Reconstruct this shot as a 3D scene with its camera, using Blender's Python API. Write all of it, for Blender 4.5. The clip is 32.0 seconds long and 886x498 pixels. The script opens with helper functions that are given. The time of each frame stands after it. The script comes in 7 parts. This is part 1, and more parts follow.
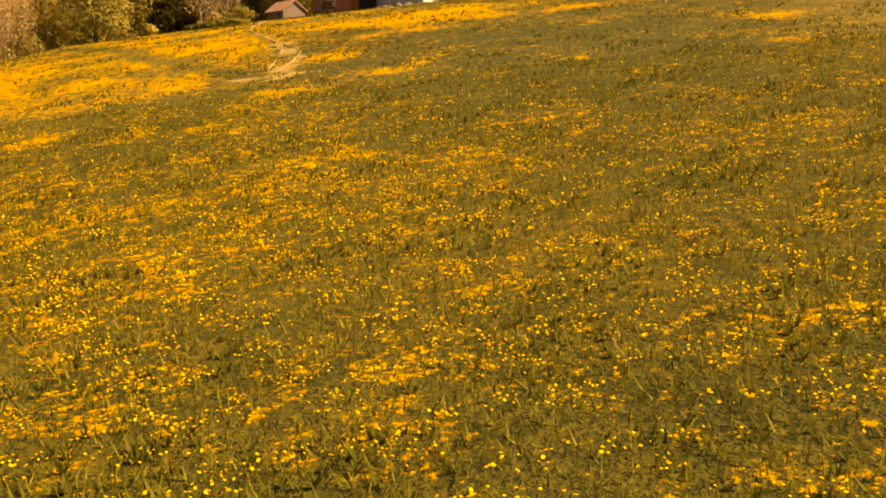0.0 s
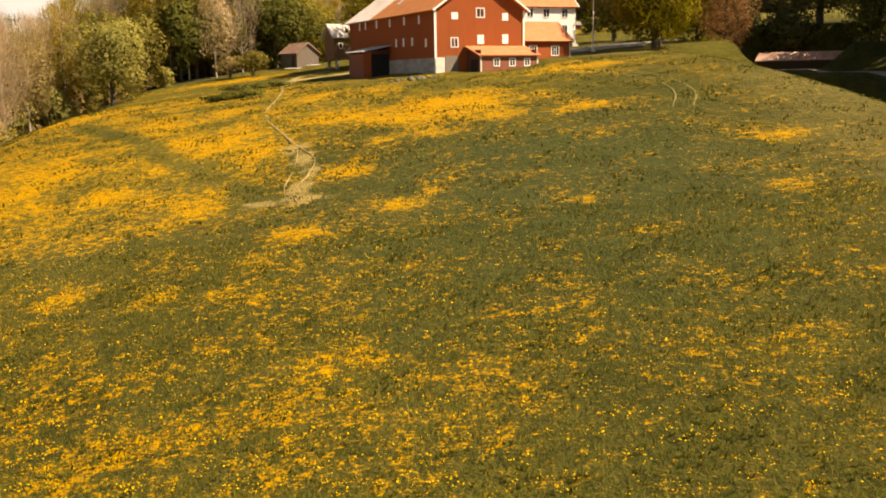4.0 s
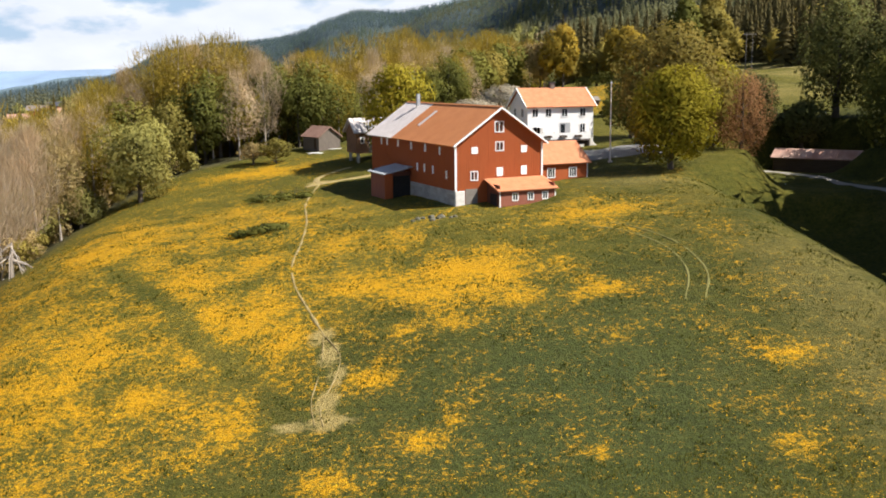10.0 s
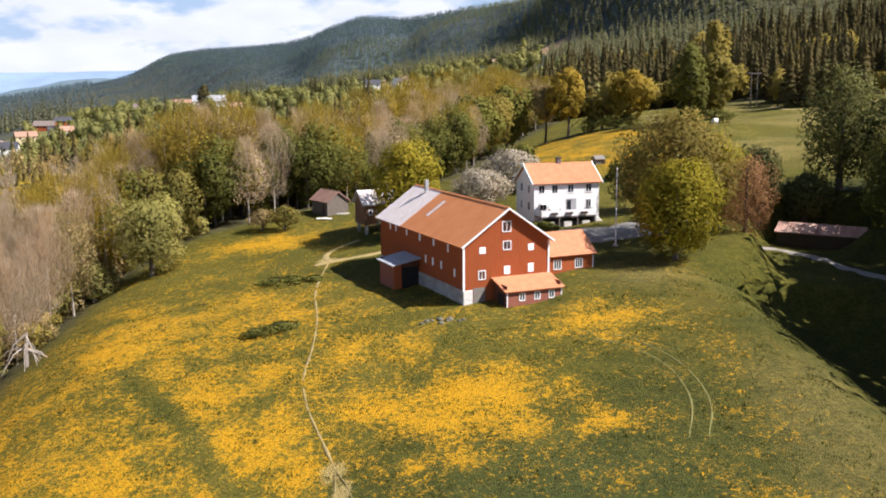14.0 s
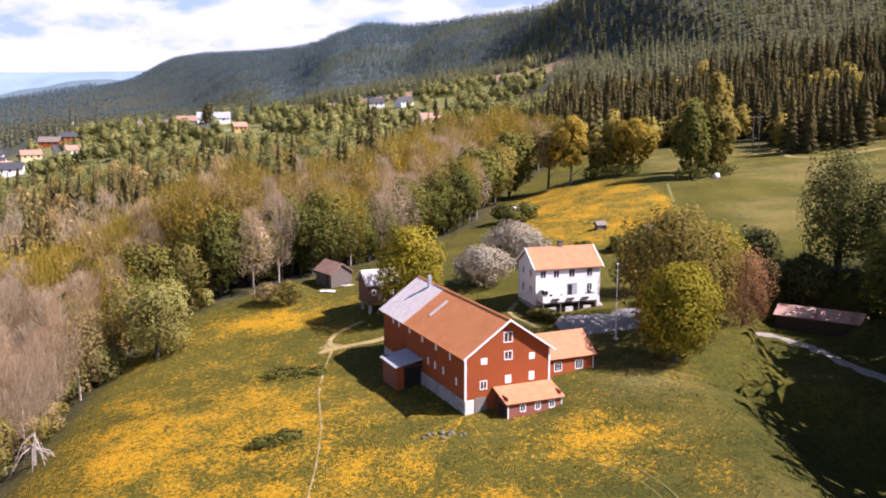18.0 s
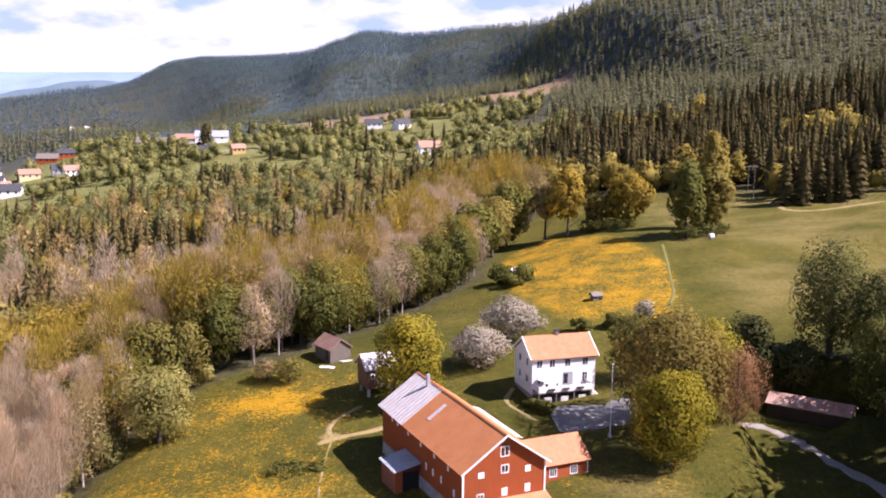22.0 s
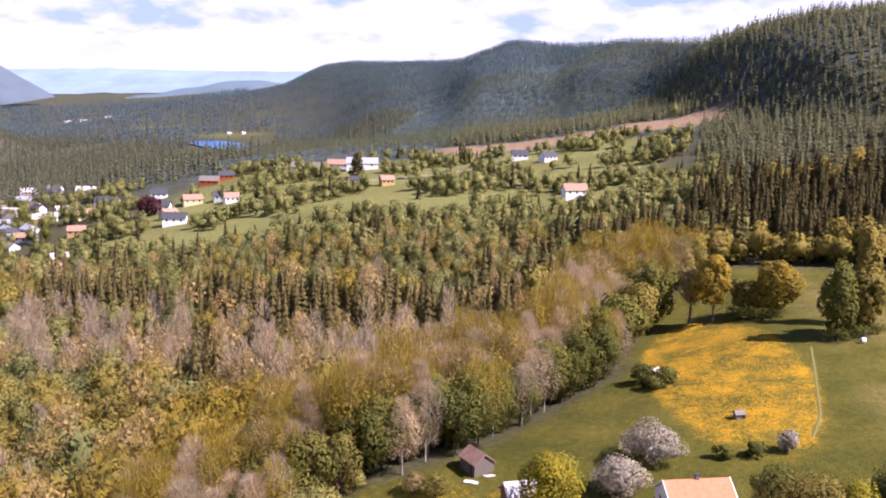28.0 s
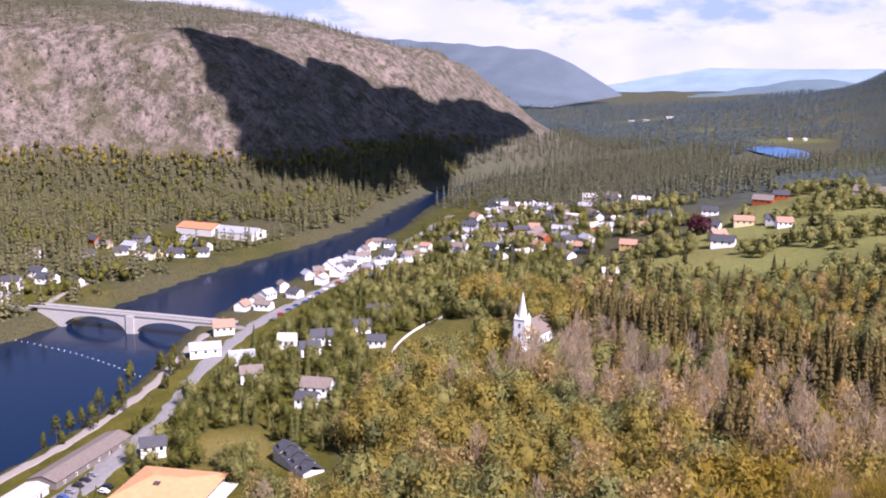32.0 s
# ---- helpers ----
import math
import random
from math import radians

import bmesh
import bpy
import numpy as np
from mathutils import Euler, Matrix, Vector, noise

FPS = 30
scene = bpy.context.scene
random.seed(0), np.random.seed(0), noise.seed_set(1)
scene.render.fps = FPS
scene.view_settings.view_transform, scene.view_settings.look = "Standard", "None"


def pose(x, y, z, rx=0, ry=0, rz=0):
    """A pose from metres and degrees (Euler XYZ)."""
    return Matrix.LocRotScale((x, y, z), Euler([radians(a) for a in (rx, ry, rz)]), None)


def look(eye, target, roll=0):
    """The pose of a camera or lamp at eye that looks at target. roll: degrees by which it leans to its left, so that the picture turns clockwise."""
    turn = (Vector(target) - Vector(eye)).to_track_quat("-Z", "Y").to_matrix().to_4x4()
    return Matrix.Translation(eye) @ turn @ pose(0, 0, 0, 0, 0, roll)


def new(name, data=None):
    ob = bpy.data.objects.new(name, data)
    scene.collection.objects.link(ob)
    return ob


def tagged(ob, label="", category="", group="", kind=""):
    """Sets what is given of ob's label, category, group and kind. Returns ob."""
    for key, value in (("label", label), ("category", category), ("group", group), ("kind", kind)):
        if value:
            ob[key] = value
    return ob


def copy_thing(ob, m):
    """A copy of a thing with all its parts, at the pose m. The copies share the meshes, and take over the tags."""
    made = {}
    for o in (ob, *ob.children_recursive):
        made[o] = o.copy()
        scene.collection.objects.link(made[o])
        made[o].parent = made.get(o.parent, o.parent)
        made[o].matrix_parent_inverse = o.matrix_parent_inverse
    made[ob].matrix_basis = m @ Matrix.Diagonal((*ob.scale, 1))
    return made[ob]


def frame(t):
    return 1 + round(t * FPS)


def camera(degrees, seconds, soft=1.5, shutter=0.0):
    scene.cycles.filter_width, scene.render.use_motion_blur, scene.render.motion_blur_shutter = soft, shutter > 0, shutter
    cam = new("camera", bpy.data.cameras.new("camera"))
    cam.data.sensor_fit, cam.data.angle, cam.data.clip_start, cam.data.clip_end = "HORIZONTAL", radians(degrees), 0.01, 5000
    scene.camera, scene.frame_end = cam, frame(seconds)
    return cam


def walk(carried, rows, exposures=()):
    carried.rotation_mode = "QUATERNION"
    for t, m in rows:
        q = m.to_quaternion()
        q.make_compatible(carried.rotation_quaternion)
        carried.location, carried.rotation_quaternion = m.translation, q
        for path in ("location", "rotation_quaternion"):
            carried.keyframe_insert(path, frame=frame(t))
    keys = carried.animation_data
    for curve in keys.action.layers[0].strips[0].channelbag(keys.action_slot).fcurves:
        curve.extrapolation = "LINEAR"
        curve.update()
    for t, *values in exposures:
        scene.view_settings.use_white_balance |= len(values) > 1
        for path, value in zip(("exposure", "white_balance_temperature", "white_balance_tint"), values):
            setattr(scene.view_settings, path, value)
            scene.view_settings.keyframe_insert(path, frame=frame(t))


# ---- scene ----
cam = camera(48.02, 32.0, soft=1.92)
# seconds, place, heading to the left of north, tilt, lean
PATH = [
    (0, -0.44, -117.94, -9.56, -1.035, -9.270, -1.061),
    (0.5, -0.46, -117.87, -8.55, -1.046, -9.299, -1.081),
    (1, -0.48, -117.82, -7.52, -1.069, -9.312, -1.202),
    (1.5, -0.49, -117.81, -6.48, -0.983, -9.399, -1.090),
    (2, -0.47, -117.85, -5.41, -0.732, -9.471, -0.956),
    (2.5, -0.43, -117.96, -4.31, -0.719, -9.519, -0.942),
    (3, -0.38, -118.10, -3.18, -0.620, -9.573, -0.932),
    (3.5, -0.32, -118.23, -2.02, -0.496, -9.593, -0.939),
    (4, -0.29, -118.30, -0.86, -0.387, -9.609, -0.926),
    (4.5, -0.28, -118.30, 0.32, -0.285, -9.630, -0.883),
    (5, -0.29, -118.27, 1.53, -0.183, -9.652, -0.816),
    (5.5, -0.31, -118.23, 2.77, -0.077, -9.670, -0.733),
    (6, -0.33, -118.20, 4.05, 0.036, -9.687, -0.669),
    (6.5, -0.34, -118.22, 5.40, 0.149, -9.714, -0.701),
    (7, -0.35, -118.28, 6.80, 0.262, -9.716, -0.696),
    (7.5, -0.35, -118.37, 8.23, 0.326, -9.792, -0.704),
    (8, -0.35, -118.46, 9.69, 0.420, -9.805, -0.637),
    (8.5, -0.35, -118.55, 11.16, 0.476, -9.815, -0.694),
    (9, -0.36, -118.61, 12.62, 0.508, -9.877, -0.634),
    (9.5, -0.36, -118.64, 14.08, 0.560, -9.905, -0.639),
    (10, -0.38, -118.63, 15.52, 0.589, -9.897, -0.628),
    (10.5, -0.40, -118.60, 16.97, 0.681, -9.861, -0.602),
    (11, -0.43, -118.57, 18.42, 0.706, -9.875, -0.552),
    (11.5, -0.47, -118.54, 19.88, 0.743, -9.885, -0.498),
    (12, -0.52, -118.53, 21.37, 0.780, -9.889, -0.424),
    (12.5, -0.58, -118.54, 22.89, 0.787, -9.890, -0.463),
    (13, -0.65, -118.56, 24.43, 0.799, -9.911, -0.421),
    (13.5, -0.72, -118.59, 26.01, 0.825, -9.867, -0.363),
    (14, -0.77, -118.61, 27.61, 0.829, -9.857, -0.380),
    (14.5, -0.82, -118.61, 29.25, 0.812, -9.906, -0.361),
    (15, -0.83, -118.58, 30.92, 0.820, -9.935, -0.317),
    (15.5, -0.82, -118.51, 32.62, 0.851, -9.935, -0.261),
    (16, -0.79, -118.42, 34.34, 0.892, -9.924, -0.197),
    (16.5, -0.75, -118.32, 36.10, 0.929, -9.916, -0.125),
    (17, -0.72, -118.23, 37.87, 0.955, -9.916, -0.038),
    (17.5, -0.70, -118.15, 39.67, 0.981, -9.891, 0.037),
    (18, -0.71, -118.11, 41.49, 0.988, -9.879, -0.013),
    (18.5, -0.75, -118.13, 43.32, 0.999, -9.879, 0.169),
    (19, -0.82, -118.18, 45.16, 0.935, -9.859, 0.239),
    (19.5, -0.92, -118.25, 47.01, 0.941, -9.818, 0.364),
    (20, -1.02, -118.33, 48.87, 0.945, -9.804, 0.461),
    (20.5, -1.13, -118.39, 50.73, 0.918, -9.805, 0.493),
    (21, -1.22, -118.43, 52.59, 0.897, -9.783, 0.574),
    (21.5, -1.30, -118.44, 54.45, 0.737, -9.785, 0.637),
    (22, -1.38, -118.43, 56.33, 0.716, -9.792, 0.700),
    (22.5, -1.46, -118.45, 58.23, 0.719, -9.776, 0.760),
    (23, -1.57, -118.52, 60.17, 0.717, -9.779, 0.824),
    (23.5, -1.72, -118.68, 62.16, 0.730, -9.795, 0.936),
    (24, -1.91, -118.96, 64.23, 0.694, -9.796, 1.023),
    (24.5, -2.17, -119.38, 66.37, 0.923, -9.780, 1.070),
    (25, -2.45, -119.87, 68.55, 1.317, -9.788, 1.199),
    (25.5, -2.71, -120.37, 70.77, 1.739, -9.815, 1.386),
    (26, -2.93, -120.82, 73.01, 2.082, -9.839, 1.558),
    (26.5, -3.05, -121.17, 75.26, 2.241, -9.840, 1.641),
    (27, -3.08, -121.38, 77.51, 2.697, -9.845, 1.636),
    (27.5, -3.14, -121.48, 79.73, 5.302, -9.980, 1.618),
    (28, -3.20, -121.39, 81.93, 8.882, -10.126, 1.328),
    (29, -3.38, -120.63, 86.25, 16.620, -10.475, 1.166),
    (30, -3.75, -119.27, 90.37, 25.658, -10.732, 1.328),
    (31, -4.37, -117.60, 94.21, 34.398, -10.903, 0.908),
    (32, -5.15, -115.77, 97.90, 40.199, -10.959, 0.704),
]
walk(cam, [(t, pose(x, y, z, 90 + tilt, 0, turn) @ pose(0, 0, 0, 0, 0, lean)) for t, x, y, z, turn, tilt, lean in PATH],
     exposures=[(0, 1.25, 26000, 34), (2.0, 1.14, 21000, 29), (3.0, 1.08, 13500, 22), (3.5, 1.05, 11500, 19), (5.0, 1.01, 7300, 13), (7.0, 1.0, 6450, 11), (14, 1.02, 6100, 18), (19, 1.15, 5950, 34), (27, 1.20, 5900, 38), (29.5, 1.10, 5850, 39), (32, 1.0, 5800, 39)])

# ---- light ----
SUN_WAY = Vector((0.67, -0.14, 0.73)).normalized()
sun = new("sun", bpy.data.lights.new("sun", "SUN"))
sun.data.energy, sun.data.angle, sun.data.color = 5.0, radians(0.53), (1.0, 0.94, 0.83)
sun.matrix_world = look(SUN_WAY * 500, (0, 0, 0))

world = bpy.data.worlds.new("sky")
scene.world = world
world.use_nodes = True
wn, wl = world.node_tree.nodes, world.node_tree.links
wn.clear()
sky = wn.new("ShaderNodeTexSky")
sky.sky_type, sky.sun_disc = "NISHITA", False
sky.sun_elevation, sky.sun_rotation = math.asin(SUN_WAY.z), math.atan2(SUN_WAY.x, SUN_WAY.y)
sky.air_density, sky.dust_density = 1.0, 0.4
ways = wn.new("ShaderNodeTexCoord")
parts_xyz = wn.new("ShaderNodeSeparateXYZ")
wl.new(ways.outputs["Generated"], parts_xyz.inputs[0])


def wmath(op, a, b, clamp=False):
    n = wn.new("ShaderNodeMath")
    n.operation, n.use_clamp = op, clamp
    for i, v in enumerate((a, b)):
        if isinstance(v, (int, float)):
            n.inputs[i].default_value = v
        else:
            wl.new(v, n.inputs[i])
    return n.outputs[0]


# cumulus banks, thickest low over the horizon
slant = wmath("ADD", wmath("MAXIMUM", parts_xyz.outputs[2], 0.0), 0.45)
flat = wn.new("ShaderNodeCombineXYZ")
wl.new(wmath("DIVIDE", parts_xyz.outputs[0], slant), flat.inputs[0])
wl.new(wmath("DIVIDE", parts_xyz.outputs[1], slant), flat.inputs[1])
wl.new(wmath("MULTIPLY", parts_xyz.outputs[2], 3.0), flat.inputs[2])
puffs = wn.new("ShaderNodeTexNoise")
puffs.inputs["Scale"].default_value, puffs.inputs["Detail"].default_value, puffs.inputs["Roughness"].default_value = 4.2, 9.0, 0.56
wl.new(flat.outputs[0], puffs.inputs["Vector"])
cover = wn.new("ShaderNodeValToRGB")
cover.color_ramp.elements[0].position, cover.color_ramp.elements[1].position = 0.43, 0.53
wl.new(wmath("ADD", puffs.outputs["Fac"], wmath("MULTIPLY", wmath("SUBTRACT", 0.072, parts_xyz.outputs[2]), 1.7)), cover.inputs[0])
shade = wn.new("ShaderNodeTexNoise")
shade.inputs["Scale"].default_value, shade.inputs["Detail"].default_value = 6.0, 5.0
wl.new(flat.outputs[0], shade.inputs["Vector"])
cloud_col = wn.new("ShaderNodeMix")
cloud_col.data_type = "RGBA"
cloud_col.inputs[6].default_value, cloud_col.inputs[7].default_value = (7.0, 7.7, 8.8, 1), (11.6, 11.7, 11.9, 1)
wl.new(shade.outputs["Fac"], cloud_col.inputs[0])
mixed = wn.new("ShaderNodeMix")
mixed.data_type = "RGBA"
high = wn.new("ShaderNodeMapRange")
high.interpolation_type = "SMOOTHSTEP"
high.inputs[1].default_value, high.inputs[2].default_value, high.inputs[3].default_value, high.inputs[4].default_value = 0.10, 0.34, 0.97, 0.03
wl.new(parts_xyz.outputs[2], high.inputs[0])
wl.new(wmath("MULTIPLY", cover.outputs[0], high.outputs[0]), mixed.inputs[0])
hazy = wn.new("ShaderNodeMix")
hazy.data_type = "RGBA"
hazy.inputs[7].default_value = (4.9, 6.7, 9.0, 1)
wl.new(wmath("MULTIPLY", high.outputs[0], 0.85), hazy.inputs[0])
wl.new(sky.outputs[0], hazy.inputs[6])
wl.new(hazy.outputs[2], mixed.inputs[6])
wl.new(cloud_col.outputs[2], mixed.inputs[7])
back = wn.new("ShaderNodeBackground")
back.inputs[1].default_value = 0.05
wl.new(mixed.outputs[2], back.inputs[0])
wout = wn.new("ShaderNodeOutputWorld")
wl.new(back.outputs[0], wout.inputs[0])

# ---- materials ----


def material(name, rough=0.8, metal=0.0, spec=0.3):
    m = bpy.data.materials.new(name)
    m.use_nodes = True
    b = m.node_tree.nodes["Principled BSDF"]
    b.inputs["Roughness"].default_value, b.inputs["Metallic"].default_value = rough, metal
    b.inputs["Specular IOR Level"].default_value = spec
    return m, m.node_tree.nodes, m.node_tree.links, b


def noise_of(nodes, links, scale, detail=4.0, rough=0.55, vector=None, stretch=None):
    n = nodes.new("ShaderNodeTexNoise")
    n.inputs["Scale"].default_value, n.inputs["Detail"].default_value, n.inputs["Roughness"].default_value = scale, detail, rough
    if vector is None:
        c = nodes.new("ShaderNodeTexCoord")
        vector = c.outputs["Object"]
    if stretch:
        mp = nodes.new("ShaderNodeMapping")
        mp.inputs["Scale"].default_value = stretch
        links.new(vector, mp.inputs["Vector"])
        vector = mp.outputs[0]
    links.new(vector, n.inputs["Vector"])
    return n.outputs["Fac"]


def ramp(nodes, links, fac, stops):
    r = nodes.new("ShaderNodeValToRGB")
    e = r.color_ramp.elements
    while len(e) < len(stops):
        e.new(0.5)
    for el, (p, c) in zip(e, stops):
        el.position, el.color = p, (*c, 1) if len(c) == 3 else c
    links.new(fac, r.inputs[0])
    return r.outputs[0]


def blend(nodes, links, fac, a, b, kind="MIX"):
    n = nodes.new("ShaderNodeMix")
    n.data_type, n.blend_type = "RGBA", kind
    for i, v in ((0, fac), (6, a), (7, b)):
        if isinstance(v, (int, float)):
            n.inputs[i].default_value = v
        elif isinstance(v, tuple):
            n.inputs[i].default_value = (*v, 1)
        else:
            links.new(v, n.inputs[i])
    return n.outputs[2]


def calc(nodes, links, op, a, b=0.0, clamp=False):
    n = nodes.new("ShaderNodeMath")
    n.operation, n.use_clamp = op, clamp
    for i, v in enumerate((a, b)):
        if isinstance(v, (int, float)):
            n.inputs[i].default_value = v
        else:
            links.new(v, n.inputs[i])
    return n.outputs[0]


def bump(nodes, links, bsdf, fac, strength=0.3, distance=0.05):
    n = nodes.new("ShaderNodeBump")
    n.inputs["Strength"].default_value, n.inputs["Distance"].default_value = strength, distance
    links.new(fac, n.inputs["Height"])
    links.new(n.outputs[0], bsdf.inputs["Normal"])


def worn(name, base, other, scale=3.0, rough=0.8, metal=0.0, spread=0.25, relief=0.15, stretch=None, vary=0.0):
    """A plain surface with stains at two scales and fine relief."""
    m, n, l, b = material(name, rough, metal)
    f1 = noise_of(n, l, scale, 5, 0.6, stretch=stretch)
    f2 = noise_of(n, l, scale * 9, 3, 0.6, stretch=stretch)
    f = calc(n, l, "ADD", calc(n, l, "MULTIPLY", f1, 0.65), calc(n, l, "MULTIPLY", f2, 0.35))
    c = ramp(n, l, f, [(0.5 - spread, base), (0.5 + spread, other)])
    if vary:
        o = n.new("ShaderNodeObjectInfo")
        c = blend(n, l, 1.0, c, ramp(n, l, o.outputs["Random"], [(0.0, (1 - vary,) * 3), (1.0, (1 + vary,) * 3)]), "MULTIPLY")
    l.new(c, b.inputs["Base Color"])
    bump(n, l, b, f2, relief, 0.03)
    return m


def leaves(name, dark, mid, light, through_light=0.42):
    """Foliage: every clump has its own tint, every tree its own."""
    m, n, l, b = material(name, 0.75, 0.0, 0.06)
    g, o = n.new("ShaderNodeNewGeometry"), n.new("ShaderNodeObjectInfo")
    c = ramp(n, l, g.outputs["Random Per Island"], [(0.0, dark), (0.5, mid), (1.0, light)])
    tint = ramp(n, l, o.outputs["Random"], [(0.0, (0.84, 0.86, 0.84)), (1.0, (1.14, 1.1, 1.0))])
    c = blend(n, l, 1.0, c, tint, "MULTIPLY")
    wide, own = noise_of(n, l, 0.045, 2, 0.5), noise_of(n, l, 0.13, 2, 0.5)
    c = blend(n, l, 1.0, c, ramp(n, l, wide, [(0.3, (0.88, 0.90, 0.92)), (0.7, (1.10, 1.08, 1.04))]), "MULTIPLY")
    c = blend(n, l, 1.0, c, ramp(n, l, own, [(0.32, (0.84, 0.88, 0.90)), (0.68, (1.14, 1.10, 1.05))]), "MULTIPLY")
    l.new(c, b.inputs["Base Color"])
    tr = n.new("ShaderNodeBsdfTranslucent")
    l.new(blend(n, l, 1.0, c, (1.1, 1.06, 0.9), "MULTIPLY"), tr.inputs["Color"])
    mx = n.new("ShaderNodeMixShader")
    mx.inputs[0].default_value = through_light
    l.new(b.outputs[0], mx.inputs[1])
    l.new(tr.outputs[0], mx.inputs[2])
    l.new(mx.outputs[0], n["Material Output"].inputs[0])
    return m


LEAF_YELLOW = leaves("yellow_green_leaves", (0.258, 0.215, 0.022), (0.300, 0.250, 0.026), (0.342, 0.285, 0.030), 0.38)
LEAF_MAPLE = leaves("young_maple_leaves", (0.211, 0.179, 0.017), (0.245, 0.208, 0.02), (0.279, 0.237, 0.023), 0.36)
LEAF_WILLOW = leaves("downy_willow_leaves", (0.279, 0.257, 0.083), (0.310, 0.285, 0.092), (0.341, 0.314, 0.101), 0.38)
LEAF_GREEN = leaves("mid_green_leaves", (0.123, 0.123, 0.030), (0.140, 0.140, 0.034), (0.157, 0.157, 0.038), 0.36)
LEAF_OLIVE = leaves("young_olive_leaves", (0.236, 0.193, 0.049), (0.262, 0.214, 0.054), (0.288, 0.235, 0.059), 0.4)
LEAF_LINDEN = leaves("thin_linden_leaves", (0.212, 0.162, 0.041), (0.250, 0.190, 0.048), (0.287, 0.218, 0.055), 0.38)
LEAF_GOLD = leaves("golden_spring_leaves", (0.273, 0.2, 0.033), (0.3, 0.22, 0.036), (0.327, 0.24, 0.039), 0.4)
LEAF_BUD = leaves("brown_budding_twigs", (0.348, 0.261, 0.122), (0.400, 0.300, 0.140), (0.452, 0.339, 0.158), 0.45)
LEAF_BARE = leaves("grey_bare_twigs", (0.466, 0.370, 0.277), (0.530, 0.420, 0.315), (0.594, 0.470, 0.353), 0.55)
LEAF_COPPER = leaves("copper_red_leaves", (0.264, 0.144, 0.072), (0.33, 0.18, 0.09), (0.396, 0.216, 0.108), 0.42)
LEAF_PURPLE = leaves("dark_purple_leaves", (0.076, 0.024, 0.032), (0.106, 0.033, 0.045), (0.138, 0.043, 0.058))
LEAF_BLOSSOM = leaves("white_pink_blossom", (0.405, 0.352, 0.29), (0.46, 0.4, 0.33), (0.515, 0.448, 0.37), 0.4)
NEEDLE = leaves("dark_spruce_needles", (0.072, 0.061, 0.027), (0.096, 0.082, 0.036), (0.120, 0.103, 0.045), 0.34)
# hillside needles, greyed and lightened: part of the distance haze is in the colour
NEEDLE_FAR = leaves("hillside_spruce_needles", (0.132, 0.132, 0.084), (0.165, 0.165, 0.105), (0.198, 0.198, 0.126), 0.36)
NEEDLE_PINE = leaves("pine_needles", (0.083, 0.086, 0.03), (0.115, 0.12, 0.042), (0.147, 0.154, 0.054), 0.3)
# lighter needle copy: sun on the river bank is put into the colour
NEEDLE_BANK = leaves("sunlit_bank_spruces", (0.115, 0.112, 0.055), (0.145, 0.14, 0.07), (0.175, 0.168, 0.085), 0.2)
# mid-slope needles lightened in colour to offset the shade of their slope
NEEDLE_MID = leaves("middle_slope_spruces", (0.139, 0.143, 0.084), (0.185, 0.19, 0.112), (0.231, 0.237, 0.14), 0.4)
# far spruces: distance haze is put into the needle colour as blue
NEEDLE_HAZE = leaves("haze_blue_far_spruces", (0.084, 0.119, 0.147), (0.108, 0.152, 0.188), (0.132, 0.185, 0.229), 0.34)
BARK = worn("grey_brown_bark", (0.05, 0.04, 0.03), (0.14, 0.115, 0.09), 6, 0.9, stretch=(1, 1, 0.3))
BARK_BIRCH = worn("pale_birch_bark", (0.21, 0.175, 0.14), (0.46, 0.40, 0.34), 4, 0.8)
RED_PAINT = worn("red_painted_boards", (0.275, 0.060, 0.015), (0.375, 0.094, 0.023), 1.2, 0.75, stretch=(3, 3, 0.4))
RED_OLD = worn("weathered_red_boards", (0.20, 0.05, 0.03), (0.30, 0.13, 0.085), 2.0, 0.85, stretch=(4, 4, 0.3))
RED_DARK = worn("dark_red_brown_boards", (0.07, 0.025, 0.015), (0.13, 0.045, 0.025), 2.0, 0.85, stretch=(4, 4, 0.3))
WHITE_PAINT = worn("white_painted_boards", (0.78, 0.78, 0.77), (0.87, 0.87, 0.86), 1.5, 0.6)
# blue of the reflected sky is put into the lake's base colour
LAKE_MAT = worn("sky_blue_lake_water", (0.045, 0.12, 0.27), (0.06, 0.15, 0.32), 0.02, 0.35, relief=0.02)
WHITE_WORN = worn("worn_white_plaster", (0.42, 0.40, 0.37), (0.80, 0.78, 0.74), 2.2, 0.85)
FIELD_STONE = worn("mossy_field_stone", (0.06, 0.06, 0.04), (0.18, 0.165, 0.12), 3.0, 0.95, relief=0.4)
STONE = worn("grey_foundation_stone", (0.22, 0.20, 0.18), (0.48, 0.45, 0.41), 2.5, 0.9, relief=0.4, vary=0.18)
TILE_RED = worn("orange_red_clay_tiles", (0.40, 0.14, 0.06), (0.58, 0.25, 0.125), 1.1, 0.75, relief=0.3, vary=0.06)
TILE_DULL = worn("dull_red_clay_tiles", (0.45, 0.155, 0.050), (0.60, 0.240, 0.090), 0.45, 0.8, relief=0.3)
TILE_FADED = worn("faded_clay_tiles", (0.28, 0.15, 0.10), (0.42, 0.26, 0.18), 0.9, 0.8, relief=0.2)
TILE_DARK = worn("dark_slate_roofing", (0.035, 0.037, 0.045), (0.09, 0.09, 0.10), 1.5, 0.6)
TILE_BROWN = worn("grey_brown_roofing", (0.13, 0.10, 0.085), (0.24, 0.20, 0.17), 1.0, 0.8)
METAL_WHITE = worn("weathered_white_roof_sheet", (0.40, 0.34, 0.32), (0.76, 0.70, 0.67), 0.8, 0.55, 0.0, stretch=(1, 4, 1))
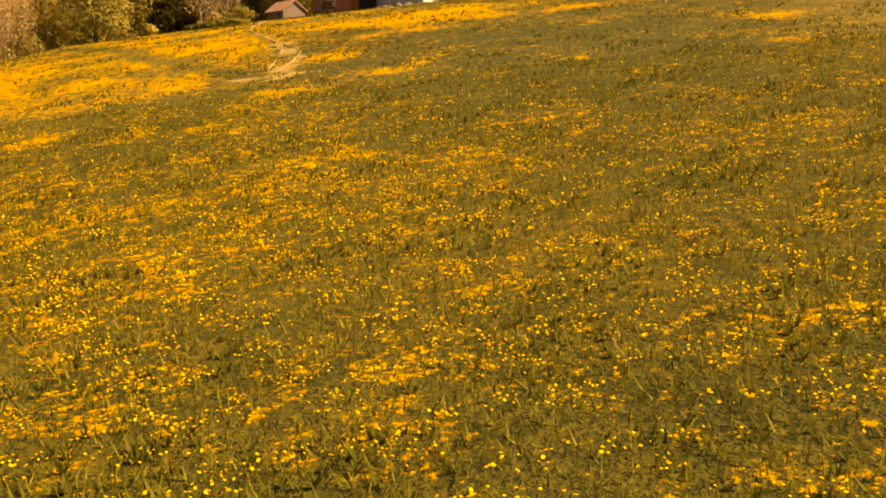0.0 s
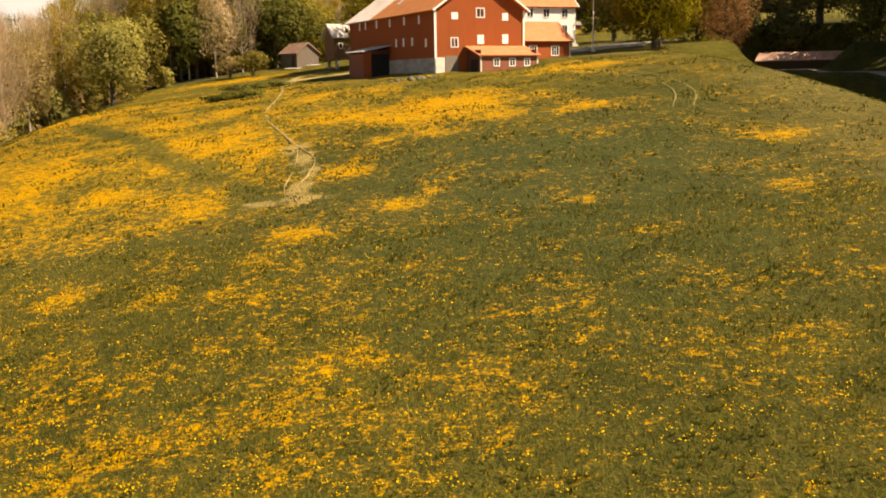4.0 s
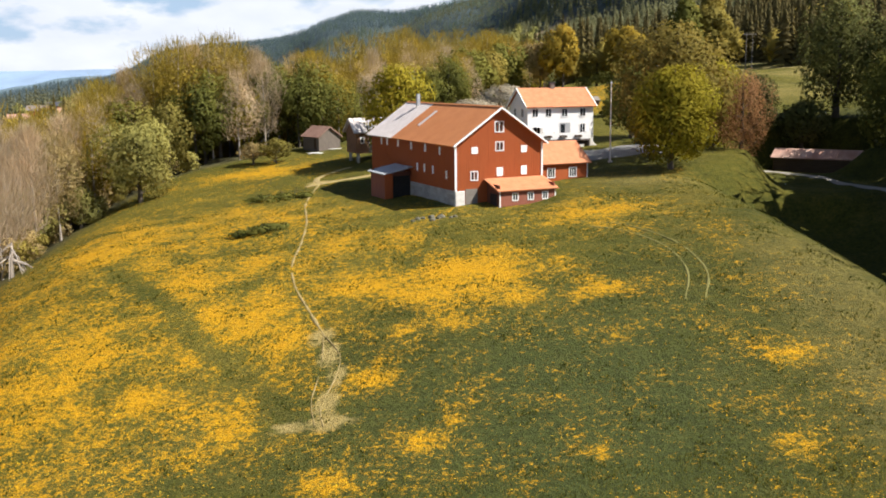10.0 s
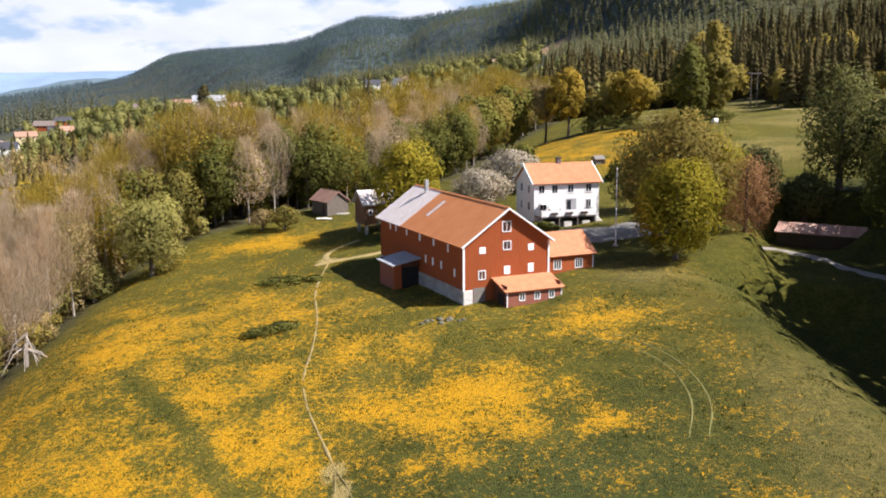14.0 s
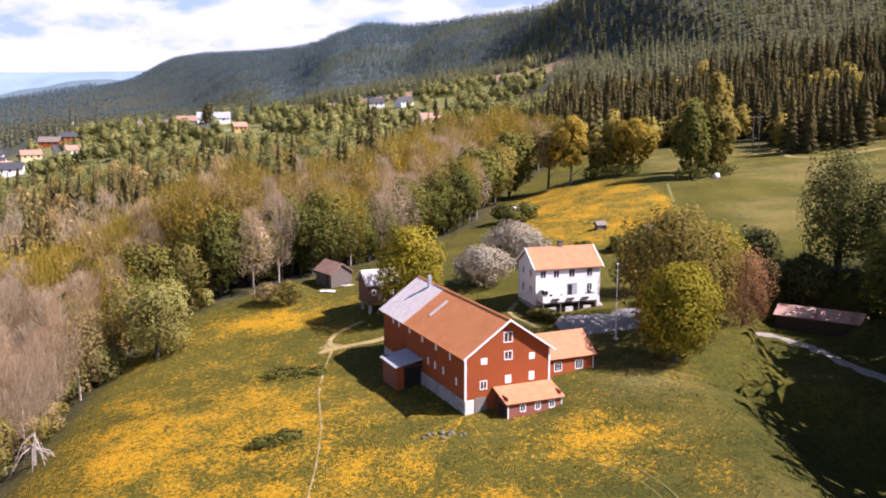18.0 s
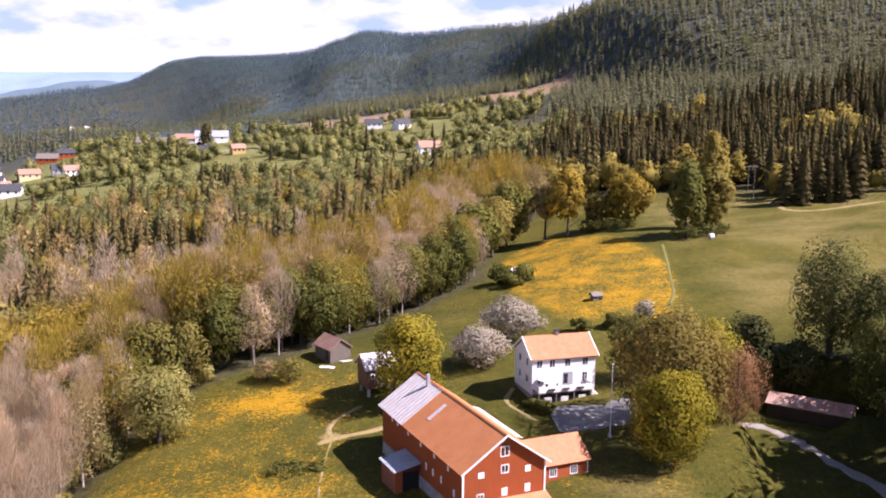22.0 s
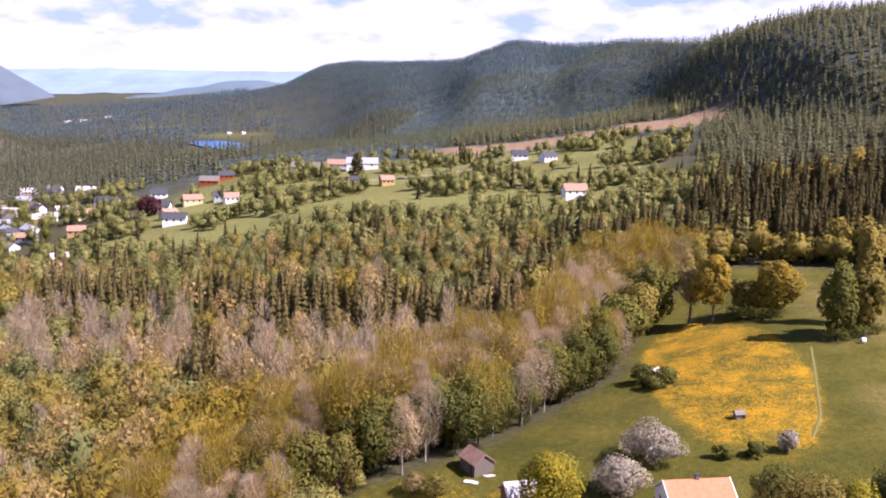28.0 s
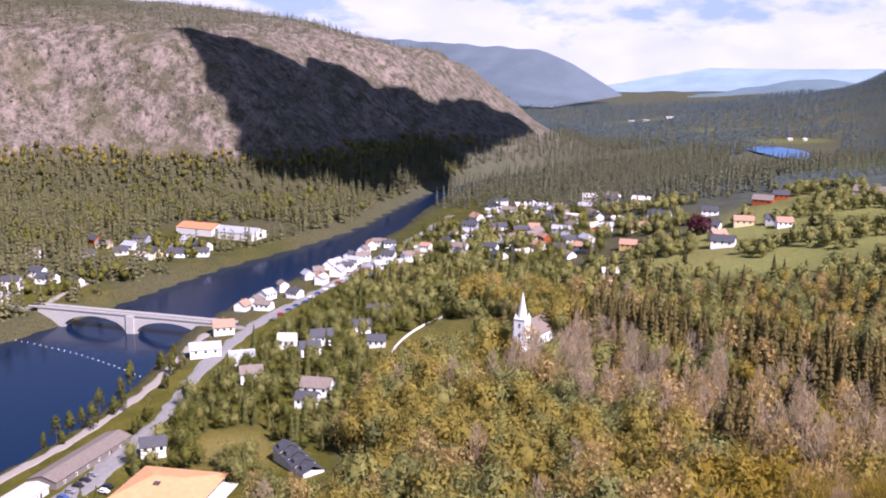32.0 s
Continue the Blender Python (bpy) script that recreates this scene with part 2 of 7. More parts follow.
METAL_GREY = worn("grey_roof_sheet", (0.30, 0.31, 0.33), (0.50, 0.51, 0.53), 1.0, 0.45, 0.2)
METAL_RUST = worn("rusty_roof_sheet", (0.28, 0.10, 0.06), (0.62, 0.46, 0.38), 0.45, 0.75, stretch=(1, 0.4, 1))
WOOD_DARK = worn("dark_tarred_timber", (0.035, 0.022, 0.014), (0.10, 0.065, 0.04), 2.5, 0.85, stretch=(0.4, 0.4, 4))
CABIN_WOOD = worn("dark_grey_old_logs", (0.08, 0.066, 0.055), (0.20, 0.165, 0.135), 2.2, 0.9, stretch=(4, 4, 0.5))
ROOF_OLD = worn("patched_red_brown_sheet", (0.14, 0.06, 0.042), (0.30, 0.20, 0.155), 0.7, 0.8, stretch=(1, 0.4, 1))
WOOD_GREY = worn("grey_weathered_timber", (0.11, 0.095, 0.08), (0.27, 0.24, 0.21), 2.5, 0.9, stretch=(0.5, 0.5, 4))
CONCRETE = worn("pale_concrete", (0.36, 0.34, 0.31), (0.52, 0.50, 0.47), 0.8, 0.85)
GRAVEL = worn("pale_gravel", (0.211, 0.185, 0.158), (0.343, 0.310, 0.271), 1.6, 0.95, relief=0.5)
# yard gravel darkened in colour for the tree shade that lies on it
YARD_GRAVEL = worn("shaded_yard_gravel", (0.15, 0.145, 0.14), (0.25, 0.24, 0.225), 1.2, 0.95, relief=0.5)
ASPHALT = worn("grey_asphalt", (0.16, 0.155, 0.15), (0.27, 0.26, 0.25), 0.6, 0.9)
DIRT = worn("trodden_dry_earth", (0.17, 0.13, 0.045), (0.38, 0.29, 0.13), 1.3, 0.95, relief=0.5)
WHEEL_RUT = worn("flattened_dry_grass", (0.12, 0.115, 0.03), (0.20, 0.175, 0.055), 1.0, 0.95)
# near-black sheet colour standing in for shade in openings and under the terrace
SHADE_BLACK = worn("painted_shade", (0.012, 0.011, 0.010), (0.03, 0.026, 0.022), 2.0, 0.9)
BALE_WRAP = worn("white_plastic_wrap", (0.7, 0.7, 0.68), (0.85, 0.85, 0.83), 3.0, 0.4)
RUBBER = worn("black_rubber", (0.015, 0.015, 0.016), (0.035, 0.035, 0.035), 8.0, 0.8)

GLASS, gn, gl_, gb = material("dark_window_glass", 0.08, 0.0, 0.6)
gb.inputs["Base Color"].default_value = (0.02, 0.025, 0.03, 1)
WATER_MAT, n_, l_, b_ = material("dark_river_water", 0.12, 0.0, 0.28)
b_.inputs["Base Color"].default_value = (0.004, 0.013, 0.038, 1)
b_.inputs["IOR"].default_value = 1.33
bump(n_, l_, b_, noise_of(n_, l_, 0.5, 4, 0.6), 0.25, 0.25)

# ---- lie of the land ----

def smooth(e0, e1, v):
    k = np.clip((v - e0) / (e1 - e0), 0.0, 1.0)
    return k * k * (3 - 2 * k)


def spline(v, knots, vals):
    """A smooth curve through a few heights."""
    knots, vals = np.array(knots, float), np.array(vals, float)
    slope = np.gradient(vals, knots)
    v = np.clip(v, knots[0], knots[-1])
    i = np.clip(np.searchsorted(knots, v, side="right") - 1, 0, len(knots) - 2)
    h = knots[i + 1] - knots[i]
    u = (v - knots[i]) / h
    return ((1 + 2 * u) * (1 - u) ** 2 * vals[i] + u * (1 - u) ** 2 * h * slope[i]
            + u * u * (3 - 2 * u) * vals[i + 1] + u * u * (u - 1) * h * slope[i + 1])


def wave(x, y, size, seed):
    """Soft rolling unevenness, about -1 to 1."""
    a, b = x / size, y / size
    return (np.sin(1.7 * a + 0.9 * b + seed) + np.sin(-0.8 * a + 1.9 * b + 2.3 * seed)
            + np.sin(2.6 * a - 1.4 * b + 4.1 * seed) + np.sin(0.6 * a + 3.1 * b + 1.3 * seed)) / 4


WATER = -60.0


def river_x(y):
    """The river's middle line."""
    return spline(y, [-700, -200, 0, 130, 200, 330, 440, 530, 640, 760, 900, 1300],
                  [-240, -380, -417, -467, -506, -559, -594, -630, -690, -748, -786, -800])


def river_half(y):
    return spline(y, [-700, 0, 100, 200, 330, 450, 600, 760, 1300], [80, 77, 67, 45, 40, 31, 26, 22, 22])


def toe(y):
    """The foot of the western mountain."""
    return spline(y, [-800, 0, 200, 361, 455, 520, 580, 650, 720, 880, 1050, 1250, 1500, 1800, 2400],
                  [-2300, -1500, -1140, -1005, -955, -900, -820, -795, -815, -845, -860, -900, -1060, -1500, -2600])


def valley(x, y):
    """How far east of the valley's middle line a place lies."""
    return x - spline(y, [-700, 0, 400, 640, 800, 1000, 1290, 1700, 2100, 2600, 4200],
                      [-10, -360, -560, -680, -740, -715, -610, -640, -850, -1050, -1700])


LAKE = (-630.0, 1510.0)


def crest_far(az):
    """How far off the northern mountain's crest stands, by bearing."""
    return spline(az, [-60, -20, -15, -12, -10, -8, -5, -3, -1.5, 0, 2, 4, 6, 8, 25, 60],
                  [2600, 2900, 2900, 2570, 2400, 2000, 2080, 2000, 1800, 1700, 1560, 1300, 1050, 1000, 1000, 1000])


def far_fields(x, y):
    """1 on the pale fields in the far valley."""
    out = np.zeros_like(x)
    for cx, cy, ra, rb in ((-1370.0, 2335.0, 190.0, 85.0), (-1090.0, 2000.0, 150.0, 48.0), (-930.0, 1850.0, 120.0, 48.0), (-690.0, 1655.0, 78.0, 30.0)):
        u, v = (x - cx) * 0.83 + (y - cy) * 0.56, -(x - cx) * 0.56 + (y - cy) * 0.83
        out = np.maximum(out, smooth(1.15, 0.85, np.hypot(u / ra, v / rb)))
    return out


def in_view(x, y):
    """Places on the near side of the mountain's crest."""
    far, az = np.hypot(x, y + 118), np.degrees(np.arctan2(x, np.maximum(y + 118, 1.0)))
    return ((far < 1.12 * crest_far(az)) | (az < -20)) & (far_fields(x, y) < 0.5)


def height(x, y):
    x, y = np.asarray(x, float), np.asarray(y, float)
    yc = np.clip(y, -600, 4200)
    s = valley(x, yc)
    e = spline(s, [-400, 60, 85, 150, 224, 300, 430, 578, 780, 1450, 2200, 4500],
               [-50, -50, -49, -46, -35, -21, -1, 14, 47, 190, 235, 260])
    # the long northern mountain: height of its crest by bearing, and the rise towards it
    far = np.hypot(x, y + 118)
    az = np.degrees(np.arctan2(x, np.maximum(y + 118, 1.0)))
    crest = spline(az, [-60, -26, -22, -19.9, -19, -18, -17, -16, -15, -12, -10, -8, -7, -6.2, -5.5, -4.5, -3, -1.5, 0, 2, 4, 6, 8, 12, 25, 60],
                   [-50, -48, -10, 8, 17, 32, 58, 84, 94, 97, 100, 104, 118, 129, 141, 142, 136, 130, 132, 131, 123, 118, 129, 139, 158, 165])
    u = far / crest_far(az)
    rise = spline(u, [0.34, 0.42, 0.54, 0.73, 0.885, 1.0, 1.23, 1.77], [0.16, 0.22, 0.34, 0.62, 0.86, 1.0, 0.85, 0.6])
    rise_w = spline(u, [0.34, 0.55, 0.69, 0.85, 1.0, 1.23, 1.77], [0.0, 0.02, 0.2, 0.68, 1.0, 0.7, 0.4])
    rise = rise + (rise_w - rise) * smooth(-12, -17, az)
    e2 = -50 + (crest + 50) * rise + 40 * rise * (1 - rise) * wave(x, y, 95, 2.0)
    near_end, far_end = spline(az, [-60, 0, 4, 12, 60], [900, 880, 840, 700, 640]), spline(az, [-60, 0, 4, 8, 60], [1450, 1400, 1150, 960, 940])
    up = smooth(0, 1, (far - near_end) / (far_end - near_end)) * smooth(380, 560, yc)
    e = e + (e2 - e) * up
    e = e + (7 * wave(x, y, 130, 1.0) + 12 * wave(x, y, 310, 2.0)) * smooth(520, 1000, s) * (1 - 0.85 * up)
    # the pasture swells towards the forest
    e = e + 4.4 * smooth(108, 160, y) * smooth(290, 232, y) * smooth(12, 48, x) * smooth(215, 150, x)
    e = e + 0.7 * wave(x, y, 13, 2.0) * smooth(45, 60, x) * smooth(60, 80, y) * smooth(260, 230, y)
    # hay meadow and hillside behind the farm
    e = e + 9 * np.exp(-(((x - 40) / 70) ** 2 + ((y - 105) / 60) ** 2))
    # the flowering field and the farmyard
    g = spline(y, [-220, -150, -118, -100, -76, -63, -50, -35, -20, 0, 25, 45, 65, 95], [-22, -17.5, -15.0, -14.0, -11.6, -9.4, -7.5, -4.6, -2.2, 0, 1.0, 2.6, 4.2, 7.5])
    f = g + 0.085 * x - 0.00035 * (x - 5) ** 2
    west = -44 - 0.12 * (y + 40)
    east = 28.0 - 0.13 * np.clip(y, -120, 12) + 1.1 * np.clip(y - 12, 0, 60)
    w = smooth(west - 42, west + 10, x) * (1 - smooth(east, east + 26, x)) * (1 - smooth(70, 120, y)) * smooth(-420, -160, y)
    h = e + (f - e) * w
    # hollow with the lane on the east side
    h = h - 5.0 * np.exp(-(((x - east - 19) / 11) ** 2)) * (1 - smooth(0, 26, y)) * smooth(-200, -120, y)
    # terrace of the small town, river bed and far bank
    d = np.abs(x - river_x(y)) / river_half(y) + 5 * smooth(1150, 1240, y)
    bank = WATER - 2.5 + 12.5 * smooth(0.97, 1.22, d)
    h = np.where(d < 1.35, np.minimum(bank, np.where(s < 130, np.minimum(h, -46), h)), h)
    h = h - 0.55 * np.exp(-(((x - 8.7) / 4.5) ** 2 + ((y + 0.4) / 3.0) ** 2))
    # level ground for the long shed and the lane before it
    for sx, sy, su, sv, lv in ((53.5, 24.0, 7.0, 9.0, -0.6), (51.0, 37.0, 8.0, 7.0, -0.1), (60.5, 46.0, 9.5, 6.0, -0.9)):
        u, v = (x - sx) * 0.848 - (y - sy) * 0.53, (x - sx) * 0.53 + (y - sy) * 0.848
        h = h + (lv - h) * smooth(1.7, 0.95, np.sqrt((u / su) ** 2 + (v / sv) ** 2))
    side = x < river_x(y)
    # western mountain
    back = toe(y) - x
    top = spline(y, [-800, 100, 454, 591, 700, 900, 1100, 1300, 1500, 2400], [170, 245, 245, 233, 231, 243, 224, 178, 95, 20])
    rock = top * (0.12 * smooth(-60, 40, back) + 0.60 * smooth(15, 250, back) + 0.18 * smooth(200, 520, back) + 0.10 * smooth(420, 950, back))
    rock = rock + (10 * wave(x, y, 60, 3.0) + 5 * wave(x, y, 23, 5.0)) * smooth(30, 150, back) * (1 - 0.5 * smooth(200, 420, back))
    h = np.where(side | (y > 700), h + np.where(back > -80, rock, 0), h)
    bowl = np.exp(-((((x - LAKE[0] - 10) / 110) ** 2 + ((y - LAKE[1] + 40) / 150) ** 2) ** 2))
    return h + (np.minimum(h, -53) - h) * bowl


def h1(x, y):
    return float(height(x, y))


def part(name, data, mat, parent=None, label=""):
    """Links a bmesh, or a mesh, as one object, under its thing if there is one."""
    if isinstance(data, bmesh.types.BMesh):
        me = bpy.data.meshes.new(name)
        data.to_mesh(me)
        data.free()
    else:
        me = data
    if mat is not None and not me.materials:
        me.materials.append(mat)
    ob = new(name, me)
    if parent is not None:
        ob.parent = parent
    if label:
        ob["label"] = label
    return ob


def mesh_of(name, verts, faces, mat):
    me = bpy.data.meshes.new(name)
    me.from_pydata(verts, [], faces)
    me.materials.append(mat)
    return me


def mesh_np(name, verts, faces, mat):
    """A mesh from arrays: verts (n, 3), faces (m, 3) or (m, 4)."""
    me = bpy.data.meshes.new(name)
    k = faces.shape[1]
    me.vertices.add(len(verts))
    me.vertices.foreach_set("co", np.ascontiguousarray(verts, np.float32).ravel())
    me.loops.add(faces.size)
    me.loops.foreach_set("vertex_index", np.ascontiguousarray(faces, np.int32).ravel())
    me.polygons.add(len(faces))
    me.polygons.foreach_set("loop_start", np.arange(0, faces.size, k, dtype=np.int32))
    me.update(calc_edges=True)
    me.materials.append(mat)
    return me


def shaded(me, normals):
    """Leaf clumps take the light as the rounded bunch that they belong to; rows of zeros keep their own."""
    me.polygons.foreach_set("use_smooth", np.ones(len(me.polygons), bool))
    me.normals_split_custom_set_from_vertices(normals.tolist())
    return me


def unit(v):
    return v / np.maximum(np.linalg.norm(v, axis=-1, keepdims=True), 1e-6)


def steps(*runs):
    out = []
    for a, b, d in runs:
        out.append(np.linspace(a, b, max(1, round((b - a) / d)), endpoint=False))
    return np.concatenate(out + [np.array([runs[-1][1]])])


XS = steps((-4900, -1400, 110), (-1400, -640, 13), (-640, -200, 8), (-200, -75, 3.2), (-75, 70, 0.9), (70, 200, 3.5), (200, 900, 18), (900, 4900, 110))
YS = steps((-700, -125, 25), (-125, 62, 0.9), (62, 300, 3.4), (300, 1000, 9), (1000, 1800, 20), (1800, 4950, 70))

# drifts of dandelions: middle, half widths, turn, strength
DRIFTS = [
    (-41.5, -2, 6, 9, 1.0), (-28, -19, 4.5, 7, 0.85), (-20.4, -31, 5, 6.4, 1.0), (-16, -36, 3.2, 3.6, 0.9), (1.4, -27, 7, 7, 1.05), (-5.4, -27.5, 4.2, 5, 0.9),
    (6.2, -32.7, 2.2, 3.6, 0.95), (12.5, -31.7, 2.2, 2.6, 0.85), (15.5, -9, 6.8, 5.5, 0.8), (-33, 49, 8, 6, 0.9), (-33.6, -46, 4.2, 9, 0.82),
    (-33, -36, 5, 6, 0.75), (-24.6, -45.7, 3, 3.3, 0.75), (-12.2, -12, 7, 6, 0.55), (-30, -3, 6, 7, 0.6), (-11, -27, 3.5, 4, 0.75),
]
PATCHES = [
    (-16.9, -51.2, 2.0, 1.0), (-6.4, -45.2, 1.8, 0.9), (-4.7, -37.3, 1.5, 0.75), (-2.3, -55.6, 1.5, 0.8), (-8.7, -59.7, 1.6, 0.8), (-10, -63.9, 1.2, 0.75),
    (-14.6, -68.3, 1.5, 0.75), (-11.9, -68.8, 1.0, 0.75), (-9.4, -69.2, 1.0, 0.75), (24.4, -47.4, 1.9, 0.8), (20.7, -59.7, 1.6, 0.65), (8.7, -58.6, 1.0, 0.75),
    (9.8, -24.7, 2.0, 0.85), (-0.2, -37.2, 1.9, 0.65), (-20.2, -67, 1.3, 0.65), (-0.3, -53, 0.9, 0.65), (-4.4, -78, 2.4, 0.55), (14, -81, 2.6, 0.5),
]


def bloom(x, y):
    """How thickly the dandelions stand."""
    b = np.zeros_like(x)
    xx, yy = x + 1.3 * wave(x, y, 2.6, 7.0), y + 1.3 * wave(x, y, 2.4, 8.0)
    for cx, cy, rx, ry, k in DRIFTS:
        b = np.maximum(b, 0.86 * k * np.exp(-((((xx - cx) / (1.1 * rx)) ** 2 + ((yy - cy) / (1.1 * ry)) ** 2) ** 1.2)))
    xx, yy = x + 0.5 * wave(x, y, 1.1, 7.0), y + 0.5 * wave(x, y, 1.0, 8.0)
    for cx, cy, r, k in PATCHES:
        b = np.maximum(b, 0.9 * k * np.exp(-((((xx - cx) ** 2 + (yy - cy) ** 2) / (1.1 * r * r)) ** 1.3)))
    low = smooth(-70, -96, y) * (0.34 + 0.22 * wave(x, y, 3.1, 3.0) + 0.10 * smooth(4, -10, x)) * (1 - 0.35 * smooth(-2, 10, x))
    west = smooth(-6, -22, x) * smooth(-66, -50, y) * (1 - smooth(5, 35, y)) * (0.36 + 0.25 * wave(x, y, 5.0, 2.0))
    b = np.maximum(b, np.maximum(low, west)) + 0.12 + 0.1 * smooth(12, -6, x)
    trail = np.abs((x + 38.9) * 0.84 + (y + 9.5) * 0.541 + 0.5 * np.sin(y * 0.3))
    b = b * (1 - 0.85 * smooth(1.5, 0.5, trail) * smooth(-56, -51, y) * smooth(-8, -14, y))
    mead = smooth(0.0, 0.25, 1 - (((x - 30) / 21) ** 2 + ((y - 128 + 0.5 * (x - 30)) / 58) ** 2)) * smooth(72, 84, y)
    inside = smooth(-62, -48, x) * smooth(36, 26, x) * smooth(-200, -150, y) * smooth(66, 56, y)
    yard = 1 - smooth(16, 22, y) * smooth(-20, -14, x)
    return np.maximum(np.clip(b, 0, 1) * inside * yard, 0.78 * mead * (0.8 + 0.4 * wave(x, y, 7, 5.0)))


def wood_edge(y):
    """Where the west wood begins."""
    return spline(y, [-140, -40, 20, 40, 62, 76, 95, 112, 131, 160, 200, 240, 300], [-50, -52, -57, -55, -46, -27, -17, -8, 5, 9, 16, 34, 70])


def lawn(x, y):
    """1 on open grass, 0 under woods."""
    west = wood_edge(y)
    farm = smooth(west - 5, west + 3, x) * smooth(-420, -300, y) * smooth(262, 240, y + 0.22 * (x - 60) + 0.33 * np.maximum(x - 66, 0)) * smooth(260, 200, x)
    s = valley(x, y)
    north = smooth(375, 395, y) * smooth(700, 660, y) * smooth(-330, -290, x) * smooth(40, -10, x - 0.1 * (y - 400))
    town = smooth(170, 150, s) * smooth(20, 50, s) * smooth(900, 700, y) * (x > river_x(y))
    town = np.maximum(town, np.maximum(np.exp(-(((x + 672) / 70) ** 4 + ((y - 350) / 75) ** 4)), np.exp(-(((x + 604) / 44) ** 4 + ((y - 186) / 42) ** 4))) * (x < river_x(y)))
    town = np.maximum(town, 0.4 * np.exp(-(((x + 650) / 75) ** 4 + ((y - 1668) / 42) ** 4)))
    grave = np.exp(-(((x + 322) / 33) ** 4 + ((y - 256) / 54) ** 4))
    slope = smooth(230, 200, np.hypot(x + 290, (y - 95) * 1.6) * 4)
    glade = np.exp(-(((x + 100) / 17) ** 4 + ((y - 128) / 6) ** 4))
    return np.clip(np.maximum.reduce([farm, 0.9 * north, town, grave, slope, glade, 0.6 * far_fields(x, y)]), 0, 1)


def clearing(x, y):
    """Felled ground on the hillside."""
    line = y - (722 + 0.12 * (x + 20) + 12 * np.sin(x * 0.03))
    return np.clip(smooth(36, 24, np.abs(line) - 12 * wave(x, y, 12, 3.0)) * smooth(-170, -120, x) * smooth(110, 85, x), 0, 1)


gx, gy = np.meshgrid(XS, YS)
gz = height(gx, gy)
gz = gz + 0.10 * wave(gx, gy, 1.9, 1.0) * (np.abs(gx) < 75) * (np.abs(gy) < 125)
vi = np.arange(len(XS) * len(YS)).reshape(gx.shape)
quads = np.stack([vi[:-1, :-1], vi[:-1, 1:], vi[1:, 1:], vi[1:, :-1]], -1).reshape(-1, 4)
GROUND, n, l, b = material("meadow_and_forest_floor", 0.92, 0.0, 0.15)
pos = n.new("ShaderNodeNewGeometry").outputs["Position"]


def attr(name):
    a = n.new("ShaderNodeAttribute")
    a.attribute_name = name
    return a.outputs["Fac"]


big, mid, fine = noise_of(n, l, 0.055, 4, 0.6, pos), noise_of(n, l, 0.6, 4, 0.6, pos), noise_of(n, l, 7.0, 3, 0.65, pos)
tuft = noise_of(n, l, 2.3, 5, 0.72, pos)
grass = ramp(n, l, calc(n, l, "ADD", calc(n, l, "MULTIPLY", big, 0.55), calc(n, l, "MULTIPLY", mid, 0.45)),
             [(0.36, (0.030, 0.037, 0.007)), (0.5, (0.058, 0.060, 0.010)), (0.64, (0.100, 0.086, 0.016))])
grass = blend(n, l, calc(n, l, "MULTIPLY", attr("fresh"), 0.8), grass, ramp(n, l, calc(n, l, "ADD", calc(n, l, "MULTIPLY", big, 0.6), calc(n, l, "MULTIPLY", mid, 0.4)), [(0.38, (0.078, 0.080, 0.010)), (0.52, (0.118, 0.107, 0.014)), (0.64, (0.165, 0.14, 0.024))]))
grass = blend(n, l, calc(n, l, "MULTIPLY", attr("dry"), calc(n, l, "ADD", mid, 0.25), True), grass, (0.25, 0.20, 0.075))
grass = blend(n, l, calc(n, l, "MULTIPLY", attr("lush"), calc(n, l, "ADD", big, 0.25), True), grass, (0.046, 0.064, 0.021))
grass = blend(n, l, 1.0, grass, ramp(n, l, fine, [(0.34, (0.6, 0.62, 0.55)), (0.62, (1.2, 1.16, 1.05))]), "MULTIPLY")
grass = blend(n, l, 1.0, grass, ramp(n, l, tuft, [(0.36, (0.58, 0.64, 0.55)), (0.5, (1.0, 1.0, 1.0)), (0.66, (1.35, 1.28, 1.1))]), "MULTIPLY")
grass = blend(n, l, calc(n, l, "MULTIPLY", attr("bloom"), 0.35, True), grass, (0.16, 0.140, 0.018))
wide, clumps, heads = noise_of(n, l, 0.21, 3, 0.6, pos), noise_of(n, l, 1.5, 5, 0.7, pos), noise_of(n, l, 5.5, 3, 0.75, pos)
val = calc(n, l, "MULTIPLY", attr("bloom"), 0.74)
for f_, k_ in ((wide, 1.2), (clumps, 2.3), (heads, 2.3), (tuft, 0.8)):
    val = calc(n, l, "ADD", val, calc(n, l, "MULTIPLY", calc(n, l, "SUBTRACT", f_, 0.5), k_))
spot = calc(n, l, "MULTIPLY", calc(n, l, "SUBTRACT", val, 0.33), 2.4, True)
spot = calc(n, l, "MULTIPLY", spot, calc(n, l, "MULTIPLY", attr("bloom"), 9.0, True))
grass = blend(n, l, calc(n, l, "MULTIPLY", spot, 0.86), grass, ramp(n, l, heads, [(0.3, (0.44, 0.215, 0.004)), (0.62, (0.64, 0.335, 0.005))]))
bare_ = calc(n, l, "MULTIPLY", calc(n, l, "SUBTRACT", calc(n, l, "ADD", attr("bare"), calc(n, l, "MULTIPLY", calc(n, l, "SUBTRACT", clumps, 0.5), 1.3)), 0.42), 2.6, True)
grass = blend(n, l, calc(n, l, "MULTIPLY", bare_, 0.85), grass, ramp(n, l, fine, [(0.3, (0.25, 0.19, 0.065)), (0.7, (0.42, 0.32, 0.12))]))
floor_ = ramp(n, l, mid, [(0.3, (0.045, 0.044, 0.020)), (0.7, (0.105, 0.095, 0.045))])
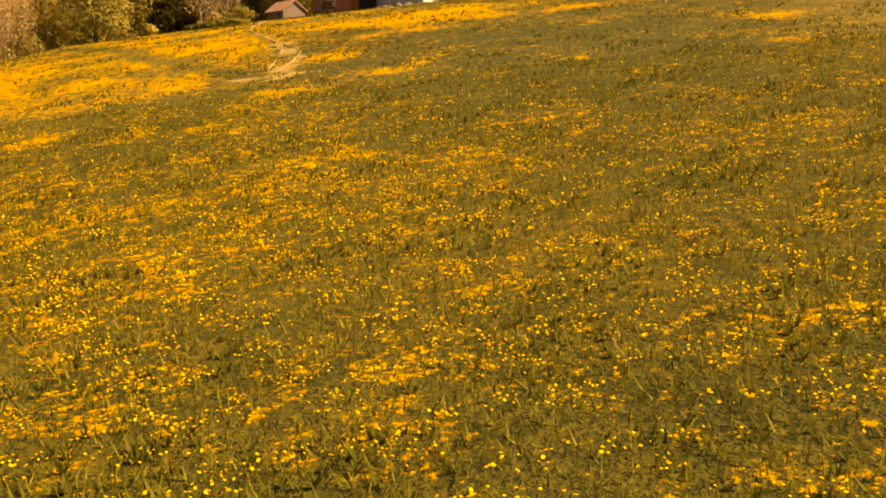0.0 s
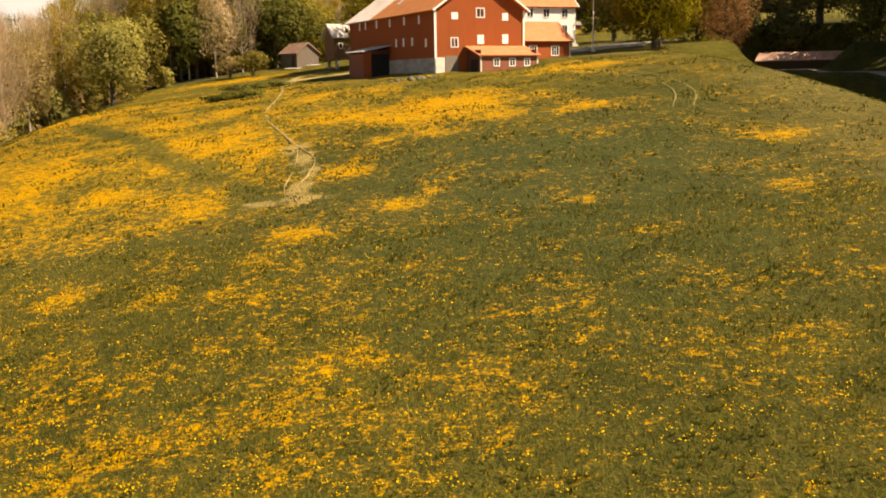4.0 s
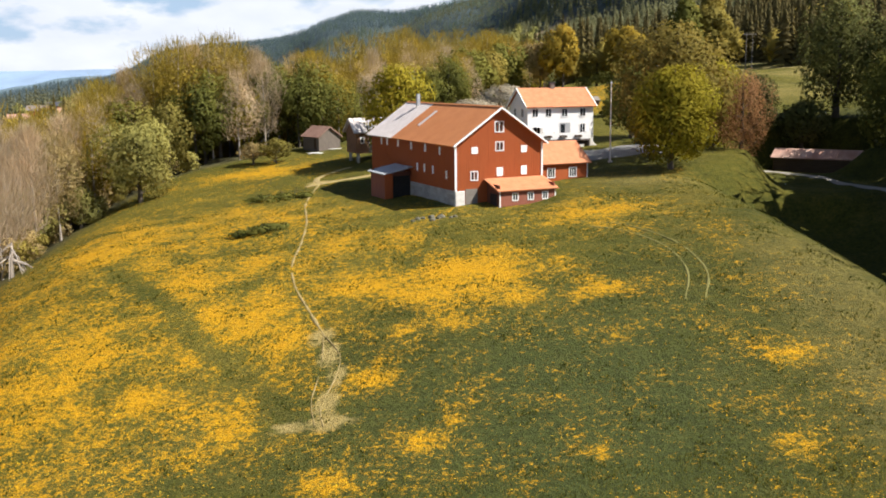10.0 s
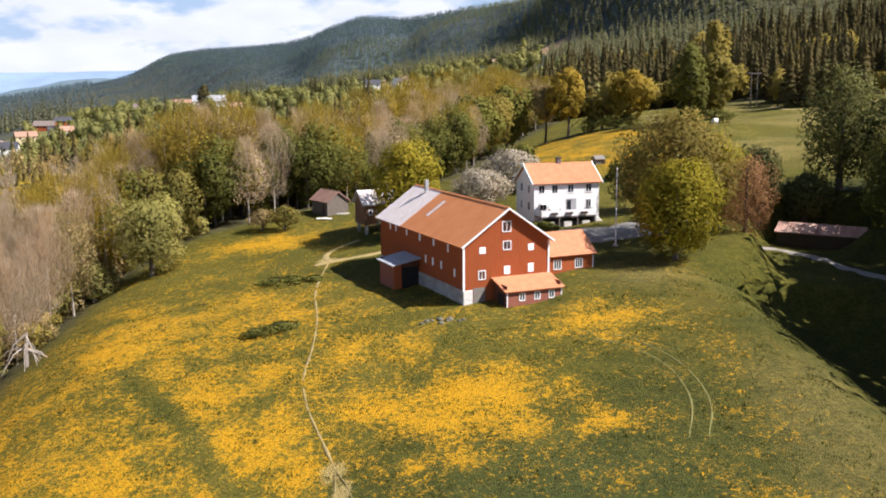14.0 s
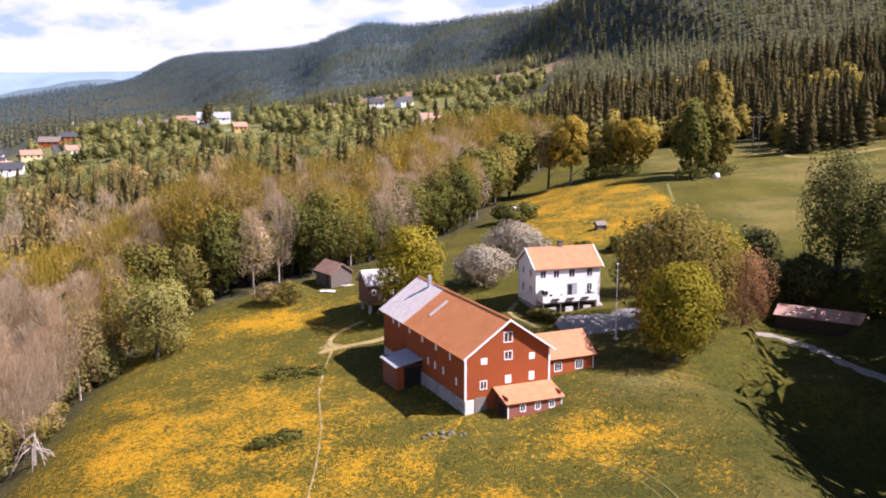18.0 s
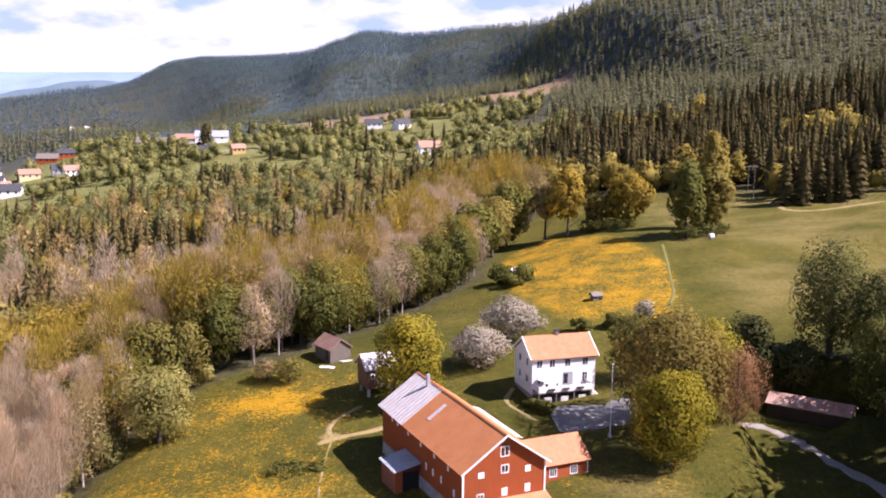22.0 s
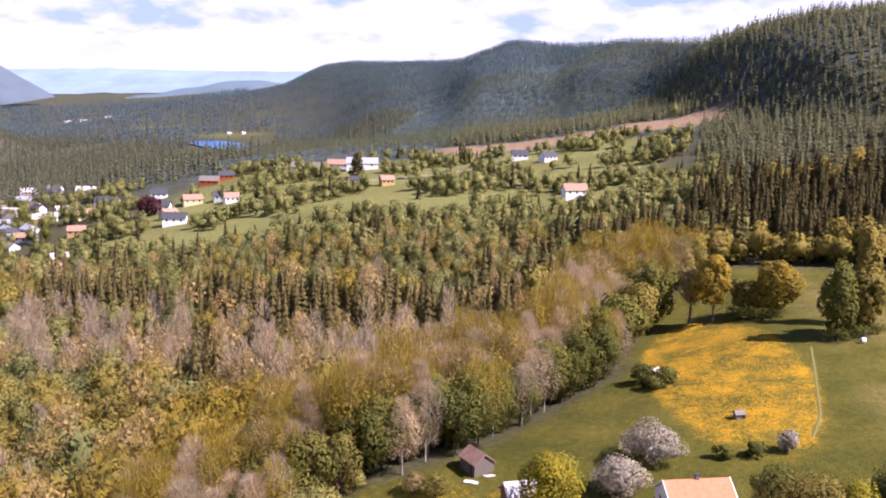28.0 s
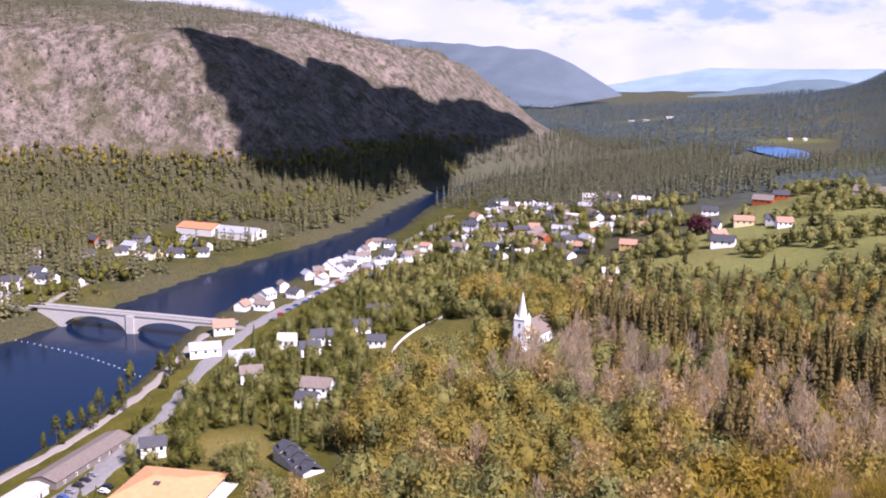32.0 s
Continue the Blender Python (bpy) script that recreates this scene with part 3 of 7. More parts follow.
grass = blend(n, l, calc(n, l, "MULTIPLY", attr("field"), 0.8), grass, ramp(n, l, mid, [(0.3, (0.15, 0.17, 0.045)), (0.7, (0.27, 0.27, 0.085))]))
# northern floor: noise stands for tree tops, distance haze is put in as blue
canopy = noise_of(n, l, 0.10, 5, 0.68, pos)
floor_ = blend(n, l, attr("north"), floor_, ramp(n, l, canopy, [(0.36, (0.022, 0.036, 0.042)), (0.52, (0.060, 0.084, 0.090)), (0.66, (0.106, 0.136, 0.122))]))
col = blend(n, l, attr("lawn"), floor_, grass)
felled = ramp(n, l, mid, [(0.3, (0.17, 0.105, 0.06)), (0.7, (0.36, 0.25, 0.15))])
col = blend(n, l, attr("felled"), col, felled)
streak = noise_of(n, l, 0.085, 7, 0.74, pos, stretch=(1, 1, 0.22))
crag = noise_of(n, l, 0.30, 7, 0.78, pos)
stone = ramp(n, l, calc(n, l, "ADD", calc(n, l, "MULTIPLY", streak, 0.6), calc(n, l, "MULTIPLY", crag, 0.4)),
             [(0.41, (0.045, 0.045, 0.028)), (0.47, (0.13, 0.108, 0.085)), (0.54, (0.235, 0.188, 0.155)), (0.65, (0.36, 0.295, 0.25))])
ledge = noise_of(n, l, 0.028, 6, 0.68, pos, stretch=(1, 1, 1.8))
stone = blend(n, l, ramp(n, l, ledge, [(0.50, (0, 0, 0)), (0.60, (0.75, 0.75, 0.75))]), stone, ramp(n, l, crag, [(0.35, (0.035, 0.038, 0.018)), (0.65, (0.11, 0.10, 0.055))]))
col = blend(n, l, attr("rock"), col, stone)
l.new(col, b.inputs["Base Color"])
bump(n, l, b, calc(n, l, "ADD", calc(n, l, "ADD", calc(n, l, "MULTIPLY", fine, 0.7), calc(n, l, "MULTIPLY", tuft, 1.3)), calc(n, l, "MULTIPLY", calc(n, l, "MULTIPLY", calc(n, l, "ADD", streak, crag), attr("rock")), 9.0)), 0.75, 0.4)
ground_mesh = mesh_np("ground", np.stack([gx, gy, gz], -1).reshape(-1, 3), quads, GROUND)
back_w = toe(gy) - gx
rocky = smooth(25, 75, back_w + 14 * wave(gx, gy, 22, 3.0)) * (1 - 0.6 * smooth(260, 420, back_w)) * (gx < river_x(gy)) * smooth(1500, 900, gy)
rocky = np.maximum(rocky * np.clip(0.85 + 0.5 * wave(gx, gy, 30, 4.0), 0, 1), 0.7 * smooth(-60, 60, back_w) * (gy > 900) * (gy < 2000) * (gx < -700))
dry = np.clip(0.4 * smooth(25, 32, gx - 0.05 * gy) * smooth(40, 34, gx) * smooth(-12, -30, gy) * smooth(-130, -60, gy) + 0.6 * np.exp(-(((gx - 24) / 6) ** 2 + ((gy - 8) / 5) ** 2))
              + 0.8 * smooth(52, 66, gx) * smooth(70, 90, gy) * np.clip(0.42 + 0.8 * wave(gx, gy, 17, 3.0) + 0.7 * wave(gx, gy * 2.2, 9, 5.0), 0.04, 1) + 0.3 * np.exp(-((gx + 325) / 30) ** 2 - ((gy - 262) / 50) ** 2)  + 0.85 * smooth(340, 380, gy) * smooth(720, 680, gy) * smooth(-420, -380, gx) * smooth(60, 20, gx) * (0.7 + 0.6 * wave(gx, gy, 40, 3.0)) + 1.2 * np.exp(-((gx + 293) / 17) ** 2 - ((gy - 103) / 16) ** 2), 0, 1)
lush = np.exp(-((((gx - 6) / 17) ** 2 + ((gy + 56) / 24) ** 2) ** 1.5)) + 0.2 * np.exp(-(((gx - 20) / 9) ** 2 + ((gy + 36) / 16) ** 2)) + 0.6 * np.exp(-(((gx + 24) / 8) ** 2 + ((gy + 57) / 9) ** 2))
field = smooth(340, 380, gy) * smooth(720, 680, gy) * smooth(-420, -380, gx) * smooth(60, 20, gx) * np.clip(0.75 + 0.5 * wave(gx, gy, 45, 2.0), 0, 1)
field = np.maximum(field, 0.55 * far_fields(gx, gy))
bare = np.zeros_like(gx)
for bx, by, rx, ry in ((-12.2, -51.7, 1.9, 0.8), (-9.2, -51.4, 2.0, 1.4), (-9.8, -48.6, 1.1, 2.6), (-11.6, -37.3, 1.3, 2.0), (-10.5, -40.6, 1.0, 2.6), (-9.5, -44.5, 0.8, 2.2), (-21, 33, 2.2, 1.6)):
    bare = np.maximum(bare, 1.1 * np.exp(-(((gx - bx) / rx) ** 2 + ((gy - by) / ry) ** 2)))
fresh = np.maximum(0.75 * smooth(-52, -8, gy + 24 * smooth(-2, -22, gx) + 6 * wave(gx, gy, 9, 2.0)) * smooth(62, 50, gx) * (1 - 0.6 * smooth(12, 24, gx) * smooth(26, 0, gy)), smooth(60, 72, gy) * smooth(-10, 20, gx)) * smooth(330, 270, gy)
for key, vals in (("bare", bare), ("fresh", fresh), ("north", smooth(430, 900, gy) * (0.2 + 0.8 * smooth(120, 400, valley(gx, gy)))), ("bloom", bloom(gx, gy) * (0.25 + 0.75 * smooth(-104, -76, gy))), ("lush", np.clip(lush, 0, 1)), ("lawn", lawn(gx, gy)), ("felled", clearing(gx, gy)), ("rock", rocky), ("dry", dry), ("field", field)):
    a = ground_mesh.attributes.new(key, "FLOAT", "POINT")
    a.data.foreach_set("value", np.ascontiguousarray(vals, np.float32).ravel())
ground_mesh.polygons.foreach_set("use_smooth", np.ones(len(quads), bool))
ground = tagged(part("ground", ground_mesh, None), "green meadow hill, forest floor and grey valley cliffs", "ground", kind="structure")


def ribbon(name, pts, width, mat, label, category, lift=0.05, kind="structure", step=1.2, wobble=0.3, flat=False):
    """A track laid over the ground along a line of places (x, y)."""
    pts = [Vector((*p, 0)) for p in pts]
    line = []
    for i in range(len(pts) - 1):
        p0, p1, p2, p3 = pts[max(i - 1, 0)], pts[i], pts[i + 1], pts[min(i + 2, len(pts) - 1)]
        k = max(2, int((p2 - p1).length / step))
        for j in range(k):
            u = j / k
            line.append(0.5 * ((2 * p1) + (p2 - p0) * u + (2 * p0 - 5 * p1 + 4 * p2 - p3) * u * u + (3 * p1 - p0 - 3 * p2 + p3) * u ** 3))
    line.append(pts[-1])
    verts, faces = [], []
    rnd = random.Random(len(line))
    across = 4
    for i, p in enumerate(line):
        d = (line[min(i + 1, len(line) - 1)] - line[max(i - 1, 0)]).normalized()
        side = Vector((-d.y, d.x, 0))
        w = width * (1 + rnd.uniform(-wobble, wobble))
        zc = h1(p.x, p.y)
        for k in range(across + 1):
            q = p + side * w * (k / across - 0.5)
            z = zc if flat else h1(q.x, q.y)
            verts.append((q.x, q.y, z + lift * (1.0 if 0 < k < across else -0.6)))
        if i:
            for k in range(across):
                a0 = (i - 1) * (across + 1) + k
                faces.append((a0, a0 + 1, a0 + across + 2, a0 + across + 1))
    return tagged(part(name, mesh_of(name, verts, faces, mat), None), label, category, kind=kind)


ribbon("footpath", [(-20.5, 33), (-20.6, 22), (-20, 12.5), (-18, 0), (-17.2, -10), (-17, -18), (-15.6, -25), (-13.2, -32), (-11.4, -37)], 0.30, DIRT,
       "trodden dirt footpath winding down the flowering meadow", "path", 0.05, wobble=0.5)
ribbon("footpath", [(-11.4, -37), (-9.6, -41), (-9.6, -45), (-10.2, -49), (-9.6, -52)], 0.13, DIRT, "trodden dirt footpath winding down the flowering meadow", "path", 0.05, wobble=0.5)
ribbon("footpath", [(-11.4, -37), (-10.9, -43), (-11.0, -48), (-10.2, -52)], 0.10, DIRT, "faint dirt footpath beside the main one", "path", 0.06)
ribbon("farm_track", [(-10, 36), (-15, 33.5), (-20.5, 32), (-22.5, 30)], 1.6, DIRT, "bare earth track behind the barn", "track", 0.07, wobble=0.35)
ribbon("farm_track", [(-20.5, 32), (-21.6, 36), (-20.2, 40), (-17, 44)], 1.0, DIRT, "bare earth track behind the barn", "track", 0.07, wobble=0.35)
for off in (0.0, 1.7):
    ribbon("wheel_track", [(13 + off * 0.2, -14 + off), (17 + off * 0.4, -17 + off), (20.2 + off * 0.7, -23 + off * 0.6), (20.8 + off, -30), (19.2 + off, -36.5)], 0.24, WHEEL_RUT,
           "curved wheel track pressed into the grass", "wheel track", 0.05)
ribbon("lane", [(28, 37), (34, 37.2), (41, 39), (48.5, 40.5), (52.5, 35), (55.5, 28), (59.5, 18), (66, 6), (82, -6), (110, -18)], 2.6, GRAVEL, "pale gravel lane past the shed", "lane", 0.10)
ribbon("gravel_yard", [(14.5, 33.5), (18.5, 34), (24, 34), (30.5, 36)], 11.5, YARD_GRAVEL, "grey gravel farmyard before the white house", "yard", 0.10, wobble=0.1)
ribbon("gravel_path", [(12, 33), (9, 38), (7.5, 42), (9, 47)], 1.0, DIRT, "narrow gravel path beside the white house", "path", 0.09)
ribbon("hay_track", [(43, 84), (46.5, 95), (48.5, 108), (51, 125), (53, 140)], 0.8, WHEEL_RUT, "worn track along the flowering meadow", "track", 0.07, wobble=0.12)

ribbon("bare_verge", [(92, 213), (97, 214.5), (102, 211), (103, 203), (102, 194), (104.5, 189.5), (111, 189.5), (120, 192), (133, 193)], 2.6, DIRT, "pale bare earth along the forest's edge", "verge", 0.07, wobble=0.6)

# river
wy = np.arange(-560, 1200, 20.0)
wv, wf = [], []
for i, yy in enumerate(wy):
    c, hw = float(river_x(yy)), float(river_half(yy)) * 1.25
    wv += [(c - hw, yy, WATER), (c + hw, yy, WATER)]
    if i:
        wf.append((2 * i - 2, 2 * i - 1, 2 * i + 1, 2 * i))
tagged(part("river", mesh_of("river", wv, wf, WATER_MAT), None), "dark blue calm river through the valley", "river", kind="structure")
lk = [(LAKE[0] - 5 + 42 * math.cos(a) * (1 + 0.25 * math.sin(3 * a)) * 0.8 - 0.6 * 125 * math.sin(a), LAKE[1] - 20 + 42 * math.cos(a) * 0.6 + 0.8 * 125 * math.sin(a), -50.2) for a in np.linspace(0, 2 * math.pi, 40, endpoint=False)]
tagged(part("lake", mesh_of("lake", lk, [tuple(range(40))], LAKE_MAT), None), "blue lake in the far valley", "lake", kind="structure")

# ---- trees ----


def tube(path, radii, sides=6):
    """A tapered limb along a path: arrays of places and quads."""
    vs, fs = [], []
    for i, p in enumerate(path):
        d = (path[min(i + 1, len(path) - 1)] - path[max(i - 1, 0)]).normalized()
        a = d.orthogonal().normalized()
        c = d.cross(a)
        for k in range(sides):
            t = 2 * math.pi * k / sides
            vs.append(p + (a * math.cos(t) + c * math.sin(t)) * radii[i])
        if i:
            for k in range(sides):
                k2 = (k + 1) % sides
                fs.append(((i - 1) * sides + k, (i - 1) * sides + k2, i * sides + k2, i * sides + k))
    return vs, fs


def limbs(h, r, spread, rnd, count=7, low=0.25, sides=6, lean=0.03, high=0.9):
    """Trunk and boughs of a tree of height h."""
    tv, tf = [], []

    def add(v, f):
        o = len(tv)
        tv.extend(v)
        tf.extend(tuple(i + o for i in q) for q in f)

    trunk = [Vector((h * lean * math.sin(3 * t + 1) * t, h * lean * math.cos(2 * t) * t, h * high * t)) for t in np.linspace(0, 1, 6)]
    trunk[0].z = -0.4
    add(*tube(trunk, [r * 1.35, r, r * 0.85, r * 0.62, r * 0.38, r * 0.12], sides))
    for i in range(count):
        t = low + (0.82 - low) * i / max(1, count - 1)
        base = trunk[0].lerp(trunk[-1], t)
        ang = 2.4 * i + rnd.uniform(-0.4, 0.4)
        reach = spread * (1.05 - 0.55 * t) * rnd.uniform(0.75, 1.05)
        tip = base + Vector((math.cos(ang) * reach, math.sin(ang) * reach, reach * rnd.uniform(0.45, 0.95)))
        midp = base.lerp(tip, 0.5) + Vector((0, 0, -0.08 * reach))
        add(*tube([base, midp, tip], [r * 0.45 * (1.1 - t), r * 0.28 * (1.1 - t), 0.02], 4))
    return np.array([tuple(v) for v in tv]), np.array(tf)


def ball(level):
    bm = bmesh.new()
    bmesh.ops.create_icosphere(bm, subdivisions=level, radius=1.0)
    bm.verts.index_update()
    out = np.array([v.co[:] for v in bm.verts]), np.array([[v.index for v in f.verts] for f in bm.faces])
    bm.free()
    return out


BALL_V, BALL_F = ball(2)
DOT_V, DOT_F = ball(1)


def crown(h, spread, low, count, size, rnd, shape="round", lumps=9, flat=0.35, three=False, core=True):
    """Many small leaf clumps gathered in uneven bunches: arrays of places and quads."""
    top, bot = h, h * low
    mid_z, half = (top + bot) / 2, (top - bot) / 2
    bunches = []
    for i in range(lumps):
        t = (i + 0.5) / lumps
        z = -0.85 + 1.7 * t
        ring = math.sqrt(max(0.05, 1 - z * z)) if shape == "round" else max(0.12, (1 - (z + 1) / 2) ** 0.7)
        a = 2.4 * i + rnd.uniform(-0.5, 0.5)
        rr = ring * rnd.uniform(0.38, 0.82)
        bunches.append((rr * math.cos(a), rr * math.sin(a), z * 0.78, rnd.uniform(0.22, 0.50) * (0.7 + 0.5 * ring)))
    bunches.append((0, 0, 0.55, 0.42))
    g = np.random.default_rng(rnd.randrange(10 ** 6))
    bn = np.array(bunches)
    pick = g.choice(len(bn), count, p=bn[:, 3] ** 2 / (bn[:, 3] ** 2).sum())
    way = g.normal(size=(count, 3))
    way /= np.linalg.norm(way, axis=1)[:, None]
    rad = bn[pick, 3] * (g.uniform(0.66, 1.12, count) if three else g.uniform(0.55, 1.08, count) ** 0.6)
    p = bn[pick, :3] + way * rad[:, None] * np.array([1, 1, 0.85])
    p = p * np.array([spread, spread, half]) + np.array([0, 0, mid_z])
    p[:, 2] = np.maximum(p[:, 2], h * 0.05)
    nrm = way + g.normal(size=(count, 3)) * (0.30 if three else 0.26) + np.array([0, 0, flat])
    nrm /= np.linalg.norm(nrm, axis=1)[:, None]
    soft_n = unit(0.45 * way + 0.6 * unit((p - np.array([0, 0, mid_z])) / np.array([spread, spread, half])) + 0.15 * nrm)
    u = np.cross(nrm, g.normal(size=(count, 3)))
    u /= np.linalg.norm(u, axis=1)[:, None]
    v = np.cross(nrm, u)
    s1, s2 = size * g.uniform(0.5, 1.25, count)[:, None], size * g.uniform(0.4, 1.0, count)[:, None]
    bend = nrm * (size * g.uniform(-0.25, 0.25, count))[:, None]
    if three:
        ball_v, ball_f = (BALL_V, BALL_F) if count > 400 else (DOT_V, DOT_F)
        bulge = 0.62 + 0.12 * np.sin(ball_v[:, 0] * 3.1 + rnd.random() * 6) * np.sin(ball_v[:, 1] * 2.7 + rnd.random() * 6) + g.uniform(-0.10, 0.10, len(ball_v))
        core_v = ball_v * bulge[:, None] * np.array([spread, spread, half]) + np.array([0, 0, mid_z])
        core_v[:, 2] = np.maximum(core_v[:, 2], 0.2)
        core_f = ball_f
        if not core:
            core_v, core_f, ball_v = core_v[:0], core_f[:0], ball_v[:0]
        tri3 = np.stack([p - u * s1 * 0.6 - v * s2 * 0.35, p + u * s1 * 0.6 - v * s2 * 0.35 + bend, p + v * s2 * 0.8], 1).reshape(-1, 3)
        return np.concatenate([core_v, tri3]), np.concatenate([core_f, np.arange(count * 3).reshape(-1, 3) + len(core_v)]), np.concatenate([unit(ball_v), np.repeat(soft_n, 3, 0)])
    quad = np.stack([p - u * s1 * 0.5, p - v * s2 * 0.5 + bend, p + u * s1 * 0.5, p + v * s2 * 0.5 + bend], 1).reshape(-1, 3)
    return quad, np.arange(count * 4).reshape(-1, 4), np.repeat(soft_n, 4, 0)


def twigs(h, spread, low, count, rnd, thin=0.10, length=0.2, three=False):
    """Bare upright twigs of a leafless birch or aspen."""
    g = np.random.default_rng(rnd.randrange(10 ** 6))
    z = h * (low + (0.97 - low) * g.uniform(0, 1, count) ** 0.8)
    k = (z / h - low) / (1 - low)
    r = spread * g.uniform(0, 1, count) ** 0.6 * np.sqrt(np.clip(1 - (1.75 * k - 0.72) ** 2, 0.06, 1)) * (1 + 0.25 * np.sin(7 * k + rnd.uniform(0, 6)))
    a = g.uniform(0, 2 * math.pi, count)
    p = np.stack([r * np.cos(a), r * np.sin(a), z], 1)
    out = np.stack([np.cos(a) * 0.30, np.sin(a) * 0.30, np.full(count, 1.0)], 1) + g.normal(size=(count, 3)) * 0.30
    out /= np.linalg.norm(out, axis=1)[:, None]
    ln = h * length * g.uniform(0.4, 1.0, count)[:, None]
    w = np.cross(out, g.normal(size=(count, 3)))
    w = w / np.linalg.norm(w, axis=1)[:, None] * thin * g.uniform(0.5, 1.2, count)[:, None]
    if three:
        return np.stack([p - w, p + w, p + out * ln], 1).reshape(-1, 3), np.arange(count * 3).reshape(-1, 3), np.zeros((count * 3, 3))
    quad = np.stack([p - w, p + w, p + out * ln + w * 0.15, p + out * ln - w * 0.15], 1).reshape(-1, 3)
    return quad, np.arange(count * 4).reshape(-1, 4), np.zeros((count * 4, 3))


def spruce(h, r, tiers, per, rnd, low=0.06):
    """Drooping boughs in whorls."""
    vs, fs, ns = [], [], []
    for i in range(tiers):
        t = i / tiers
        z0 = h * (low + (0.97 - low) * t)
        reach = r * (1 - t) ** 0.85 + 0.05 * r
        for k in range(per):
            z = z0 + rnd.uniform(-0.3, 0.3) * h / tiers
            a = 2 * math.pi * (k + 0.5 * (i % 2)) / per + rnd.uniform(-0.25, 0.25)
            q = reach * rnd.uniform(0.72, 1.12)
            c, s = math.cos(a), math.sin(a)
            wd = reach * rnd.uniform(0.30, 0.48)
            o = len(vs)
            dz = h * rnd.uniform(0.02, 0.06)
            wd *= 1.25
            vs += [(0, 0, z + h * 0.06), (c * q * 0.85 - s * wd, s * q * 0.85 + c * wd, z - dz * 0.8), (c * q * 0.95 + s * wd, s * q * 0.95 - c * wd, z - dz)]
            fs.append((o, o + 2, o + 1))
            ns += [(c, s, 0.55), (c - 0.5 * s, s + 0.5 * c, 0.25), (c + 0.5 * s, s - 0.5 * c, 0.25)]
    o = len(vs)
    vs += [(-0.06 * r, 0, h * 0.90), (0.06 * r, 0, h * 0.90), (0, 0, h)]
    fs.append((o, o + 1, o + 2))
    return np.array(vs, float), np.array(fs), unit(np.array(ns + [(0, 0, 0)] * 3, float))


def both(a, b):
    """Two shapes as one."""
    return np.concatenate([a[0], b[0]]), np.concatenate([a[1], b[1] + len(a[0])]), np.concatenate([a[2] if len(a) > 2 else np.zeros_like(a[0]), b[2] if len(b) > 2 else np.zeros_like(b[0])])


def tree_thing(name, label, category, trunk, head, bark, leaf, group=""):
    base = tagged(new(name), label, category, group)
    part("trunk", mesh_np("trunk", *trunk, bark), None, base)
    part("crown", shaded(mesh_np("crown", head[0], head[1], leaf), head[2]), None, base)
    return base


def plant(proto, x, y, scale=1.0, turn=0.0, sink=0.05):
    m = Matrix.Translation((x, y, h1(x, y) - sink)) @ Matrix.Rotation(turn, 4, "Z") @ Matrix.Diagonal((scale, scale, scale, 1))
    ob = copy_thing(proto, m)
    return ob


def big_tree(name, label, x, y, h, spread, low, leaf, seed, bark=BARK, count=2600, size=0.75, lumps=16, shape="round", thick=0.35, category="tree"):
    """A tree near the farm, with a shape of its own."""
    rnd = random.Random(seed)
    if h > 6 and y < 70:
        count, size, lumps = int(count * 1.9), size * 0.74, lumps + 8
    t = tree_thing(name, label, category, limbs(h, thick, spread, rnd, 8, max(0.12, low * 0.8)), crown(h, spread, low, count, size, rnd, shape, lumps), bark, leaf)
    t.location, t.rotation_euler = (x, y, h1(x, y) - 0.05), (0, 0, seed * 1.7)
    return t


big_tree("maple_tree", "young maple in yellow-green spring leaf beside the farmyard", 28.9, 15.0, 14.6, 5.5, 0.0, LEAF_MAPLE, 1, count=7200, size=0.58, lumps=22)
big_tree("linden_tree", "tall broad tree in thin olive spring leaf", 32.0, 27.5, 20.5, 8.6, 0.07, LEAF_LINDEN, 2, count=4200, size=0.85, lumps=18, thick=0.5)
big_tree("linden_tree", "dark green tree at the end of the white house", 29.4, 47.5, 12.0, 4.4, 0.05, LEAF_GREEN, 27, count=1800, size=0.8)
big_tree("poplar_tree", "slender yellow-green tree behind the farmyard", 40.9, 39.9, 16.2, 4.6, 0.06, LEAF_YELLOW, 3, count=2600, size=0.75)
big_tree("copper_maple", "small copper-red maple beside the lane", 43.0, 31.5, 13.8, 4.8, 0.0, LEAF_COPPER, 4, count=5200, size=0.36, lumps=30)
big_tree("pine_tree", "dark green bushy tree beside the lane", 51.5, 55.0, 12.0, 4.6, 0.03, NEEDLE_PINE, 5, count=2000, size=0.75)
big_tree("willow_tree", "tall dark many-stemmed tree behind the long shed", 66.0, 55.5, 23.0, 7.2, 0.0, NEEDLE_PINE, 6, count=3800, size=0.8, lumps=22, thick=0.5)
big_tree("pine_tree", "dark green bushy tree behind the long shed", 60.0, 54.5, 9.0, 4.4, 0.0, NEEDLE_PINE, 61, count=2200, size=0.75)
big_tree("willow_tree", "dark green tree behind the long shed", 72.5, 51.5, 18.0, 5.6, 0.0, NEEDLE_PINE, 62, count=2800, size=0.8, lumps=18)
big_tree("willow_tree", "tall green weeping tree above the lane", 69.5, 40.0, 20.0, 6.2, 0.06, LEAF_GREEN, 7, count=3200, size=0.8, lumps=14)
big_tree("birch_tree", "green birch on the bank above the lane", 70.5, 30.0, 18.5, 5.4, 0.06, LEAF_GREEN, 71, count=2800, size=0.8)
big_tree("chestnut_tree", "round yellow-green tree behind the red barn", -9.2, 42.8, 16.8, 6.6, 0.06, LEAF_YELLOW, 8, count=4000, size=0.75, lumps=13)
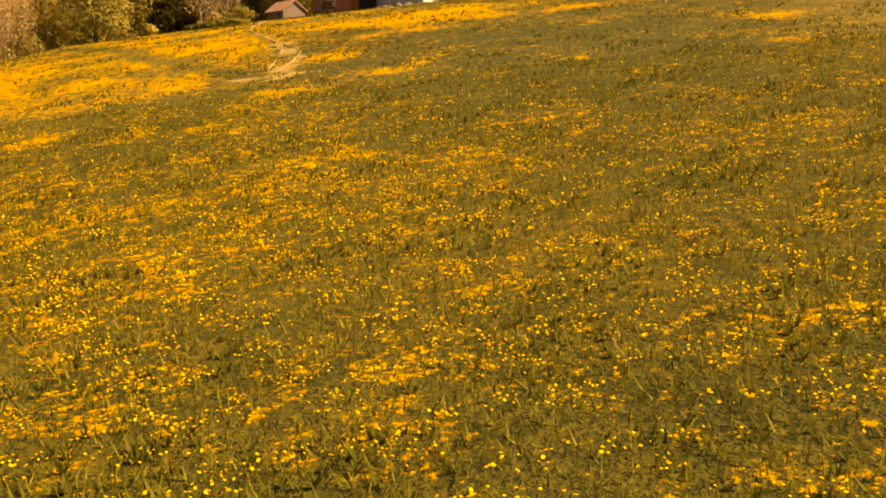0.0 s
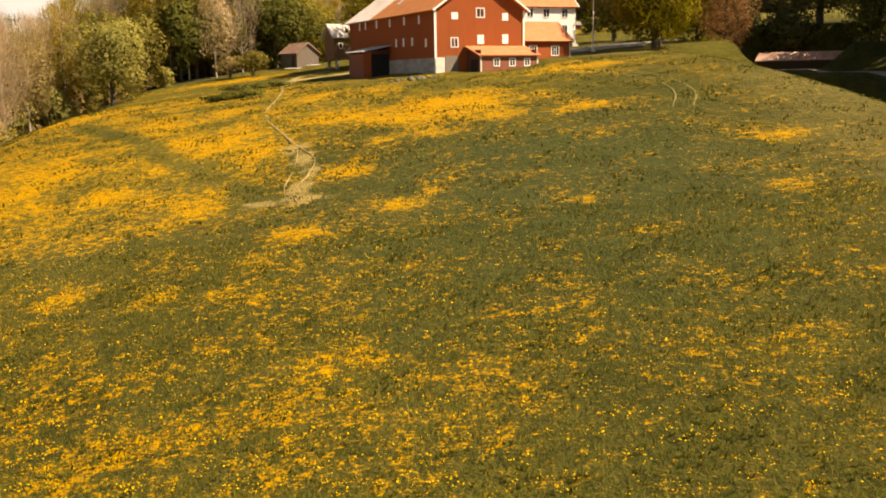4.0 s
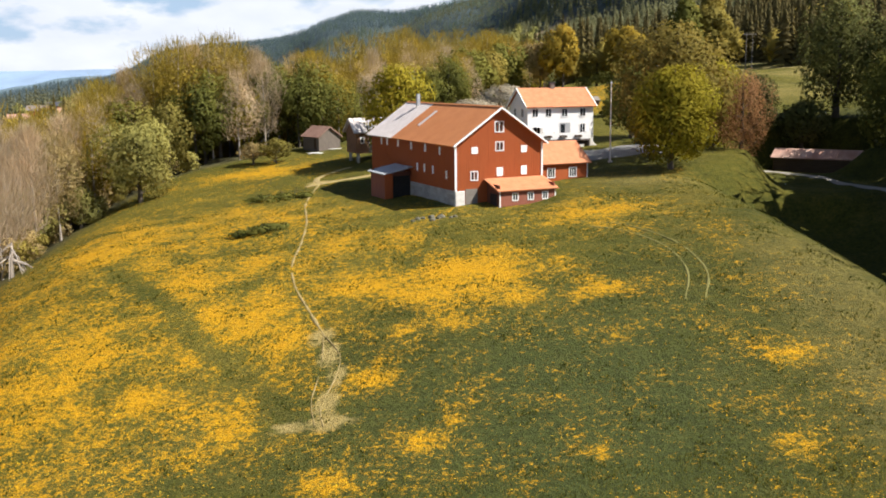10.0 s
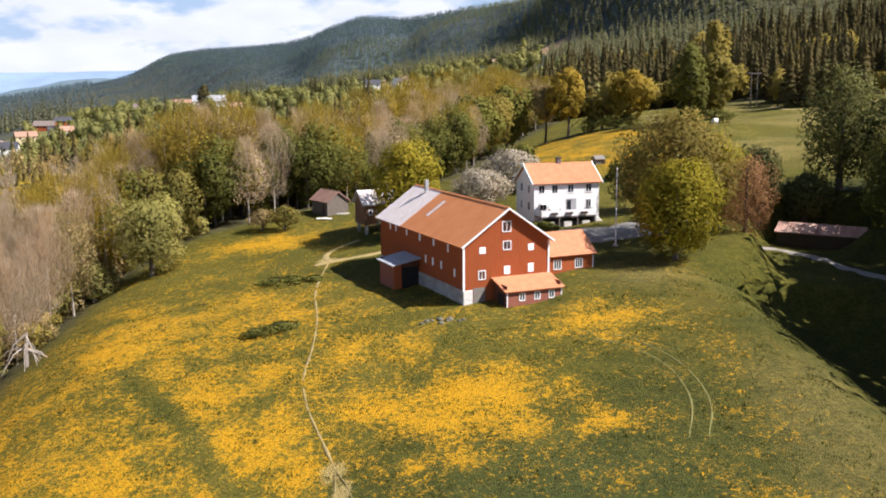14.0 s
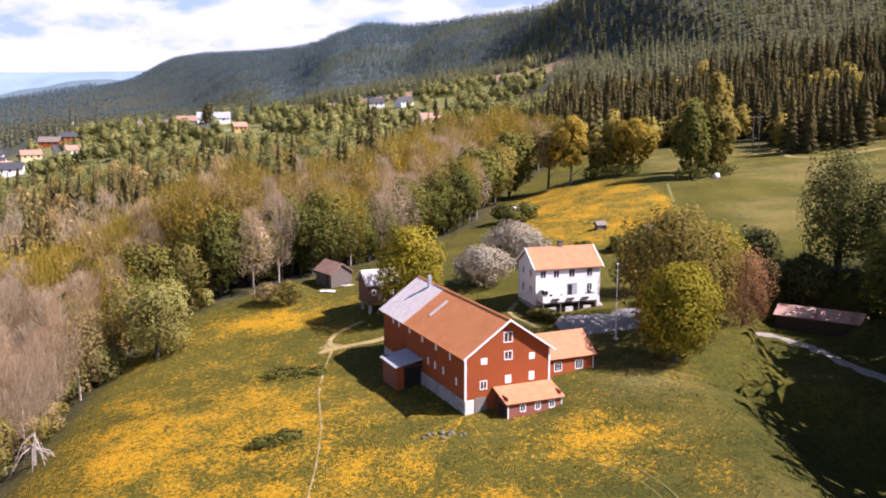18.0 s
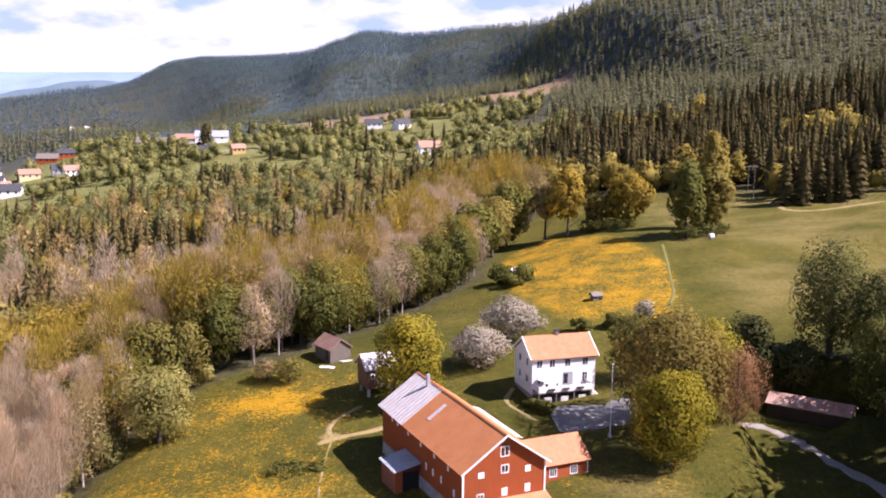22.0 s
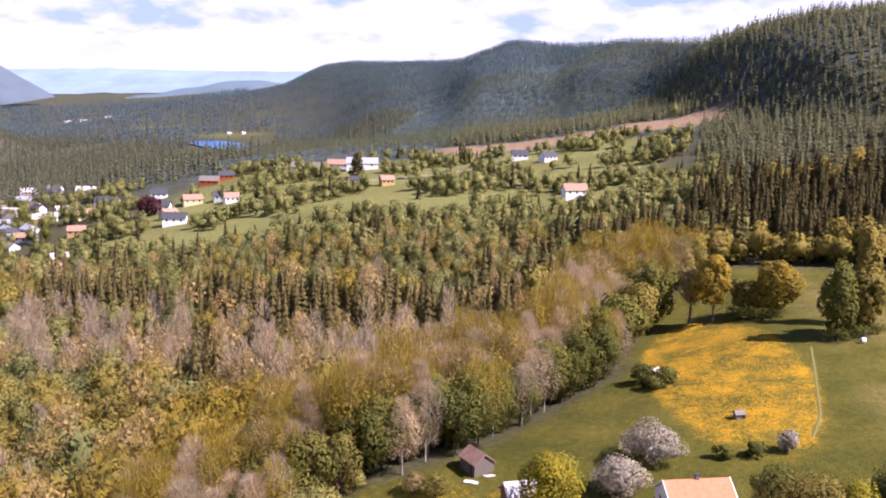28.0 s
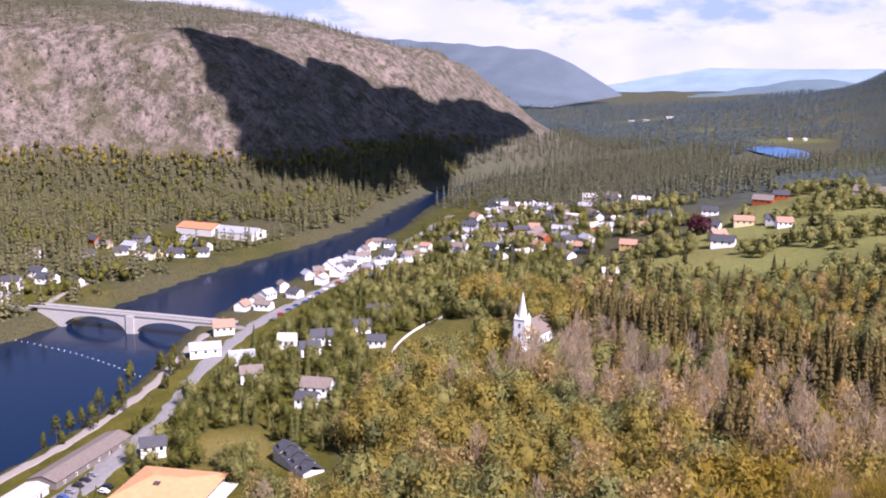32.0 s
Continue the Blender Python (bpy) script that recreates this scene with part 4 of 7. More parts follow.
big_tree("oak_tree", "large dark green tree at the wood's edge", 3.5, 152, 19.5, 8.0, 0.04, LEAF_GREEN, 9, count=2600, size=1.1, lumps=14)
big_tree("oak_tree", "large green tree at the meadow's edge", 14.5, 188, 22, 9.0, 0.06, LEAF_GREEN, 10, count=2600, size=1.2, lumps=14)
big_tree("oak_tree", "large green tree at the meadow's edge", 9.5, 170, 19, 7.0, 0.06, LEAF_OLIVE, 101, count=2000, size=1.2, lumps=14)
big_tree("ash_tree", "tall golden tree with a long bare trunk", 32.4, 179.5, 21.9, 6.1, 0.2, LEAF_GOLD, 11, count=2000, size=1.2, lumps=12)
big_tree("ash_tree", "thin grey half-bare tree at the meadow's end", 26.2, 184.8, 18.4, 4.4, 0.3, LEAF_BUD, 111, count=1200, size=1.1, lumps=12)
big_tree("alder_tree", "broad golden tree at the meadow's end", 50.8, 179.5, 17.5, 7.0, 0.08, LEAF_GOLD, 12, count=2200, size=1.2, lumps=13)
big_tree("alder_tree", "grey-olive tree in the hedge at the meadow's end", 42.9, 183.0, 11.4, 6.1, 0.05, LEAF_OLIVE, 121, count=1500, size=1.1)
big_tree("alder_tree", "tall green tree standing alone on the meadow", 60.4, 146.2, 22.8, 4.9, 0.05, LEAF_GREEN, 13, count=2400, size=1.2, lumps=14)
big_tree("alder_tree", "olive tree in the group on the meadow", 68.7, 151.5, 20.1, 4.9, 0.06, LEAF_OLIVE, 131, count=2000, size=1.2, lumps=14)
big_tree("alder_tree", "tall slender yellow-green tree on the meadow", 71.8, 164.6, 29.8, 4.4, 0.08, LEAF_OLIVE, 14, count=2000, size=1.2, lumps=14)
big_tree("cherry_tree", "cherry tree in full white-pink blossom", 2.6, 58.5, 8.0, 5.4, 0.02, LEAF_BLOSSOM, 15, count=3000, size=0.6)
big_tree("cherry_tree", "cherry tree in full white-pink blossom", 10.2, 72.0, 8.6, 6.2, 0.02, LEAF_BLOSSOM, 16, count=3000, size=0.6)
big_tree("apple_tree", "low pale apple tree on the lawn", -31.8, 58.5, 4.6, 3.4, 0.15, LEAF_OLIVE, 17, count=1100, size=0.45, thick=0.18)
big_tree("apple_tree", "low pale apple tree on the lawn", -36.2, 60.0, 4.2, 3.0, 0.15, LEAF_BUD, 18, count=900, size=0.45, thick=0.18)
big_tree("goat_willow", "broad olive-green tree at the meadow's edge", -50.0, 38.0, 13.6, 6.2, 0.05, LEAF_WILLOW, 19, count=4200, size=0.62, lumps=19)
big_tree("goat_willow", "low grey-green tree at the meadow's edge", -67.0, 31.0, 12.5, 6.0, 0.05, LEAF_WILLOW, 20, count=2600, size=0.7, lumps=13)
big_tree("goat_willow", "low bushy tree at the foot of the birches", -58.5, 35.0, 7.0, 3.2, 0.05, LEAF_WILLOW, 201, count=1300, size=0.6)
big_tree("shrub", "dark green bush round a small hut", 10.2, 124, 5.2, 3.4, 0.0, LEAF_GREEN, 21, count=900, size=0.7, category="shrub")
big_tree("shrub", "dark green bush round a small hut", 15.5, 121, 4.4, 3.2, 0.0, LEAF_GREEN, 22, count=900, size=0.7, category="shrub")
big_tree("shrub", "dark green bush round a small hut", 12.5, 119, 3.4, 3.6, 0.0, LEAF_GREEN, 221, count=900, size=0.7, category="shrub")
big_tree("cherry_tree", "small cherry tree in white blossom behind the house", 36.7, 77.5, 4.6, 2.2, 0.02, LEAF_BLOSSOM, 23, count=900, size=0.5)
for i, (x, y, h, r) in enumerate([(24.0, 74.0, 3.0, 2.2), (30.2, 75.2, 3.4, 2.6), (44.0, 174.0, 4.4, 4.6), (49.5, 177.0, 3.8, 4.2), (38.5, 178.0, 4.2, 4.0), (60.0, 145.5, 4.2, 4.4), (65.5, 148.5, 4.6, 4.6), (71.0, 155.0, 4.0, 4.0), (13.4, 36.8, 2.0, 1.9), (11.8, 39.0, 1.5, 1.5)]):
    big_tree("shrub", "low dark green bush in the grass", x, y, h, r, 0.0, LEAF_GREEN, 60 + i, count=900, size=0.5, lumps=9, thick=0.06, category="shrub")
for i, (x, y, h, r) in enumerate([(-26.5, 21.5, 0.9, 3.4), (-24.2, 22.2, 0.8, 2.6), (-21.6, 21.6, 0.7, 2.0), (-23.2, -3.0, 0.9, 2.6), (-21.6, -2.2, 0.8, 2.0), (-24.8, -3.6, 0.6, 1.6)]):
    big_tree("nettle_patch", "low dark green weed patch in the meadow", x, y, h, r, 0.0, LEAF_GREEN, 30 + i, count=420, size=0.4, lumps=7, thick=0.03, category="weeds")

# leafless birches and mixed trees along the wood's edge, each one a thing
protos = []


def proto(*a, **k):
    t = tree_thing(*a, **k)
    t.location = (0, 0, -400)
    protos.append(t)
    return t


def many(seed, h, spread, low, n_, size, leaf, name, label, bark=BARK, shape="round", thick=0.22):
    rnd = random.Random(seed)
    return proto(name, label, "tree", limbs(h, thick, spread * 0.8, rnd, 6, max(0.15, low)), crown(h, spread, low, n_, size, rnd, shape, 10), bark, leaf, group="trees at the wood's edge")


def bare(seed, h, spread, n_, name="birch_tree", label="tall leafless grey-pink birch at the wood's edge"):
    rnd = random.Random(seed)
    return proto(name, label, "tree", limbs(h, 0.16, spread * 0.8, rnd, 13, 0.22, 5, 0.02, 0.96), twigs(h, spread, 0.2, n_, rnd, 0.036, 0.12), BARK_BIRCH, LEAF_BARE, group="trees at the wood's edge")


def feathery(seed, h, spread, leaf, label):
    """A budding tree: fine upright twigs with a thin haze of small leaves."""
    rnd = random.Random(seed)
    a, b = crown(h * 0.96, spread, 0.12, 1100, 0.5, rnd, "round", 16), twigs(h, spread, 0.2, 1100, rnd, 0.045, 0.10)
    head = both(a, b)
    return proto("aspen_tree", label, "tree", limbs(h, 0.17, spread * 0.7, rnd, 7, 0.3, 5, 0.02, 0.95), head, BARK_BIRCH, leaf, group="trees at the wood's edge")


EDGE = [bare(41, 21, 3.7, 2500), bare(42, 22, 4.0, 2700), bare(43, 18, 4.2, 2400), bare(431, 16, 3.6, 2200, "aspen_tree", "leafless brown aspen at the wood's edge"),
        many(44, 13, 4.6, 0.0, 1900, 0.58, LEAF_YELLOW, "maple_tree", "yellow-green leafy tree at the wood's edge"),
        many(45, 16.5, 5.2, 0.0, 2600, 0.62, LEAF_GREEN, "maple_tree", "dark green leafy tree at the wood's edge"),
        many(46, 15, 4.6, 0.0, 1900, 0.58, LEAF_OLIVE, "aspen_tree", "olive-green budding tree at the wood's edge"),
        feathery(47, 17, 4.4, LEAF_BUD, "brownish budding tree at the wood's edge"),
        feathery(48, 20, 4.6, LEAF_GOLD, "tall golden budding tree at the wood's edge"),
        feathery(49, 18, 4.2, LEAF_BARE, "tall grey budding tree at the wood's edge")]
rnd_e = random.Random(77)


def edge_x(y):
    return float(wood_edge(y))


for y in np.arange(-60, 250, 4.3):
    for row in range(9 if -5 < y < 135 else 5):
        x = edge_x(y) - 5 - row * 5.0 + rnd_e.uniform(-1.8, 1.8)
        yy = float(y) + rnd_e.uniform(-1.6, 1.6)
        if math.hypot(x + 50, yy - 38) < 7 or math.hypot(x + 67, yy - 31) < 6 or math.hypot(x - 3.5, yy - 152) < 8 or math.hypot(x - 14.5, yy - 188) < 8:
            continue
        kind = rnd_e.choice([0, 1, 2, 3, 1, 2, 3, 7, 9] if yy < 40 else [5, 6, 9, 5, 4, 7, 6, 5, 3, 8] if row < 2 else [7, 8, 9, 8, 6, 6, 0, 4, 8, 7, 2])
        if yy < 40 and row == 0 and rnd_e.random() < 0.15:
            kind = rnd_e.choice([6, 7])
        plant(EDGE[kind], x, yy, rnd_e.uniform(0.8, 1.1) * (1.0 if kind < 4 else 1.0 + 0.25 * min(row, 3) / 3), rnd_e.uniform(0, 6.28))

# low bushes at the feet of the birches
UNDER = [many(461, 4.2, 2.6, 0.0, 700, 0.42, LEAF_OLIVE, "hazel_bush", "low olive hazel bush at the feet of the birches", thick=0.05),
         many(462, 3.2, 2.2, 0.0, 600, 0.38, LEAF_WILLOW, "hazel_bush", "low grey-green hazel bush at the feet of the birches", thick=0.05),
         many(463, 5.5, 2.4, 0.0, 800, 0.42, LEAF_BUD, "hazel_bush", "low brown budding bush at the feet of the birches", thick=0.06)]
for i in range(58):
    y = -60 + i * 2.15 + rnd_e.uniform(-0.8, 0.8)
    x = edge_x(y) - rnd_e.uniform(1.5, 8.0)
    if math.hypot(x + 50, y - 38) > 6 and math.hypot(x + 57.2, y - 6.5) > 4:
        plant(UNDER[rnd_e.randrange(3)], x, y, rnd_e.uniform(0.7, 1.25), rnd_e.uniform(0, 6.28))

# ---- woods that nobody could count ----


def scatter(name, label, category, places, kinds, mat, seed, smin=0.75, smax=1.2, tall=None):
    """One object of many trees: places (n, 2), each a turned and scaled copy of one of the shapes."""
    g = np.random.default_rng(seed)
    pick = g.integers(0, len(kinds), len(places))
    vs, fs, ns, off = [], [], [], 0
    for k, (kv, kf, kn) in enumerate(kinds):
        p = places[pick == k]
        if not len(p):
            continue
        a, s = g.uniform(0, 2 * math.pi, len(p)), g.uniform(smin, smax, len(p))
        if tall is not None:
            s = s * tall[pick == k]
        c, sn = np.cos(a)[:, None], np.sin(a)[:, None]
        x = (kv[None, :, 0] * c - kv[None, :, 1] * sn) * s[:, None] + p[:, :1]
        y = (kv[None, :, 0] * sn + kv[None, :, 1] * c) * s[:, None] + p[:, 1:]
        z = kv[None, :, 2] * s[:, None] * g.uniform(0.9, 1.12, len(p))[:, None] + height(p[:, 0], p[:, 1])[:, None]
        vs.append(np.stack([x, y, z], -1).reshape(-1, 3))
        ns.append(np.stack([kn[None, :, 0] * c - kn[None, :, 1] * sn, kn[None, :, 0] * sn + kn[None, :, 1] * c, np.broadcast_to(kn[None, :, 2], x.shape)], -1).reshape(-1, 3))
        f = kf[None] + (np.arange(len(p)) * len(kv))[:, None, None] + off
        fs.append(f.reshape(-1, kf.shape[1]))
        off += len(p) * len(kv)
    if not vs:
        return None
    me = shaded(mesh_np(name, np.concatenate(vs), np.concatenate(fs), mat), np.concatenate(ns))
    return tagged(part(name, me, None), label, category, kind="stuff")


def spots(x0, x1, y0, y1, gap, seed):
    g = np.random.default_rng(seed)
    xs, ys = np.meshgrid(np.arange(x0, x1, gap), np.arange(y0, y1, gap))
    p = np.stack([xs.ravel(), ys.ravel()], -1) + g.uniform(-0.5, 0.5, (xs.size, 2)) * gap * 0.95
    return p


R6 = random.Random(606)
LEAFY = [both(crown(h_, r_, 0.05, 360, 0.92, R6, "round", 15, three=True), twigs(h_ * 1.04, r_ * 1.05, 0.15, 130, R6, 0.09, 0.12, three=True)) for h_, r_ in ((12.5, 5.0), (14, 4.8), (11, 5.2), (15, 4.3))]
FEATHER = [both(crown(h_, r_ * 0.9, 0.08, 190, 0.8, R6, "round", 9, three=True, core=False), twigs(h_, r_, 0.08, 400, R6, 0.10, 0.12, three=True)) for h_, r_ in ((13.5, 4.6), (15, 4.4), (12, 4.8))]
MID_LEAFY = [crown(12, 5.4, 0.03, 170, 1.5, R6, "round", 6, three=True), crown(14, 5.0, 0.05, 170, 1.5, R6, "round", 6, three=True), crown(10, 5.4, 0.0, 150, 1.5, R6, "round", 6, three=True), crown(7, 4.2, 0.0, 110, 1.3, R6, "round", 5, three=True)]
BUSHY = [crown(9, 3.8, 0.02, 120, 1.5, R6, "round", 6, three=True), crown(7, 3.4, 0.0, 100, 1.4, R6, "round", 6, three=True)]
STEMS = [both(twigs(19, 2.6, 0.22, 210, R6, 0.12, 0.15), limbs(18, 0.14, 1.6, R6, 3, 0.5, 4, 0.02, 0.96)), twigs(21, 2.8, 0.2, 230, R6, 0.12, 0.15), twigs(16, 2.4, 0.2, 200, R6, 0.12, 0.15)]
SPRUCES = [spruce(19, 3.4, 11, 7, R6), spruce(22, 3.6, 12, 7, R6), spruce(16, 3.1, 10, 7, R6), spruce(20, 3.0, 12, 6, R6)]
FAR_SPRUCE = [spruce(17, 2.6, 6, 5, R6), spruce(21, 2.8, 7, 5, R6), spruce(14, 2.5, 6, 5, R6)]
BANK_SPRUCE = [spruce(16, 3.3, 5, 5, R6), spruce(19, 3.6, 6, 5, R6)]
MID_SPRUCE = [spruce(17, 3.9, 6, 5, R6), spruce(20, 4.1, 6, 5, R6), spruce(14, 3.7, 5, 5, R6)]
DOT_SPRUCE = [spruce(19, 4.6, 3, 4, R6), spruce(16, 4.4, 3, 4, R6), spruce(22, 4.6, 3, 4, R6)]
FAR_LEAFY = [crown(12, 4.6, 0.02, 24, 2.0, R6, "round", 4, three=True), crown(10, 4.8, 0.0, 22, 2.0, R6, "round", 4, three=True)]

# far birches: distance haze is mixed into the leaf colour
LEAF_HILL = leaves("haze_green_far_birches", (0.107, 0.153, 0.12), (0.125, 0.178, 0.14), (0.143, 0.203, 0.16), 0.3)
LEAF_HEDGE = leaves("grey_green_hedge_leaves", (0.2, 0.196, 0.068), (0.235, 0.23, 0.08), (0.27, 0.265, 0.092), 0.38)
LEAF_VALE = leaves("pale_green_field_trees", (0.189, 0.188, 0.072), (0.225, 0.224, 0.086), (0.261, 0.26, 0.1), 0.4)
NEEDLE_WOOD = leaves("warm_dark_spruce_needles", (0.115, 0.095, 0.040), (0.145, 0.120, 0.050), (0.175, 0.145, 0.060), 0.34)
LEAF_SLOPE = leaves("olive_slope_birches", (0.139, 0.144, 0.052), (0.165, 0.172, 0.062), (0.191, 0.2, 0.072), 0.3)

# the wood between farm and church
p = spots(-420, 60, -140, 345, 6.9, 1)
s_ = valley(p[:, 0], p[:, 1])
ex = np.array([edge_x(v) for v in p[:, 1]])
keep = (p[:, 0] < ex - np.where(p[:, 1] > 240, 2, np.where((p[:, 1] > -5) & (p[:, 1] < 135), 46, 22))) & (lawn(p[:, 0], p[:, 1]) < 0.35) & (s_ > 60) & (np.abs(p[:, 0] + 345 + 0.44 * (p[:, 1] - 70)) > 17) & (np.hypot(p[:, 0] + 254, p[:, 1] - 240) > 25)
keep &= ~((p[:, 0] < -292) & (p[:, 1] < 200) & (wave(p[:, 0], p[:, 1], 14, 6.0) < -0.35)) & (np.hypot(p[:, 0] + 281, (p[:, 1] - 78)) > 32) & (np.hypot(p[:, 0] + 243, (p[:, 1] - 97) * 1.1) > 27) & (np.hypot(p[:, 0] + 293, p[:, 1] - 103) > 17)
keep &= np.hypot(p[:, 0] + 313, p[:, 1] - 165) > 14
p = p[keep]
x, y = p[:, 0], p[:, 1]
zone = wave(x, y, 34, 9.0) + 0.5 * wave(x, y, 13, 4.0)
along = (x + 190) * 0.42 + (y - 235) * 0.91
spruce_band = (np.abs(along - 15) < 19 + 9 * wave(x, y, 22, 3.0)) & (x > -255) & (x < 60)
beyond = along > 42
spruce_grp = np.hypot(x + 118, (y - 160) * 0.8) < 13
birch_band = (np.abs(along + 32) < 24) & (x > -240) & (x < -30) & ~spruce_grp
near_birch = (x > -125) & (y < 40) & ~birch_band
behind = (x > ex[keep] - 75) & (y >= 40) & (y < 215) & ~birch_band & ~spruce_grp
roll = np.random.default_rng(5).uniform(0, 1, len(p))
k = np.where(spruce_band, 0, np.where(spruce_grp, 0, np.where(birch_band, np.where(roll < 0.66, 1, np.where(roll < 0.9, 4, np.where(roll < 0.97, 3, 0))), -1)))
k = np.where((k < 0) & near_birch, np.where(roll < 0.62, 1, 4), k)
k = np.where(k < 0, np.where(roll < 0.012, 0, np.where(zone > 0.0, np.where(roll < 0.72, 2, 3), np.where(zone > -0.3, np.where(roll < 0.25, 4, np.where(roll < 0.6, 3, 2)), np.where(roll < 0.35, 5, np.where(roll < 0.6, 4, np.where(roll < 0.8, 2, 1)))))), k)
k = np.where(beyond & (k > 0), np.where(roll < 0.30, 3, np.where(roll < 0.42, 4, np.where(roll < 0.48, 0, 5))), k)
k = np.where(behind & (k != 0), np.where(roll < 0.10, 1, np.where(roll < 0.42, 4, np.where(roll < 0.76, 2, 3))), k)
other = np.random.default_rng(15).uniform(0, 1, len(p))
k = np.where((k == 2) & (x < -110) & (other < 0.8), np.where(other < 0.62, 3, 5), np.where((k == 0) & (other < 0.07), 4, k))
k = np.where((x < -150) & ~beyond & ((k == 3) | (k == 4) | (k == 2)) & (other > 0.55), 6, k)
lift_ = (1 + 0.2 * smooth(95, 60, ex[keep] - x) * smooth(190, 130, y)) * np.where(along > 36, 0.62, 1) * np.where(np.abs(along + 20) < 18, 0.8, 1)
scatter("spruce_wood", "band of dark spruces in the mixed wood", "wood", p[k == 0], SPRUCES, NEEDLE_WOOD, 10, 0.8, 1.12)
scatter("birch_wood", "leafless grey-pink birches standing close together", "wood", p[k == 1], STEMS, LEAF_BARE, 11, 0.85, 1.2, lift_[k == 1] ** 0.4)
scatter("golden_wood", "golden-green young leafy trees in the wood", "wood", p[k == 2], LEAFY, LEAF_GOLD, 12, 1.0, 1.5, lift_[k == 2])
scatter("olive_wood", "olive-green young leafy trees in the wood", "wood", p[k == 3], LEAFY, LEAF_OLIVE, 13, 1.0, 1.5, lift_[k == 3])
scatter("budding_wood", "brownish budding trees in the wood", "wood", p[k == 4], FEATHER, LEAF_BUD, 14, 0.95, 1.5, lift_[k == 4])
scatter("green_wood", "olive-green leafy trees in the wood above the village", "wood", p[k == 6], LEAFY, LEAF_HEDGE, 16, 0.95, 1.4)
scatter("green_wood", "fresh green trees in the wood", "wood", p[k == 5], LEAFY, LEAF_VALE, 15, 0.95, 1.4, lift_[k == 5])

# gardens, hedges and copses between the fields and the village
p = spots(-520, 60, 300, 900, 7.6, 2)
x, y = p[:, 0], p[:, 1]
s_ = valley(x, y)
copse = wave(x, y, 38, 5.0) + 0.6 * wave(x, y, 15, 2.0)
belt = smooth(-150, -60, x) * smooth(520, 460, y) * smooth(14, 26, np.hypot(x + 19, (y - 428) * 0.7))
keep = (copse > np.where(y < 400, -0.1, 0.26) - 0.6 * belt) & (np.hypot(x + 19, (y - 428) * 0.7) > 19) & (s_ > 70) & (clearing(x, y) < 0.2) & ~((y > 420) & (y < 470) & (x > -210) & (x < -30) & (copse < 0.5)) & (y < 690 + 0.25 * (x + 300))
p = p[keep]
roll = np.random.default_rng(6).uniform(0, 1, len(p))
scatter("village_trees", "olive-green trees and hedges between fields and village", "trees", p[roll < 0.42], MID_LEAFY, LEAF_VALE, 20, 0.65, 1.05)
scatter("village_trees", "green trees and hedges between fields and village", "trees", p[(roll >= 0.42) & (roll < 0.78)], MID_LEAFY, LEAF_HEDGE, 21, 0.6, 1.0)
scatter("village_trees", "dark spruces between fields and village", "trees", p[(roll >= 0.78) & (roll < 0.87)], SPRUCES, NEEDLE, 22, 0.45, 0.85)
scatter("village_trees", "olive bushes between fields and village", "trees", p[roll >= 0.87], BUSHY, LEAF_VALE, 23, 0.6, 1.0)

# spruce hillside to the east and north
p = spots(-140, 420, 186, 1000, 6.6, 3)
x, y = p[:, 0], p[:, 1]
edge_y = 258 - 0.22 * (x - 60) - 0.33 * np.maximum(x - 66, 0)
edge_y = edge_y + (197 - edge_y) * smooth(100, 107, x) * smooth(300, 150, x)
keep = (clearing(x, y) < 0.3) & (y > edge_y) & ((x > 30 + 0.1 * (y - 260) - 60 * smooth(330, 300, y)) | (y > 735 + 0.12 * x)) & (x < 60 + 0.62 * (y + 120))
keep &= ~((x < -20 + 0.15 * (y - 300)) & (y < 735)) & in_view(x, y)
p = p[keep]
x, y = p[:, 0], p[:, 1]
mix = wave(x, y, 45, 2.0) + 0.7 * wave(x, y, 17, 7.0)
near = y < 420
leafy = (mix > 0.55) | ((y < edge_y[keep] + 16) & (mix > -0.1))
scatter("spruce_forest", "dense dark spruce forest on the hillside", "forest", p[near & ~leafy], SPRUCES, NEEDLE, 30, 0.75, 1.15)
scatter("spruce_forest", "dense dark spruce forest on the hillside", "forest", p[~near & ~leafy], MID_SPRUCE, NEEDLE_MID, 31, 0.45, 0.78)
scatter("birch_forest", "olive birches at the foot of the hillside", "forest", p[leafy & near], MID_LEAFY, LEAF_OLIVE, 32, 0.8, 1.3)
scatter("birch_forest", "olive birches among the hillside spruces", "forest", p[leafy & ~near], MID_SPRUCE, LEAF_SLOPE, 33, 0.4, 0.62)

# trees above the lane, east of the farm
p = spots(30, 130, -40, 50, 10.5, 4)
p = p[(p[:, 0] > 0.4245 * (p[:, 1] + 118) + 12.5) & (p[:, 0] > 58) & (p[:, 1] < 30)]
scatter("lane_trees", "green trees on the bank above the lane", "trees", p, LEAFY, NEEDLE_PINE, 34, 1.9, 2.5)


def far_forest(x0, x1, y0, y1, gap, seed, cond, name, label, shapes, mat, lo=0.8, hi=1.2):
    q = spots(x0, x1, y0, y1, gap, seed)
    q = q[cond(q[:, 0], q[:, 1]) & in_view(q[:, 0], q[:, 1])]
    # only what lies within the sweep of the view
    az = np.degrees(np.arctan2(q[:, 0], q[:, 1] + 118))
    q = q[(az > -72) & (az < 30)]
    return scatter(name, label, "forest", q, shapes, mat, seed, lo, hi)


